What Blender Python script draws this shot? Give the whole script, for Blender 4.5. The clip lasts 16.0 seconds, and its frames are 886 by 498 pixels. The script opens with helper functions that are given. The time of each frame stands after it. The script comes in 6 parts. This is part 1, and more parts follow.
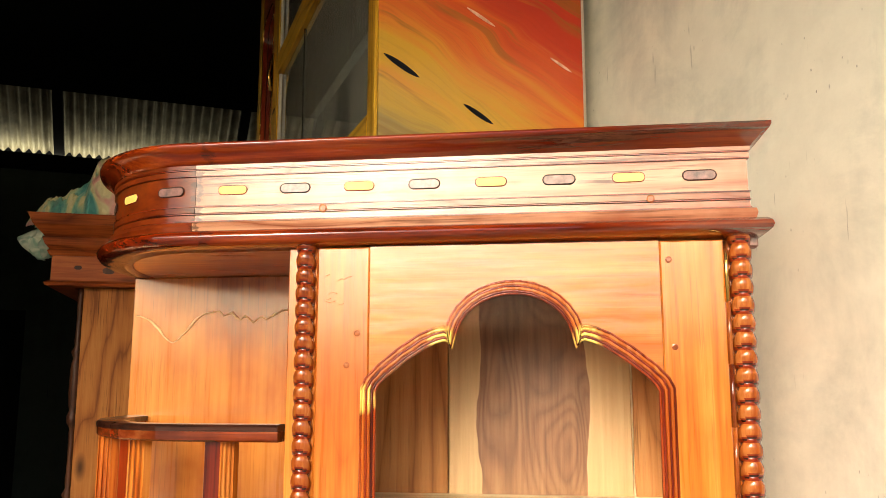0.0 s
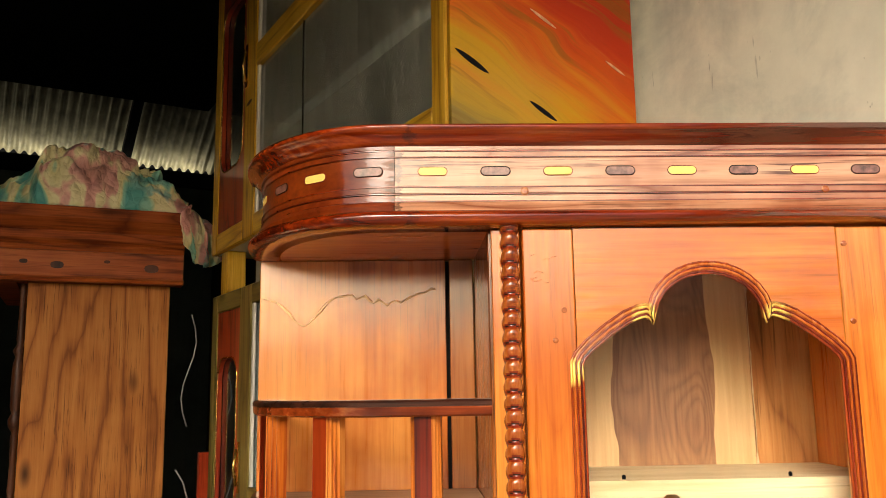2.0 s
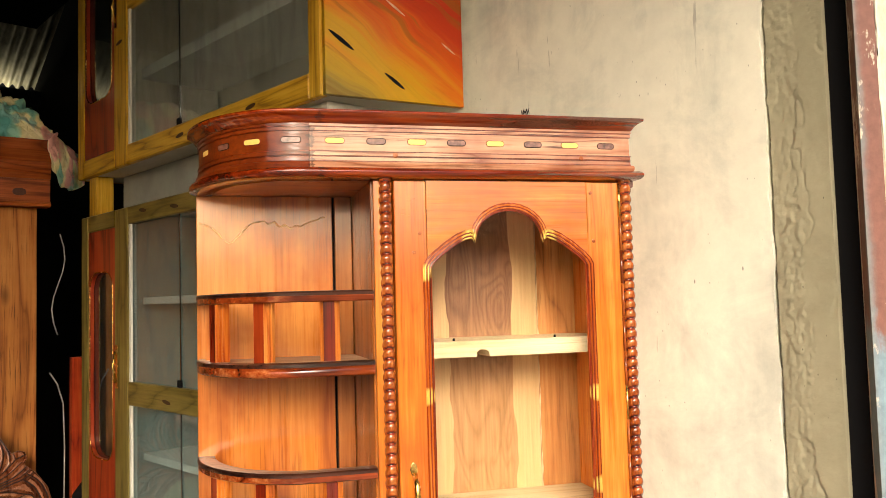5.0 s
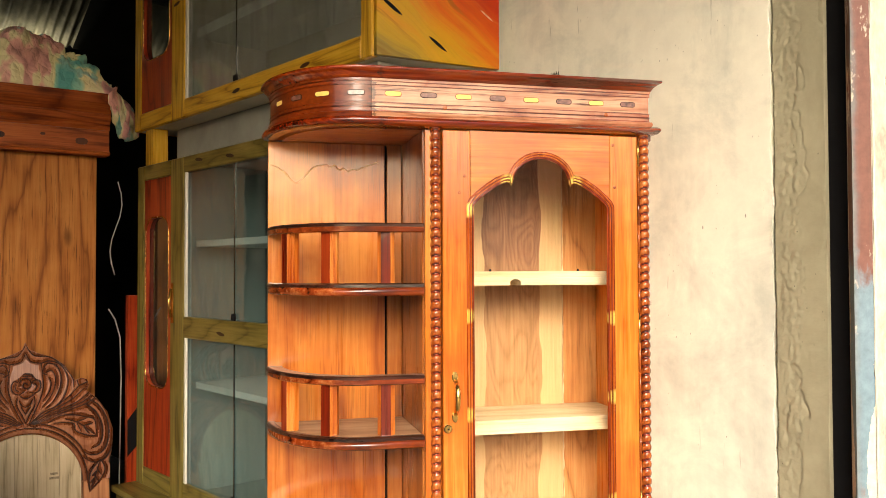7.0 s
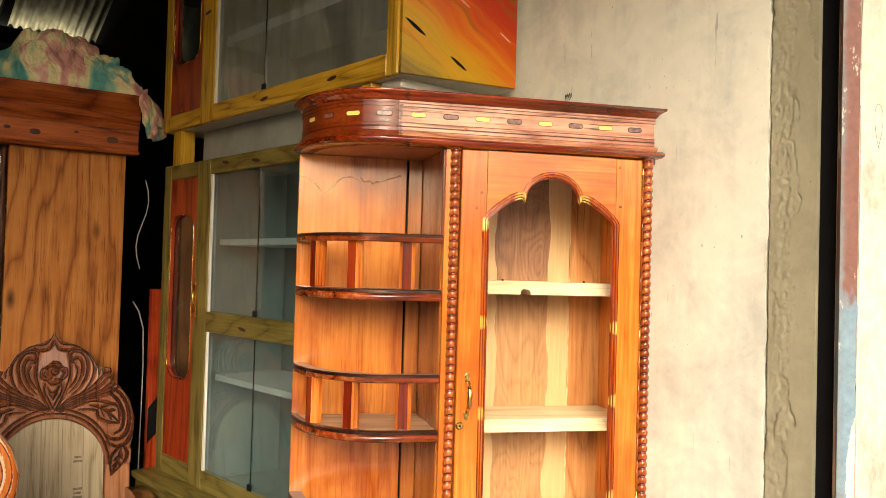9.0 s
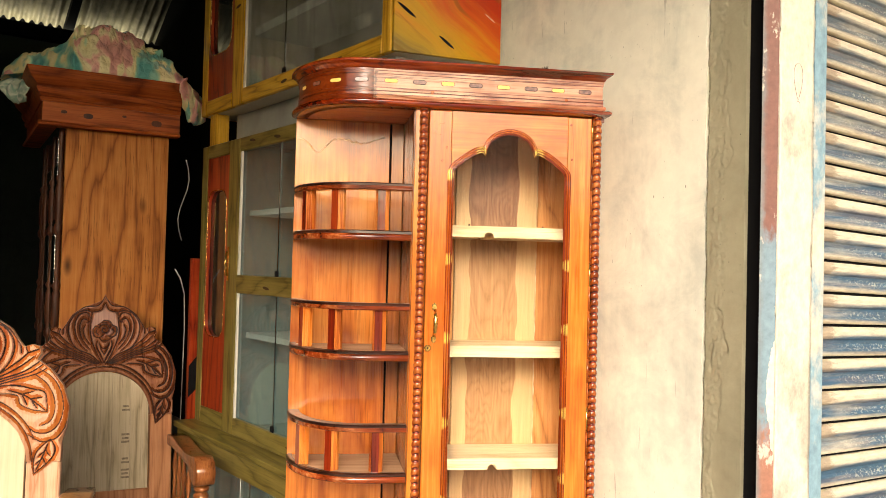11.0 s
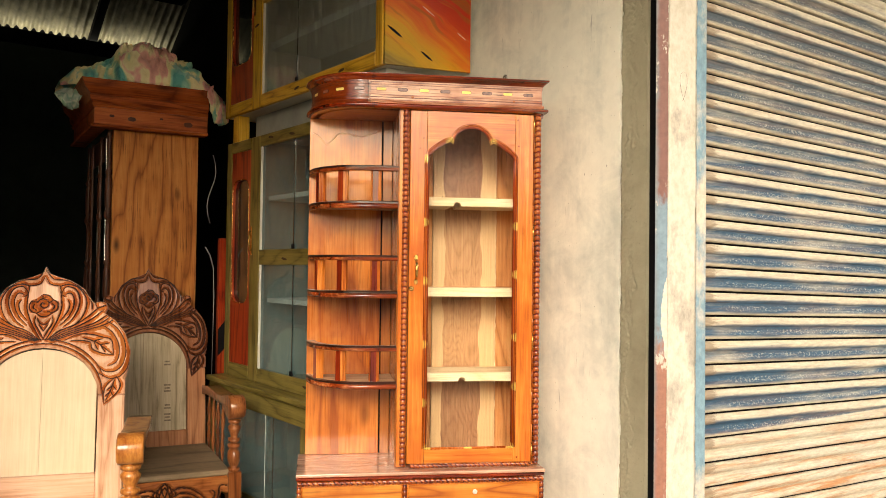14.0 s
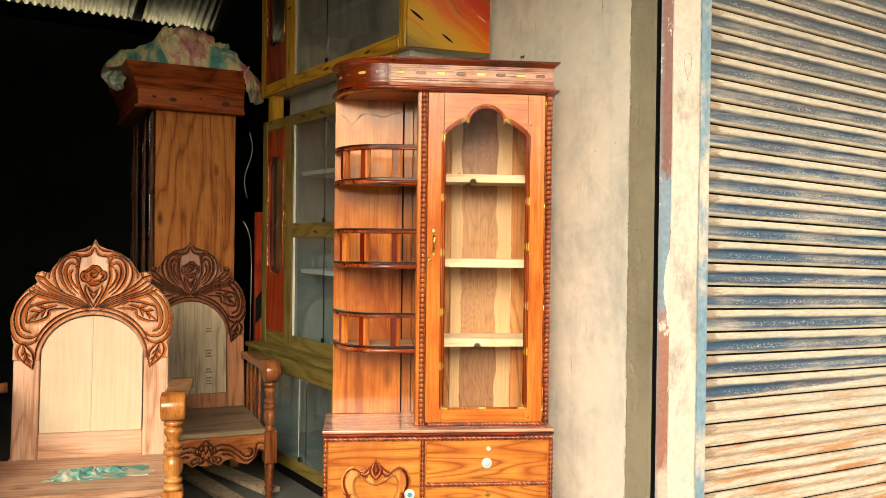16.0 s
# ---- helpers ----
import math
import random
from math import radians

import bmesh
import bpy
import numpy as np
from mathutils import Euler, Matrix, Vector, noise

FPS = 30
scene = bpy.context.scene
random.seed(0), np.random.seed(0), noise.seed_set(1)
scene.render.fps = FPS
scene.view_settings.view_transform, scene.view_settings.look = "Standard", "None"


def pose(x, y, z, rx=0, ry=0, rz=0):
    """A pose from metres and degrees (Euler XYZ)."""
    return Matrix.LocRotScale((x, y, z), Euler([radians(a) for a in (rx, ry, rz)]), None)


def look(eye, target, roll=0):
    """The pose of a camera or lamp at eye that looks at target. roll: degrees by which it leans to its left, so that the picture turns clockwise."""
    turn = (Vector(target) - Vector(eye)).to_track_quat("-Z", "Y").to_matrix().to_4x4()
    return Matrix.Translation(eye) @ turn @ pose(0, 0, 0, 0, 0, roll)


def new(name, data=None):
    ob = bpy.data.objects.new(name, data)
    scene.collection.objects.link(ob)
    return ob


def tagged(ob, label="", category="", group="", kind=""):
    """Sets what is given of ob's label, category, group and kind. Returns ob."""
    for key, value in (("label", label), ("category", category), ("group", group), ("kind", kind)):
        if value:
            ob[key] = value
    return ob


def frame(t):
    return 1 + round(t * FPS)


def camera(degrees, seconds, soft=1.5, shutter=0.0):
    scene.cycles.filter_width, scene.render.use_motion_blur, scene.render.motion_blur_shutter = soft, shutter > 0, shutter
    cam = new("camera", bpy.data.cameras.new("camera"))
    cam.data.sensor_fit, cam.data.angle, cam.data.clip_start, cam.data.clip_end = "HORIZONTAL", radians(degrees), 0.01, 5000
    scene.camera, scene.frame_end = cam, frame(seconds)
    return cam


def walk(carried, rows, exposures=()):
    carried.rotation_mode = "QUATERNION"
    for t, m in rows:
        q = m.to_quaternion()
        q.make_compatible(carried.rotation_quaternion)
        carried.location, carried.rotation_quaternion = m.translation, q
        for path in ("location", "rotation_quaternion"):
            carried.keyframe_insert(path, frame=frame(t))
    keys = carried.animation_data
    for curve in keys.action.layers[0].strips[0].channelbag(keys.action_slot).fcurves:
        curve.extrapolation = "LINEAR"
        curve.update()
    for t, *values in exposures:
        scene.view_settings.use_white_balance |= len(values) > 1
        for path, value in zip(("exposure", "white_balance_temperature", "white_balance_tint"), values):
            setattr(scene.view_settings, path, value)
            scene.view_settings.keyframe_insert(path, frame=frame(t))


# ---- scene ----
cam = camera(55.8, 16.0, 0.7)

PATH = [
    (0, (0.257, -0.836, 1.582), (-0.008, 1.121, 1.899), 0.0),
    (0.5, (0.175, -0.830, 1.565), (0.070, 1.141, 1.885), -0.3),
    (1, (0.072, -0.819, 1.561), (0.058, 1.155, 1.882), -0.7),
    (1.5, (-0.019, -0.831, 1.564), (-0.021, 1.139, 1.908), -0.4),
    (2, (-0.107, -0.890, 1.553), (-0.029, 1.082, 1.879), -0.9),
    (2.5, (-0.184, -0.984, 1.546), (0.080, 0.976, 1.844), -1.5),
    (3, (-0.219, -1.059, 1.549), (0.220, 0.871, 1.835), -2.2),
    (3.5, (-0.245, -1.137, 1.544), (0.263, 0.781, 1.797), -2.7),
    (4, (-0.247, -1.213, 1.532), (0.268, 0.708, 1.748), -2.8),
    (4.2, (-0.248, -1.241, 1.530), (0.269, 0.681, 1.721), -2.7),
    (6.3, (-0.31, -1.49, 1.465), (0.171, 0.45, 1.552), -0.0),
    (6.5, (-0.322, -1.501, 1.456), (0.155, 0.439, 1.531), -0.2),
    (7, (-0.362, -1.557, 1.449), (0.108, 0.386, 1.502), -0.2),
    (7.5, (-0.393, -1.594, 1.445), (0.063, 0.352, 1.504), -0.0),
    (8, (-0.409, -1.627, 1.461), (0.051, 0.319, 1.508), 0.2),
    (8.5, (-0.421, -1.654, 1.485), (0.033, 0.293, 1.526), 0.8),
    (9, (-0.415, -1.682, 1.468), (0.04, 0.265, 1.519), 1.6),
    (9.5, (-0.368, -1.751, 1.408), (0.078, 0.198, 1.475), 1.9),
    (9.7, (-0.344, -1.78, 1.386), (0.097, 0.169, 1.449), 1.8),
    (11.8, (-0.248, -2.160, 1.304), (0.002, -0.176, 1.356), 1.3),
    (12, (-0.262, -2.211, 1.287), (-0.014, -0.228, 1.343), 1.2),
    (12.5, (-0.278, -2.362, 1.244), (-0.027, -0.378, 1.295), 0.8),
    (13, (-0.297, -2.493, 1.212), (-0.02, -0.513, 1.271), 0.7),
    (13.5, (-0.29, -2.598, 1.211), (0.007, -0.621, 1.269), 0.7),
    (14, (-0.282, -2.665, 1.212), (0.019, -0.688, 1.26), 0.7),
    (14.5, (-0.252, -2.707, 1.203), (0.036, -0.728, 1.232), 0.7),
    (15, (-0.227, -2.763, 1.21), (0.043, -0.781, 1.221), 0.7),
    (15.5, (-0.216, -2.807, 1.212), (0.018, -0.821, 1.207), 0.8),
    (16, (-0.22, -2.852, 1.213), (-0.018, -0.862, 1.194), 0.7),
]
walk(cam, [(t, look(eye, target, roll)) for t, eye, target, roll in PATH],
     [(0, 0.83, 6550, 10), (1, 0.71, 6550, 10), (2, 0.63, 6550, 10), (3, 0.81, 6550, 10), (6.5, 0.80, 6550, 10), (12.5, 0.67, 6550, 10), (14.2, 0.39, 6550, 10), (16, 0.37, 6550, 10)])

# ---- world, sun, exposure ----
world = bpy.data.worlds.new("world")
scene.world = world
world.use_nodes = True
_wn = world.node_tree
_bg = _wn.nodes["Background"]
_sky = _wn.nodes.new("ShaderNodeTexSky")
_sky.sky_type = 'NISHITA'
_sky.sun_disc = False
_sky.sun_elevation = radians(27)
_sky.sun_rotation = radians(190)
_sky.dust_density = 6.0
_wn.links.new(_sky.outputs[0], _bg.inputs[0])
_bg.inputs[1].default_value = 0.15
_sun = new("sun", bpy.data.lights.new("sun", 'SUN'))
_sun.data.energy = 1.35
_sun.data.angle = radians(30)
_sun.data.color = (1.0, 0.92, 0.80)
_sun.matrix_world = look((-0.75, -3.0, 1.95), (0, 0, 0.4))
# area lamp added behind the eave beam, standing in for daylight on the tin sheets
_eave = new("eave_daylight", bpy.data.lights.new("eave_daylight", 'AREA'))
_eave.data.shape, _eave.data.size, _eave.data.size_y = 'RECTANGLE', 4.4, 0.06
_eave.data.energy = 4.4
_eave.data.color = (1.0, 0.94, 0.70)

FAC = 28.0                       # the shop front runs 28 degrees to the display cabinet
FM = pose(0, 0, 0, 0, 0, FAC)    # plan of the building: u along the front, v into the shop


# ---- node materials ----
def mat_base(name):
    m = bpy.data.materials.new(name)
    m.use_nodes = True
    nt = m.node_tree
    return m, nt, nt.nodes["Principled BSDF"]


def nd(nt, kind, **kw):
    n = nt.nodes.new(kind)
    for k, v in kw.items():
        n.inputs[k.replace("_", " ")].default_value = v
    return n


def ramp(nt, src, stops):
    r = nt.nodes.new("ShaderNodeValToRGB")
    els = r.color_ramp.elements
    while len(els) < len(stops):
        els.new(0.5)
    for e, (p, c) in zip(els, stops):
        e.position = p
        e.color = (c[0], c[1], c[2], 1)
    nt.links.new(src, r.inputs[0])
    return r.outputs[0]


def math_n(nt, op, a, b=None, c=None):
    n = nt.nodes.new("ShaderNodeMath")
    n.operation = op
    for i, v in enumerate((a, b, c)):
        if v is None:
            continue
        if isinstance(v, (int, float)):
            n.inputs[i].default_value = v
        else:
            nt.links.new(v, n.inputs[i])
    return n.outputs[0]


def mix_c(nt, fac, a, b, mode='MIX'):
    n = nt.nodes.new("ShaderNodeMix")
    n.data_type = 'RGBA'
    n.blend_type = mode
    for sock, v in ((n.inputs[0], fac), (n.inputs[6], a), (n.inputs[7], b)):
        if isinstance(v, (int, float)):
            sock.default_value = v
        elif isinstance(v, (tuple, list)):
            sock.default_value = (v[0], v[1], v[2], 1)
        else:
            nt.links.new(v, sock)
    return n.outputs[2]


def coords(nt, scale=(1, 1, 1), vary=True, rot=(0, 0, 0)):
    tc = nt.nodes.new("ShaderNodeTexCoord")
    mp = nt.nodes.new("ShaderNodeMapping")
    mp.inputs["Scale"].default_value = scale
    mp.inputs["Rotation"].default_value = rot
    nt.links.new(tc.outputs["Object"], mp.inputs[0])
    if vary:
        oi = nt.nodes.new("ShaderNodeObjectInfo")
        s = math_n(nt, 'MULTIPLY', oi.outputs["Random"], 9.0)
        nt.links.new(s, mp.inputs["Location"])
    return mp.outputs[0]


def noise_n(nt, vec, scale, detail=4.0, rough=0.55, dist=0.0):
    n = nd(nt, "ShaderNodeTexNoise", Scale=scale, Detail=detail, Roughness=rough, Distortion=dist)
    nt.links.new(vec, n.inputs["Vector"])
    return n.outputs["Fac"]


def bump(nt, bs, h, strength, dist=0.002):
    b = nt.nodes.new("ShaderNodeBump")
    b.inputs["Strength"].default_value = strength
    b.inputs["Distance"].default_value = dist
    nt.links.new(h, b.inputs["Height"])
    nt.links.new(b.outputs[0], bs.inputs["Normal"])


def wood(name, dark, mid, light, axis='z', rough=0.35, coat=0.0, coat_rough=0.08, ring=10.0, streak=0.6, knots=0.0, bumps=0.25, stain=None, pores=0.40, ripple=0.05, burn=None, coat_ior=1.55):
    """Wood with long figure along one axis, fine fibres and, if asked, knots and a second stain in blotches."""
    m, nt, bs = mat_base(name)
    long_s = {'x': (0.32, 2.6, 2.6), 'y': (2.6, 0.32, 2.6), 'z': (2.6, 2.6, 0.32)}[axis]
    fib_s = {'x': (1.6, 40, 40), 'y': (40, 1.6, 40), 'z': (40, 40, 1.6)}[axis]
    v1 = coords(nt, long_s)
    low = noise_n(nt, v1, 2.2, 2.5, 0.5, 0.35)
    rings = math_n(nt, 'SINE', math_n(nt, 'MULTIPLY', low, ring * 6.2832))
    rings = math_n(nt, 'POWER', math_n(nt, 'ABSOLUTE', rings), 0.45)
    fib = noise_n(nt, coords(nt, fib_s), 3.0, 4.0, 0.6)
    mix = math_n(nt, 'ADD', math_n(nt, 'MULTIPLY_ADD', rings, (1 - streak) * 0.75, -0.05), math_n(nt, 'MULTIPLY', fib, streak))
    blot = noise_n(nt, coords(nt, (1, 1, 1)), 4.5, 3.0, 0.6)
    mix = math_n(nt, 'ADD', math_n(nt, 'MULTIPLY', mix, 0.75), math_n(nt, 'MULTIPLY_ADD', blot, 0.36, -0.05))
    col = ramp(nt, mix, [(0.33, dark), (0.5, mid), (0.66, light)])
    if knots:
        vo = nd(nt, "ShaderNodeTexVoronoi", Scale=1.0)
        ks = {'x': (2.2, 5.5, 5.5), 'y': (5.5, 2.2, 5.5), 'z': (5.5, 5.5, 2.2)}[axis]
        nt.links.new(coords(nt, ks), vo.inputs["Vector"])
        k = ramp(nt, vo.outputs["Distance"], [(0.035, (1, 1, 1)), (0.12, (0, 0, 0))])
        col = mix_c(nt, math_n(nt, 'MULTIPLY', k, knots), col, tuple(c * 0.22 for c in dark))
    if stain:
        s = noise_n(nt, coords(nt, (1, 1, 0.6)), 5.0, 5.0, 0.6)
        f = ramp(nt, s, [(0.46, (0, 0, 0)), (0.70, (1, 1, 1))])
        col = mix_c(nt, f, col, mix_c(nt, 0.8, col, stain))
    pore_s = {'x': (7.0, 260, 260), 'y': (260, 7.0, 260), 'z': (260, 260, 7.0)}[axis]
    pore = ramp(nt, noise_n(nt, coords(nt, pore_s), 1.0, 3.0, 0.6), [(0.555, (0, 0, 0)), (0.63, (1, 1, 1))])
    worn = ramp(nt, noise_n(nt, coords(nt), 7.0, 4.0, 0.6), [(0.42, (0, 0, 0)), (0.62, (1, 1, 1))])
    col = mix_c(nt, math_n(nt, 'MULTIPLY', math_n(nt, 'MULTIPLY', pore, worn), pores), col, tuple(c * 0.35 for c in dark))
    if burn:
        # sooty varnish round a joint, ragged at its edge: x of the joint, half width, strength
        tc = nt.nodes.new("ShaderNodeTexCoord")
        sep = nt.nodes.new("ShaderNodeSeparateXYZ")
        nt.links.new(tc.outputs["Object"], sep.inputs[0])
        off = math_n(nt, 'ABSOLUTE', math_n(nt, 'SUBTRACT', sep.outputs[0], burn[0]))
        rag = math_n(nt, 'MULTIPLY_ADD', noise_n(nt, coords(nt, (1, 1, 2.5), False), 55.0, 4.0, 0.7), 2.6, -1.3)
        soot = ramp(nt, math_n(nt, 'ADD', math_n(nt, 'MULTIPLY_ADD', off, -0.7 / burn[1], 0.62), rag), [(0.35, (0, 0, 0)), (0.55, (1, 1, 1))])
        soot = math_n(nt, 'MULTIPLY', soot, math_n(nt, 'LESS_THAN', off, burn[1] * 1.6))
        col = mix_c(nt, math_n(nt, 'MULTIPLY', soot, burn[2]), col, (0.012, 0.004, 0.003))
    nt.links.new(col, bs.inputs["Base Color"])
    r = math_n(nt, 'MULTIPLY_ADD', fib, 0.25, rough - 0.12)
    nt.links.new(r, bs.inputs["Roughness"])
    bs.inputs["Coat Weight"].default_value = coat
    bs.inputs["Coat Roughness"].default_value = coat_rough
    bs.inputs["Coat IOR"].default_value = coat_ior
    if not coat:
        bs.inputs["Specular IOR Level"].default_value = 0.25
    if coat:
        bs.inputs["Specular IOR Level"].default_value = 0.15
        run_s = {'x': (0.35, 1, 1), 'y': (1, 0.35, 1), 'z': (1, 1, 0.35)}[axis]
        wavy = math_n(nt, 'ADD', noise_n(nt, coords(nt, run_s), 46.0, 2.0, 0.5), math_n(nt, 'MULTIPLY', noise_n(nt, coords(nt, run_s), 150.0, 2.0, 0.5), 0.14))
        cb = nt.nodes.new("ShaderNodeBump")
        cb.inputs["Strength"].default_value = ripple
        cb.inputs["Distance"].default_value = 0.003
        nt.links.new(wavy, cb.inputs["Height"])
        nt.links.new(cb.outputs[0], bs.inputs["Coat Normal"])
    bump(nt, bs, mix, bumps, 0.0015)
    return m


def plain(name, col, rough=0.5, metal=0.0, vary=0.12, scale=25.0, bumps=0.1, coat=0.0):
    m, nt, bs = mat_base(name)
    n = noise_n(nt, coords(nt), scale, 5.0, 0.6)
    c = ramp(nt, n, [(0.3, tuple(x * (1 - vary) for x in col)), (0.7, tuple(min(1, x * (1 + vary)) for x in col))])
    nt.links.new(c, bs.inputs["Base Color"])
    bs.inputs["Metallic"].default_value = metal
    bs.inputs["Coat Weight"].default_value = coat
    nt.links.new(math_n(nt, 'MULTIPLY_ADD', n, 0.2, rough - 0.1), bs.inputs["Roughness"])
    bump(nt, bs, n, bumps, 0.002)
    return m


def glass_mat(name, tint=(1, 1, 1), ior=1.45):
    m, nt, bs = mat_base(name)
    bs.inputs["Base Color"].default_value = (*tint, 1)
    bs.inputs["Transmission Weight"].default_value = 1.0
    bs.inputs["Roughness"].default_value = 0.0
    bs.inputs["IOR"].default_value = ior
    return m


def hazy_glass(name, tint, film=1.0):
    """A pane with an uneven dusty film; film and streaks also paint hazy reflections."""
    m, nt, bs = mat_base(name)
    bs.inputs["Base Color"].default_value = (*tint, 1)
    bs.inputs["Transmission Weight"].default_value = 1.0
    bs.inputs["Roughness"].default_value = 0.0
    dust = nt.nodes.new("ShaderNodeBsdfDiffuse")
    dust.inputs[0].default_value = (0.62, 0.62, 0.54, 1)
    haze_streaks = noise_n(nt, coords(nt, (1, 3.0, 0.6), True, (0.5, 0, 0)), 4.0, 5.0, 0.65, 0.8)
    spots = noise_n(nt, coords(nt), 70.0, 3.0, 0.6)
    f = math_n(nt, 'ADD', ramp(nt, haze_streaks, [(0.40, (0.02 * film,) * 3), (0.66, (0.13 * film,) * 3)]), ramp(nt, spots, [(0.60, (0, 0, 0)), (0.70, (0.05, 0.05, 0.05))]))
    mix = nt.nodes.new("ShaderNodeMixShader")
    nt.links.new(f, mix.inputs[0])
    nt.links.new(bs.outputs[0], mix.inputs[1])
    nt.links.new(dust.outputs[0], mix.inputs[2])
    nt.links.new(mix.outputs[0], nt.nodes["Material Output"].inputs[0])
    return m


# varnished cabinet woods
VARN = dict(rough=0.30, coat=1.0, coat_rough=0.16, coat_ior=1.66, ripple=0.17, bumps=0.4)
w_door = wood("varnish_door", (0.44, 0.100, 0.007), (0.63, 0.185, 0.015), (0.78, 0.300, 0.048), 'z', ring=3.5, streak=0.80, knots=0.6, pores=0.42, stain=(0.48, 0.085, 0.005), **VARN)
w_door_x = wood("varnish_rail", (0.44, 0.100, 0.007), (0.63, 0.185, 0.015), (0.78, 0.300, 0.048), 'x', ring=3.5, streak=0.80, pores=0.42, stain=(0.48, 0.085, 0.005), **VARN)
w_back = wood("varnish_back", (0.33, 0.078, 0.007), (0.56, 0.170, 0.019), (0.71, 0.280, 0.050), 'z', ring=2.6, streak=0.50, pores=0.42, knots=0.5, stain=(0.27, 0.038, 0.002), **VARN)
# Darker tone puts the shade on divider and back strip into the colour.
w_strip = wood("shade_dark_board", (0.16, 0.040, 0.006), (0.32, 0.095, 0.014), (0.46, 0.170, 0.032), 'z', ring=2.6, streak=0.55, pores=0.42, **VARN)
w_drawer = wood("varnish_drawer", (0.33, 0.080, 0.007), (0.58, 0.190, 0.018), (0.73, 0.310, 0.050), 'x', ring=9, streak=0.36, pores=0.42, stain=(0.36, 0.075, 0.005), **VARN)
w_red = wood("red_mahogany_stain", (0.04, 0.004, 0.001), (0.22, 0.020, 0.002), (0.47, 0.078, 0.008), 'x', ring=2, streak=0.75, rough=0.22, coat=1.0, coat_rough=0.045, coat_ior=1.70, ripple=0.50, burn=(-0.108, 0.018, 0.5))
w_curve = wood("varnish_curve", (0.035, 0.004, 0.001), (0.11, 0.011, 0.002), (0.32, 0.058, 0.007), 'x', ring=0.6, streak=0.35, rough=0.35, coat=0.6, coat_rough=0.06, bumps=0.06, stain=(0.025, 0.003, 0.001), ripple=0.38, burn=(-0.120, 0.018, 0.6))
# Pale pink base colour paints the sky's sheen on the straight frieze.
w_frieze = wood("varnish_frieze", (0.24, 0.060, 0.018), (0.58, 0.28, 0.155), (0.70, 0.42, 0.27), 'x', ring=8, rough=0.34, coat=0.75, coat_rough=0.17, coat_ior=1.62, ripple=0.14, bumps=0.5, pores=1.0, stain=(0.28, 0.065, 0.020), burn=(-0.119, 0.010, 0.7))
w_bead = wood("varnish_bead", (0.12, 0.017, 0.003), (0.33, 0.070, 0.010), (0.54, 0.185, 0.038), 'z', ring=3, rough=0.25, coat=1.0, coat_rough=0.07, ripple=0.45)
w_flute = wood("fluted_face", (0.30, 0.05, 0.005), (0.58, 0.165, 0.018), (0.76, 0.32, 0.08), 'z', ring=4, rough=0.3, coat=0.7, coat_rough=0.1)
# Pinkish base colour carries the reflection seen on the ledge.
w_ledge = wood("varnish_ledge", (0.40, 0.19, 0.11), (0.58, 0.32, 0.21), (0.68, 0.42, 0.30), 'x', ring=4, rough=0.25, coat=1.0, coat_rough=0.04)
w_burnred = wood("burnt_red", (0.06, 0.004, 0.001), (0.19, 0.016, 0.003), (0.33, 0.045, 0.007), 'z', ring=2, rough=0.3, coat=0.9, coat_rough=0.07, ripple=0.35)
w_heart = wood("golden_carving", (0.38, 0.100, 0.012), (0.60, 0.225, 0.040), (0.76, 0.40, 0.12), 'z', ring=3, rough=0.25, coat=1.0, coat_rough=0.10, ripple=0.2)
w_rail = wood("burnt_rail", (0.06, 0.006, 0.001), (0.30, 0.050, 0.009), (0.62, 0.22, 0.065), 'x', ring=3, rough=0.24, coat=1.0, coat_rough=0.08, stain=(0.04, 0.004, 0.001), ripple=0.30)
w_burnt = wood("burnt_black_edge", (0.010, 0.004, 0.003), (0.030, 0.010, 0.006), (0.09, 0.025, 0.012), 'x', ring=3, rough=0.3, coat=0.7, coat_rough=0.1, ripple=0.18)
w_dusty = wood("dusty_shelf", (0.34, 0.20, 0.11), (0.48, 0.31, 0.18), (0.58, 0.41, 0.26), 'x', ring=4, rough=0.6)
w_shelf = wood("pale_shelf", (0.52, 0.38, 0.20), (0.66, 0.52, 0.31), (0.76, 0.64, 0.42), 'x', ring=4, rough=0.55)
w_inner = wood("inner_board", (0.27, 0.100, 0.028), (0.47, 0.205, 0.062), (0.59, 0.305, 0.11), 'z', ring=7, streak=0.6, pores=0.7, rough=0.5)
w_groove = wood("dark_groove", (0.012, 0.004, 0.002), (0.03, 0.008, 0.003), (0.06, 0.015, 0.005), 'z', ring=3, rough=0.5)
dark_slot = plain("dark_slot", (0.20, 0.085, 0.062), 0.35, coat=0.6, vary=0.6, scale=120, bumps=0.2)
gilt = plain("pale_gilt_paint", (1.0, 0.72, 0.18), 0.45, vary=0.10, bumps=0.05, coat=0.1)
brass = plain("brass", (0.85, 0.55, 0.16), 0.25, metal=1.0, vary=0.05, bumps=0.03)
chrome = plain("chrome", (0.75, 0.75, 0.75), 0.15, metal=1.0, vary=0.03, bumps=0.02)
pane = glass_mat("clear_glass", (0.97, 0.98, 0.97), 1.12)
# Opaque black stands in for the dark compartment behind the narrow door.
pane_dark = plain("opaque_dark_pane", (0.012, 0.018, 0.017), 0.12, vary=0.05, bumps=0.0, coat=1.0)
pane_hazy = hazy_glass("tinted_glass", (0.84, 0.91, 0.91), 1.2)
pane_teal = hazy_glass("teal_tinted_glass", (0.70, 0.85, 0.86), 0.45)
blue_gem = plain("blue_crystal", (0.02, 0.35, 0.6), 0.05, vary=0.1, coat=1.0)
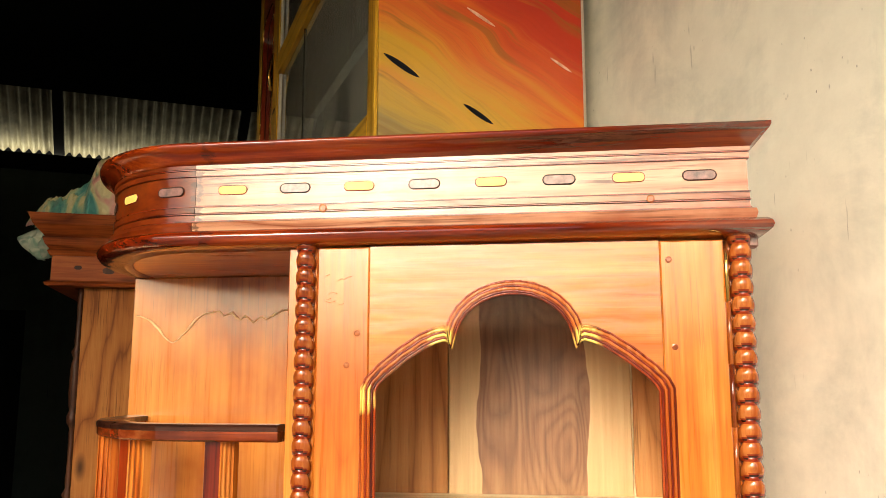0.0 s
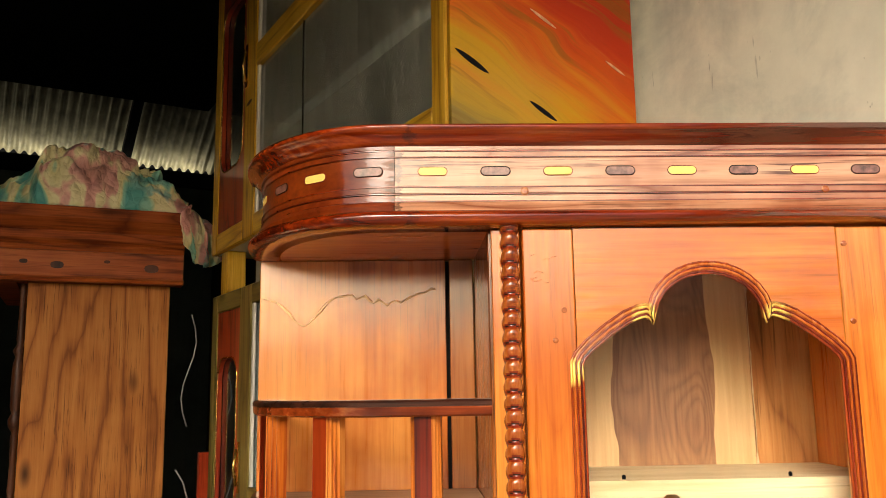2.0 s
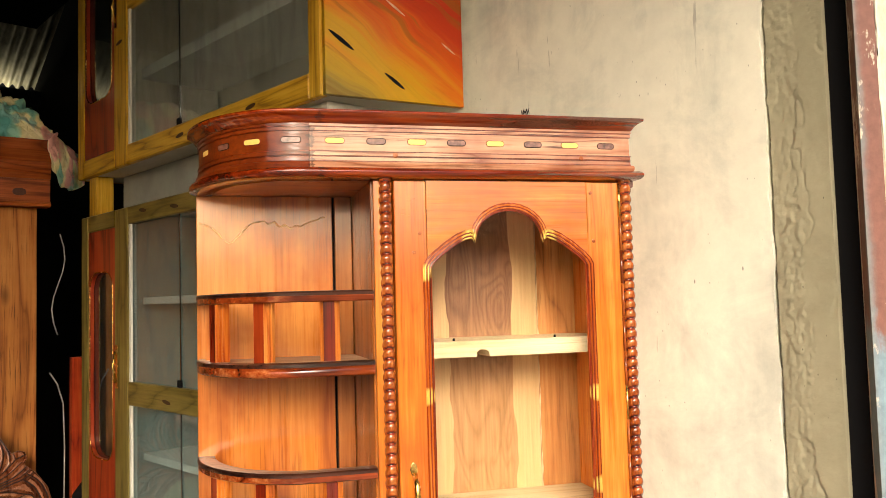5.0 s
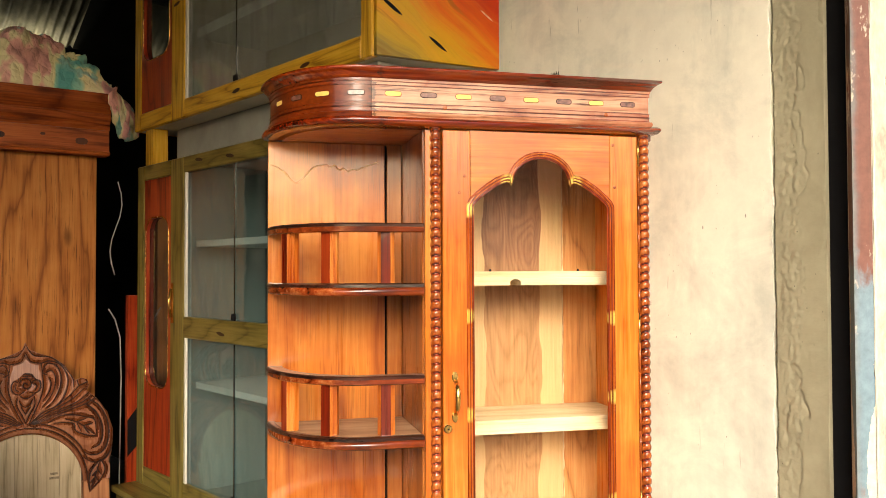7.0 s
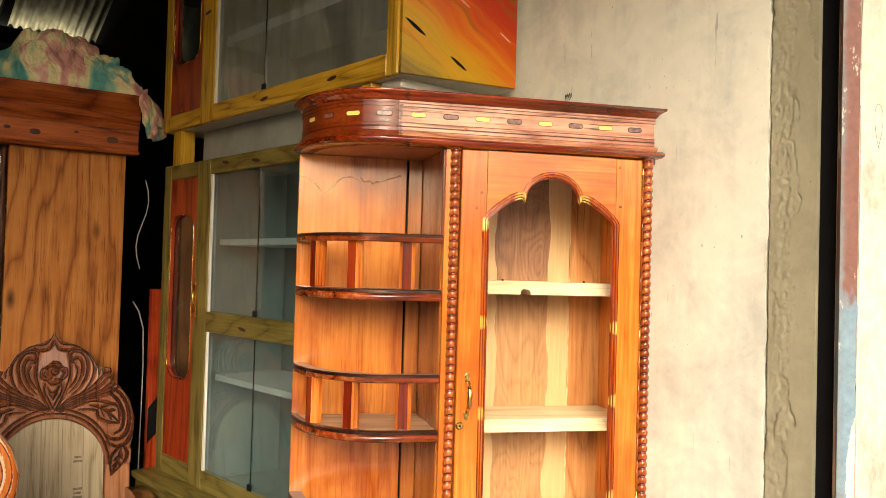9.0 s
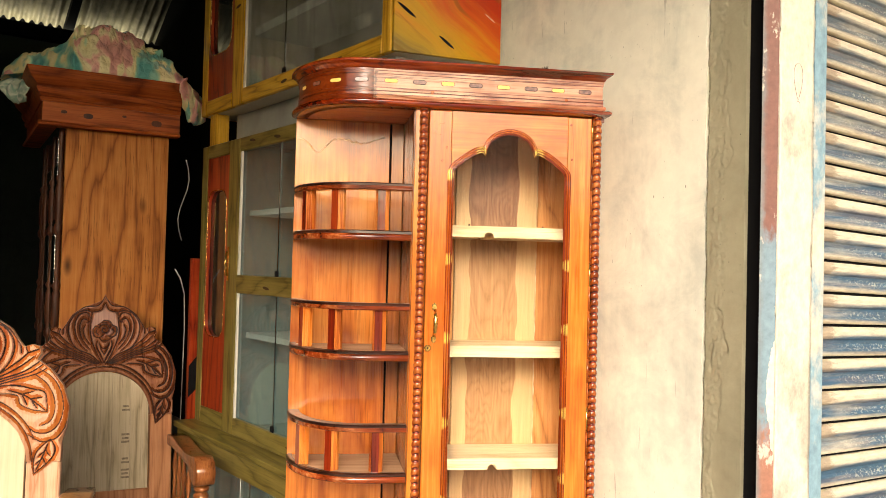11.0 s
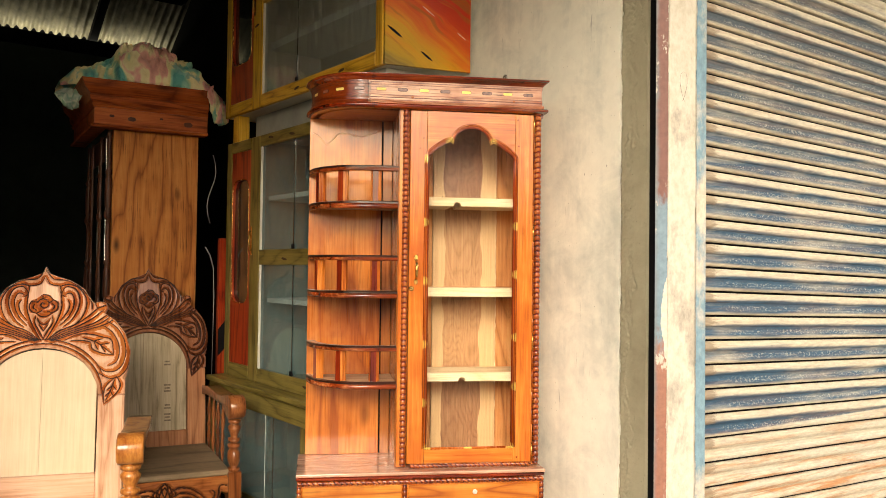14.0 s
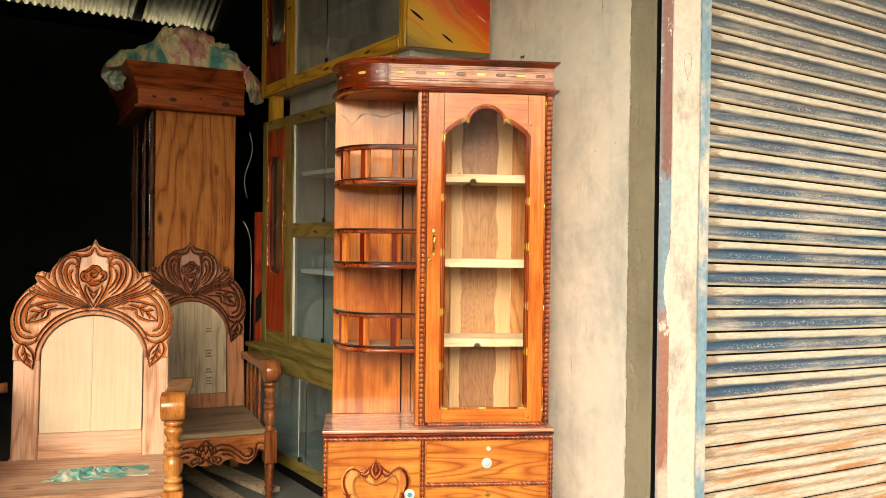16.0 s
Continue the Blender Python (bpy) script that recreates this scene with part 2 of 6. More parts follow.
putty = plain("varnished_putty", (0.88, 0.56, 0.26), 0.30, vary=0.15, scale=60, bumps=0.02, coat=0.7)
porcelain = plain("porcelain", (0.75, 0.70, 0.6), 0.15, vary=0.05, coat=1.0)

# other furniture
w_teak = wood("raw_teak", (0.23, 0.070, 0.013), (0.43, 0.150, 0.028), (0.54, 0.225, 0.055), 'z', ring=4.5, streak=0.5, rough=0.6, knots=1.0, pores=0.75)
w_teak_x = wood("raw_teak_cross", (0.15, 0.027, 0.005), (0.34, 0.074, 0.014), (0.47, 0.13, 0.028), 'x', ring=5, rough=0.5, knots=0.8)
w_chair = wood("chair_wood", (0.48, 0.23, 0.12), (0.74, 0.45, 0.285), (0.82, 0.58, 0.41), 'z', ring=3, rough=0.45, knots=0.8, pores=0.30, coat=0.25, coat_rough=0.25)
w_chair_x = wood("chair_wood_cross", (0.34, 0.17, 0.09), (0.56, 0.33, 0.20), (0.70, 0.47, 0.32), 'x', ring=4, rough=0.42, knots=0.7, pores=0.3, coat=0.3, coat_rough=0.25)
w_panel = wood("chair_panel", (0.64, 0.48, 0.29), (0.74, 0.59, 0.39), (0.79, 0.66, 0.46), 'z', ring=1.6, rough=0.5, pores=0.06, knots=0.35)
w_chair_rail = wood("chair_rail", (0.46, 0.22, 0.115), (0.70, 0.42, 0.265), (0.80, 0.56, 0.39), 'x', ring=3, rough=0.45, knots=0.8, pores=0.30, coat=0.25, coat_rough=0.25)
w_carve = wood("chair_carving", (0.24, 0.045, 0.006), (0.46, 0.115, 0.016), (0.64, 0.22, 0.045), 'z', ring=3, rough=0.32, coat=0.8, coat_rough=0.12)
w_carve_hi = wood("chair_carving_face", (0.50, 0.22, 0.105), (0.73, 0.40, 0.235), (0.82, 0.54, 0.37), 'z', ring=3, rough=0.4, coat=0.6)
w_turn = wood("turned_post", (0.30, 0.090, 0.016), (0.56, 0.22, 0.042), (0.68, 0.35, 0.10), 'z', ring=3, rough=0.32, coat=0.9, coat_rough=0.1)
# Near-black wood: the shade on the wardrobe's front is in the colour.
w_ward = wood("wardrobe_shaded_wood", (0.03, 0.010, 0.005), (0.075, 0.024, 0.010), (0.12, 0.042, 0.018), 'z', ring=5, rough=0.4)
w_old = wood("old_chair_wood", (0.28, 0.105, 0.042), (0.45, 0.195, 0.082), (0.56, 0.27, 0.13), 'z', ring=5, rough=0.5, knots=0.5)
w_old_carve = wood("old_chair_carving", (0.06, 0.014, 0.005), (0.15, 0.040, 0.012), (0.26, 0.085, 0.03), 'z', ring=3, rough=0.28, coat=0.9, coat_rough=0.12)
w_old_turn = wood("old_chair_turning", (0.09, 0.024, 0.007), (0.22, 0.066, 0.018), (0.33, 0.12, 0.036), 'z', ring=4, rough=0.30, coat=0.8, coat_rough=0.1)
w_old_seat = wood("old_chair_seat", (0.15, 0.105, 0.06), (0.27, 0.195, 0.115), (0.36, 0.26, 0.16), 'x', ring=2, rough=0.6)
w_old_apron = wood("old_chair_apron", (0.20, 0.055, 0.014), (0.40, 0.135, 0.034), (0.54, 0.23, 0.07), 'x', ring=3, rough=0.34, coat=0.7, coat_rough=0.12)
w_stencil = plain("faded_stencil", (0.25, 0.20, 0.13), 0.7, vary=0.5, scale=90)
w_old_crest = wood("old_chair_crest", (0.20, 0.070, 0.030), (0.32, 0.125, 0.058), (0.42, 0.19, 0.10), 'z', ring=4, rough=0.36, coat=0.8, coat_rough=0.15)
w_old_panel = wood("old_chair_panel", (0.30, 0.235, 0.14), (0.52, 0.425, 0.275), (0.62, 0.52, 0.36), 'z', ring=4, rough=0.6)
w_olive = wood("olive_painted_grain", (0.085, 0.064, 0.014), (0.19, 0.15, 0.036), (0.27, 0.215, 0.062), 'z', ring=5, rough=0.4, coat=0.3, knots=0.7)
w_olive_y = wood("olive_painted_grain_cross", (0.085, 0.064, 0.014), (0.19, 0.15, 0.036), (0.27, 0.215, 0.062), 'y', ring=5, rough=0.4, coat=0.3, knots=0.9)
w_yellow = wood("yellow_painted_grain", (0.28, 0.14, 0.010), (0.60, 0.34, 0.028), (0.73, 0.45, 0.06), 'z', ring=5, rough=0.4, coat=0.3)
w_yellow_y = wood("yellow_painted_grain_cross", (0.28, 0.14, 0.010), (0.60, 0.34, 0.028), (0.73, 0.45, 0.06), 'y', ring=5, rough=0.4, coat=0.3)
w_redp = wood("red_painted_panel", (0.14, 0.012, 0.006), (0.34, 0.04, 0.012), (0.45, 0.08, 0.02), 'z', ring=3, rough=0.35, coat=0.4)
inside_grey = plain("cabinet_inside_paint", (0.13, 0.185, 0.175), 0.6, vary=0.10, scale=6)
inside_brown = plain("cabinet_inside_board", (0.56, 0.52, 0.42), 0.6, vary=0.12, scale=6)
white_board = plain("white_board", (0.70, 0.69, 0.62), 0.6, vary=0.1, scale=8)
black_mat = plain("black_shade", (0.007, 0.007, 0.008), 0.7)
mirror_m = plain("mirror", (0.8, 0.82, 0.82), 0.02, metal=1.0, vary=0.0, bumps=0.0)
packing_grey = plain("packing_board_grey", (0.32, 0.33, 0.29), 0.7, vary=0.2, scale=5)
shelf_grey = plain("pale_grey_shelf", (0.46, 0.48, 0.45), 0.6, vary=0.1, scale=8)
cable_m = plain("white_cable", (0.4, 0.4, 0.38), 0.5)


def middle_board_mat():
    """Dark heartwood between wavy pale sapwood edges; its dark top is partly painted shade."""
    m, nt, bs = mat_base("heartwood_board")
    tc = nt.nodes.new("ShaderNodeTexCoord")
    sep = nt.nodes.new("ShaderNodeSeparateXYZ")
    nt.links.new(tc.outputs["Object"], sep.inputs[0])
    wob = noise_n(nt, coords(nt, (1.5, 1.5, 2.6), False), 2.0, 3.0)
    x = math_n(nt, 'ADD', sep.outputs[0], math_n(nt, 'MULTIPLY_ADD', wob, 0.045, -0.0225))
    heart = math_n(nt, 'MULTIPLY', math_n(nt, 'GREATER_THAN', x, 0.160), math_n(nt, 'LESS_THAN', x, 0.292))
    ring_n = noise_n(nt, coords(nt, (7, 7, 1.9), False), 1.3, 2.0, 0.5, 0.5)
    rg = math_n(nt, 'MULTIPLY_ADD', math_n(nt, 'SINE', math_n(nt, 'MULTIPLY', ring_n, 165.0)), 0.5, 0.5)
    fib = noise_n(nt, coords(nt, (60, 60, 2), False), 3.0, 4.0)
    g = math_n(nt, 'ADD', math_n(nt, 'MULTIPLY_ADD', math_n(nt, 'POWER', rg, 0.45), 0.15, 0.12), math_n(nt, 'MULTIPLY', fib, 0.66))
    # Heart varies with height: wood tone, plus the top compartment's shade in colour.
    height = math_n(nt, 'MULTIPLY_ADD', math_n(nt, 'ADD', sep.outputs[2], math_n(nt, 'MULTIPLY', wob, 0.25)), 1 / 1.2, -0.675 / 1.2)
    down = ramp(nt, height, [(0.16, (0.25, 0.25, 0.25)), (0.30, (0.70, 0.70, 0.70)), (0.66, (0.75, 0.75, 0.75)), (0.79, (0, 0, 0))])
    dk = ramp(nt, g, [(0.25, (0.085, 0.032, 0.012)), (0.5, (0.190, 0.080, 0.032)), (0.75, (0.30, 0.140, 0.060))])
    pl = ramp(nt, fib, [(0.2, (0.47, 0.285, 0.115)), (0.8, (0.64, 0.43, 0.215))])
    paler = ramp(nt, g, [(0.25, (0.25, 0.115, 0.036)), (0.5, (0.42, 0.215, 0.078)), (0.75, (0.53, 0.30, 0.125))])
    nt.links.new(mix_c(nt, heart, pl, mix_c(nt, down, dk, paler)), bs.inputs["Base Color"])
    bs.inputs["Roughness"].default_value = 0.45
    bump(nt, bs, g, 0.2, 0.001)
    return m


def marble_mat(name):
    """Hand-painted grain flowing down a panel: ochre yellow low at the front, orange, then red."""
    m, nt, bs = mat_base(name)
    tc = nt.nodes.new("ShaderNodeTexCoord")
    sep = nt.nodes.new("ShaderNodeSeparateXYZ")
    nt.links.new(tc.outputs["Object"], sep.inputs[0])
    x, z = sep.outputs[0], math_n(nt, 'SUBTRACT', sep.outputs[2], 1.99)
    bend = math_n(nt, 'MULTIPLY_ADD', noise_n(nt, coords(nt, (1, 1, 1), False), 3.4, 2.0, 0.5, 0.3), 0.10, -0.05)
    p = math_n(nt, 'ADD', math_n(nt, 'ADD', math_n(nt, 'MULTIPLY', x, 0.57), math_n(nt, 'MULTIPLY', z, 0.82)), bend)
    q = math_n(nt, 'SUBTRACT', math_n(nt, 'MULTIPLY', x, 0.82), math_n(nt, 'MULTIPLY', z, 0.57))

    def along(fine, stretch):
        cmb = nt.nodes.new("ShaderNodeCombineXYZ")
        nt.links.new(math_n(nt, 'MULTIPLY', p, fine), cmb.inputs[0])
        nt.links.new(math_n(nt, 'MULTIPLY', q, stretch), cmb.inputs[1])
        return cmb.outputs[0]
    broad = noise_n(nt, along(16.0, 2.2), 1.0, 3.0, 0.55, 0.5)
    fine = noise_n(nt, along(62.0, 1.8), 1.0, 4.0, 0.65, 0.3)
    t = math_n(nt, 'ADD', p, math_n(nt, 'MULTIPLY_ADD', broad, 0.32, -0.16))
    t = math_n(nt, 'ADD', t, math_n(nt, 'MULTIPLY_ADD', fine, 0.06, -0.03))
    col = ramp(nt, math_n(nt, 'MULTIPLY', t, 1.6), [(0.0, (0.26, 0.18, 0.020)), (0.07, (0.44, 0.27, 0.006)), (0.22, (0.54, 0.29, 0.003)), (0.32, (0.58, 0.20, 0.002)),
                   (0.42, (0.58, 0.090, 0.001)), (0.52, (0.47, 0.032, 0.001)), (0.66, (0.42, 0.022, 0.001)), (0.72, (0.46, 0.17, 0.003)), (0.80, (0.48, 0.25, 0.004))])
    dark = ramp(nt, noise_n(nt, along(26.0, 2.0), 1.0, 3.0, 0.6, 0.6), [(0.38, (1, 1, 1)), (0.46, (0, 0, 0))])
    col = mix_c(nt, math_n(nt, 'MULTIPLY', dark, 0.55), col, (0.20, 0.105, 0.004))
    line = ramp(nt, math_n(nt, 'ABSOLUTE', math_n(nt, 'SUBTRACT', fine, 0.52)), [(0.0, (1, 1, 1)), (0.022, (0, 0, 0))])
    col = mix_c(nt, math_n(nt, 'MULTIPLY', line, 0.14), col, (0.16, 0.040, 0.002))
    pale = ramp(nt, fine, [(0.62, (0, 0, 0)), (0.74, (1, 1, 1))])
    col = mix_c(nt, math_n(nt, 'MULTIPLY', pale, 0.22), col, (0.72, 0.38, 0.05))
    nt.links.new(col, bs.inputs["Base Color"])
    bs.inputs["Roughness"].default_value = 0.42
    bs.inputs["Specular IOR Level"].default_value = 0.25
    bs.inputs["Coat Weight"].default_value = 0.15
    bs.inputs["Coat Roughness"].default_value = 0.12
    return m


def plaster_mat(name, base, stain, rough_relief=0.3):
    m, nt, bs = mat_base(name)
    v = coords(nt, (1, 1, 1), False)
    big = noise_n(nt, v, 1.3, 5.0, 0.6)
    small = noise_n(nt, v, 22.0, 6.0, 0.65)
    drip = noise_n(nt, coords(nt, (9, 9, 0.7), False), 1.5, 4.0, 0.6)
    mott = noise_n(nt, v, 5.0, 6.0, 0.7, 0.5)
    f = math_n(nt, 'ADD', math_n(nt, 'MULTIPLY', big, 0.5), math_n(nt, 'ADD', math_n(nt, 'MULTIPLY', drip, 0.15), math_n(nt, 'MULTIPLY', mott, 0.35)))
    col = ramp(nt, f, [(0.34, stain), (0.44, tuple(0.55 * s + 0.45 * b for s, b in zip(stain, base))), (0.54, base)])
    col = mix_c(nt, 0.16, col, ramp(nt, small, [(0.3, tuple(c * 0.5 for c in base)), (0.7, tuple(min(1, c * 1.12) for c in base))]))
    for sc, lim in (((42, 42, 17), 0.55), ((70, 70, 36), 0.50)):
        spot = nd(nt, "ShaderNodeTexVoronoi", Scale=1.0)
        nt.links.new(coords(nt, sc, False), spot.inputs["Vector"])
        sp = ramp(nt, spot.outputs["Distance"], [(0.04, (1, 1, 1)), (0.09, (0, 0, 0))])
        gate = ramp(nt, mott, [(lim, (0, 0, 0)), (lim + 0.06, (1, 1, 1))])
        col = mix_c(nt, math_n(nt, 'MULTIPLY', math_n(nt, 'MULTIPLY', sp, gate), 0.8), col, tuple(c * 0.22 for c in base))
    scr = noise_n(nt, coords(nt, (70, 70, 6), False), 1.0, 3.0, 0.6)
    sg = noise_n(nt, coords(nt, (1, 1, 1), False), 4.0, 3.0, 0.6)
    sf = math_n(nt, 'MULTIPLY', ramp(nt, scr, [(0.68, (0, 0, 0)), (0.72, (1, 1, 1))]), ramp(nt, sg, [(0.46, (0, 0, 0)), (0.56, (1, 1, 1))]))
    col = mix_c(nt, math_n(nt, 'MULTIPLY', sf, 0.7), col, tuple(c * 0.45 for c in base))
    nt.links.new(col, bs.inputs["Base Color"])
    bs.inputs["Roughness"].default_value = 0.85
    h = math_n(nt, 'ADD', math_n(nt, 'MULTIPLY', small, 0.5), math_n(nt, 'MULTIPLY', big, 1.5))
    bump(nt, bs, h, rough_relief, 0.006)
    return m


def worn_paint(name, paint, under, amount, zlo=None, zhi=None, scale=9.0, stretch=(1, 1, 1), swell=0.0):
    """Paint flaking off an undercoat; with zlo and zhi the painted band of the surface."""
    m, nt, bs = mat_base(name)
    n = noise_n(nt, coords(nt, stretch, False), scale, 6.0, 0.68)
    big = noise_n(nt, coords(nt, (1, 1, 1), False), 1.7, 3.0)
    f = math_n(nt, 'ADD', math_n(nt, 'MULTIPLY', n, 0.6), math_n(nt, 'MULTIPLY', big, 0.4))
    if swell:
        f = math_n(nt, 'ADD', math_n(nt, 'MULTIPLY_ADD', n, 0.46, 0.07), math_n(nt, 'MULTIPLY', big, 0.4))
    if zlo is not None:
        tc = nt.nodes.new("ShaderNodeTexCoord")
        sep = nt.nodes.new("ShaderNodeSeparateXYZ")
        nt.links.new(tc.outputs["Object"], sep.inputs[0])
        z = math_n(nt, 'ADD', sep.outputs[2], math_n(nt, 'MULTIPLY_ADD', big, 0.30, -0.15))
        lo = math_n(nt, 'MULTIPLY', math_n(nt, 'SUBTRACT', sep.outputs[2], zlo), 40.0)
        hi = math_n(nt, 'MULTIPLY', math_n(nt, 'SUBTRACT', zhi, z), 3.0)
        band = math_n(nt, 'MINIMUM', math_n(nt, 'MINIMUM', lo, hi), 0.35)
        f = math_n(nt, 'ADD', f, math_n(nt, 'MAXIMUM', math_n(nt, 'SUBTRACT', band, 0.35), -0.6))
    if swell:
        zz = math_n(nt, 'ADD', sep.outputs[2], math_n(nt, 'MULTIPLY_ADD', sep.outputs[0], 0.028, 0.0057 - 0.7385 * 0.028))
        ph = math_n(nt, 'FRACT', math_n(nt, 'DIVIDE', zz, 0.0773))
        # Blue stays in the groove; pale swells also paint the light they catch.
        away = math_n(nt, 'MAXIMUM', math_n(nt, 'SUBTRACT', math_n(nt, 'ABSOLUTE', math_n(nt, 'SUBTRACT', ph, 0.39)), 0.19), 0.0)
        f = math_n(nt, 'SUBTRACT', f, math_n(nt, 'MULTIPLY', away, swell))
    k = ramp(nt, f, [(amount - 0.06, (0, 0, 0)), (amount + 0.13, (1, 1, 1))] if swell else [(amount, (0, 0, 0)), (amount + 0.07, (1, 1, 1))])
    if swell:
        # upper slats: the blue has faded to grey and carries painted shade as well
        fade_shade = ramp(nt, math_n(nt, 'ADD', sep.outputs[2], math_n(nt, 'MULTIPLY_ADD', big, 0.7, -1.35)), [(0.42, (0, 0, 0)), (0.80, (1, 1, 1))])
        paint = mix_c(nt, math_n(nt, 'MULTIPLY', fade_shade, 0.65), paint, (0.125, 0.135, 0.135))
    col = mix_c(nt, k, under, paint)
    fine = noise_n(nt, coords(nt, (3, 3, 14) if swell else (6, 6, 4), False), 9.0, 6.0, 0.7)
    if swell:
        # flecks where the blue has chipped, bare brown steel by the guide, rust runs low down
        fl = math_n(nt, 'MULTIPLY', ramp(nt, noise_n(nt, coords(nt, (1, 1, 1.4), False), 120.0, 4.0, 0.7), [(0.53, (0, 0, 0)), (0.60, (1, 1, 1))]),
                    ramp(nt, math_n(nt, 'ABSOLUTE', math_n(nt, 'SUBTRACT', ph, 0.30)), [(0.05, (1, 1, 1)), (0.16, (0, 0, 0))]))
        fl = math_n(nt, 'MULTIPLY', fl, ramp(nt, sep.outputs[0], [(0.80, (0, 0, 0)), (0.90, (1, 1, 1))]))
        col = mix_c(nt, math_n(nt, 'MULTIPLY', fl, 0.8), col, (0.50, 0.52, 0.46))
        rust_n = noise_n(nt, coords(nt, (0.5, 1, 9), False), 5.0, 4.0, 0.65)
        low = ramp(nt, sep.outputs[2], [(0.52, (1, 1, 1)), (0.74, (0, 0, 0))])
        rust_f = math_n(nt, 'MULTIPLY', ramp(nt, rust_n, [(0.46, (0, 0, 0)), (0.62, (1, 1, 1))]), math_n(nt, 'MULTIPLY_ADD', low, 0.75, 0.12))
        col = mix_c(nt, rust_f, col, (0.46, 0.20, 0.06))
        edge_n = math_n(nt, 'ADD', sep.outputs[0], math_n(nt, 'MULTIPLY_ADD', fine, 0.10, -0.05))
        edge_f = math_n(nt, 'MULTIPLY', ramp(nt, edge_n, [(0.775, (1, 1, 1)), (0.80, (0, 0, 0))]), math_n(nt, 'GREATER_THAN', ph, 0.55))
        col = mix_c(nt, math_n(nt, 'MULTIPLY', edge_f, 0.7), col, (0.26, 0.19, 0.12))
    col = mix_c(nt, 0.35, col, ramp(nt, fine, [(0.3, (0.22, 0.19, 0.16)), (0.62, (0.85, 0.80, 0.70))]), 'OVERLAY')
    nt.links.new(col, bs.inputs["Base Color"])
    bs.inputs["Roughness"].default_value = 0.5
    bump(nt, bs, math_n(nt, 'ADD', k, fine), 0.25, 0.002)
    return m


def banded_paint(name):
    """Old mauve paint above, a blue length, then red again, with ragged ends."""
    m, nt, bs = mat_base(name)
    tc = nt.nodes.new("ShaderNodeTexCoord")
    sep = nt.nodes.new("ShaderNodeSeparateXYZ")
    nt.links.new(tc.outputs["Object"], sep.inputs[0])
    n = noise_n(nt, coords(nt, (1, 1, 0.5), False), 22.0, 5.0, 0.65)
    z = math_n(nt, 'ADD', sep.outputs[2], math_n(nt, 'MULTIPLY_ADD', n, 0.34, -0.17))
    col = ramp(nt, math_n(nt, 'MULTIPLY', z, 0.4), [(0.19, (0.50, 0.44, 0.36)), (0.22, (0.31, 0.14, 0.095)), (0.385, (0.31, 0.145, 0.10)), (0.405, (0.17, 0.27, 0.34)), (0.56, (0.18, 0.27, 0.34)), (0.585, (0.185, 0.080, 0.062))])
    rim = ramp(nt, math_n(nt, 'ADD', sep.outputs[0], math_n(nt, 'MULTIPLY_ADD', n, 0.022, -0.011)), [(0.560, (1, 1, 1)), (0.568, (0, 0, 0))])
    col = mix_c(nt, math_n(nt, 'MULTIPLY', rim, 0.8), col, (0.17, 0.205, 0.225))
    spill = math_n(nt, 'ADD', math_n(nt, 'SUBTRACT', sep.outputs[0], 0.594), math_n(nt, 'MULTIPLY_ADD', n, 0.030, -0.015))
    spill = math_n(nt, 'ADD', spill, math_n(nt, 'MULTIPLY', ramp(nt, math_n(nt, 'ABSOLUTE', math_n(nt, 'SUBTRACT', sep.outputs[2], 1.07)), [(0.02, (1, 1, 1)), (0.17, (0, 0, 0))]), 0.020))
    col = mix_c(nt, math_n(nt, 'GREATER_THAN', spill, 0.0), col, (0.64, 0.60, 0.50))
    chip = noise_n(nt, coords(nt, (1, 1, 0.5), False), 14.0, 6.0, 0.7)
    col = mix_c(nt, ramp(nt, chip, [(0.60, (0, 0, 0)), (0.64, (1, 1, 1))]), col, (0.56, 0.50, 0.42))
    fine = noise_n(nt, coords(nt, (1, 1, 1), False), 60.0, 5.0, 0.7)
    col = mix_c(nt, 0.3, col, ramp(nt, fine, [(0.3, (0.25, 0.22, 0.2)), (0.65, (0.8, 0.76, 0.7))]), 'OVERLAY')
    nt.links.new(col, bs.inputs["Base Color"])
    bs.inputs["Roughness"].default_value = 0.5
    bump(nt, bs, math_n(nt, 'ADD', chip, fine), 0.3, 0.002)
    return m


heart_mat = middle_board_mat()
marble = marble_mat("painted_marble")
wall_mat = plaster_mat("lime_plaster", (0.81, 0.79, 0.675), (0.34, 0.375, 0.345))
cement_mat = plaster_mat("raw_cement", (0.34, 0.315, 0.215), (0.22, 0.20, 0.13), rough_relief=1.0)
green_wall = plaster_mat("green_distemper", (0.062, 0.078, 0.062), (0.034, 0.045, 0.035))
pillar_mat = worn_paint("flaked_white", (0.66, 0.62, 0.52), (0.42, 0.39, 0.33), 0.39, scale=7.0, stretch=(1, 1, 0.5))
red_blue = banded_paint("mauve_blue_paint")
blue_edge = worn_paint("blue_paint", (0.20, 0.33, 0.42), (0.62, 0.56, 0.46), 0.44, scale=5.0, stretch=(1, 1, 0.6))
slat_mat = worn_paint("shutter_paint", (0.042, 0.100, 0.170), (0.58, 0.54, 0.43), 0.36, 0.69, 2.3, 9.0, (0.3, 1, 4), 1.6)
floor_mat = plaster_mat("floor_cement", (0.13, 0.135, 0.12), (0.07, 0.075, 0.065))
ground_mat = plaster_mat("dusty_ground", (0.33, 0.27, 0.195), (0.24, 0.19, 0.135))
tin_mat = plain("corrugated_tin", (0.27, 0.24, 0.16), 0.5, metal=0.2, vary=0.5, scale=7.0)
# Near-black colour stands in for darkness on the ceiling and rear walls.
dark_roof = plain("unlit_black_fill", (0.009, 0.009, 0.008), 0.9)
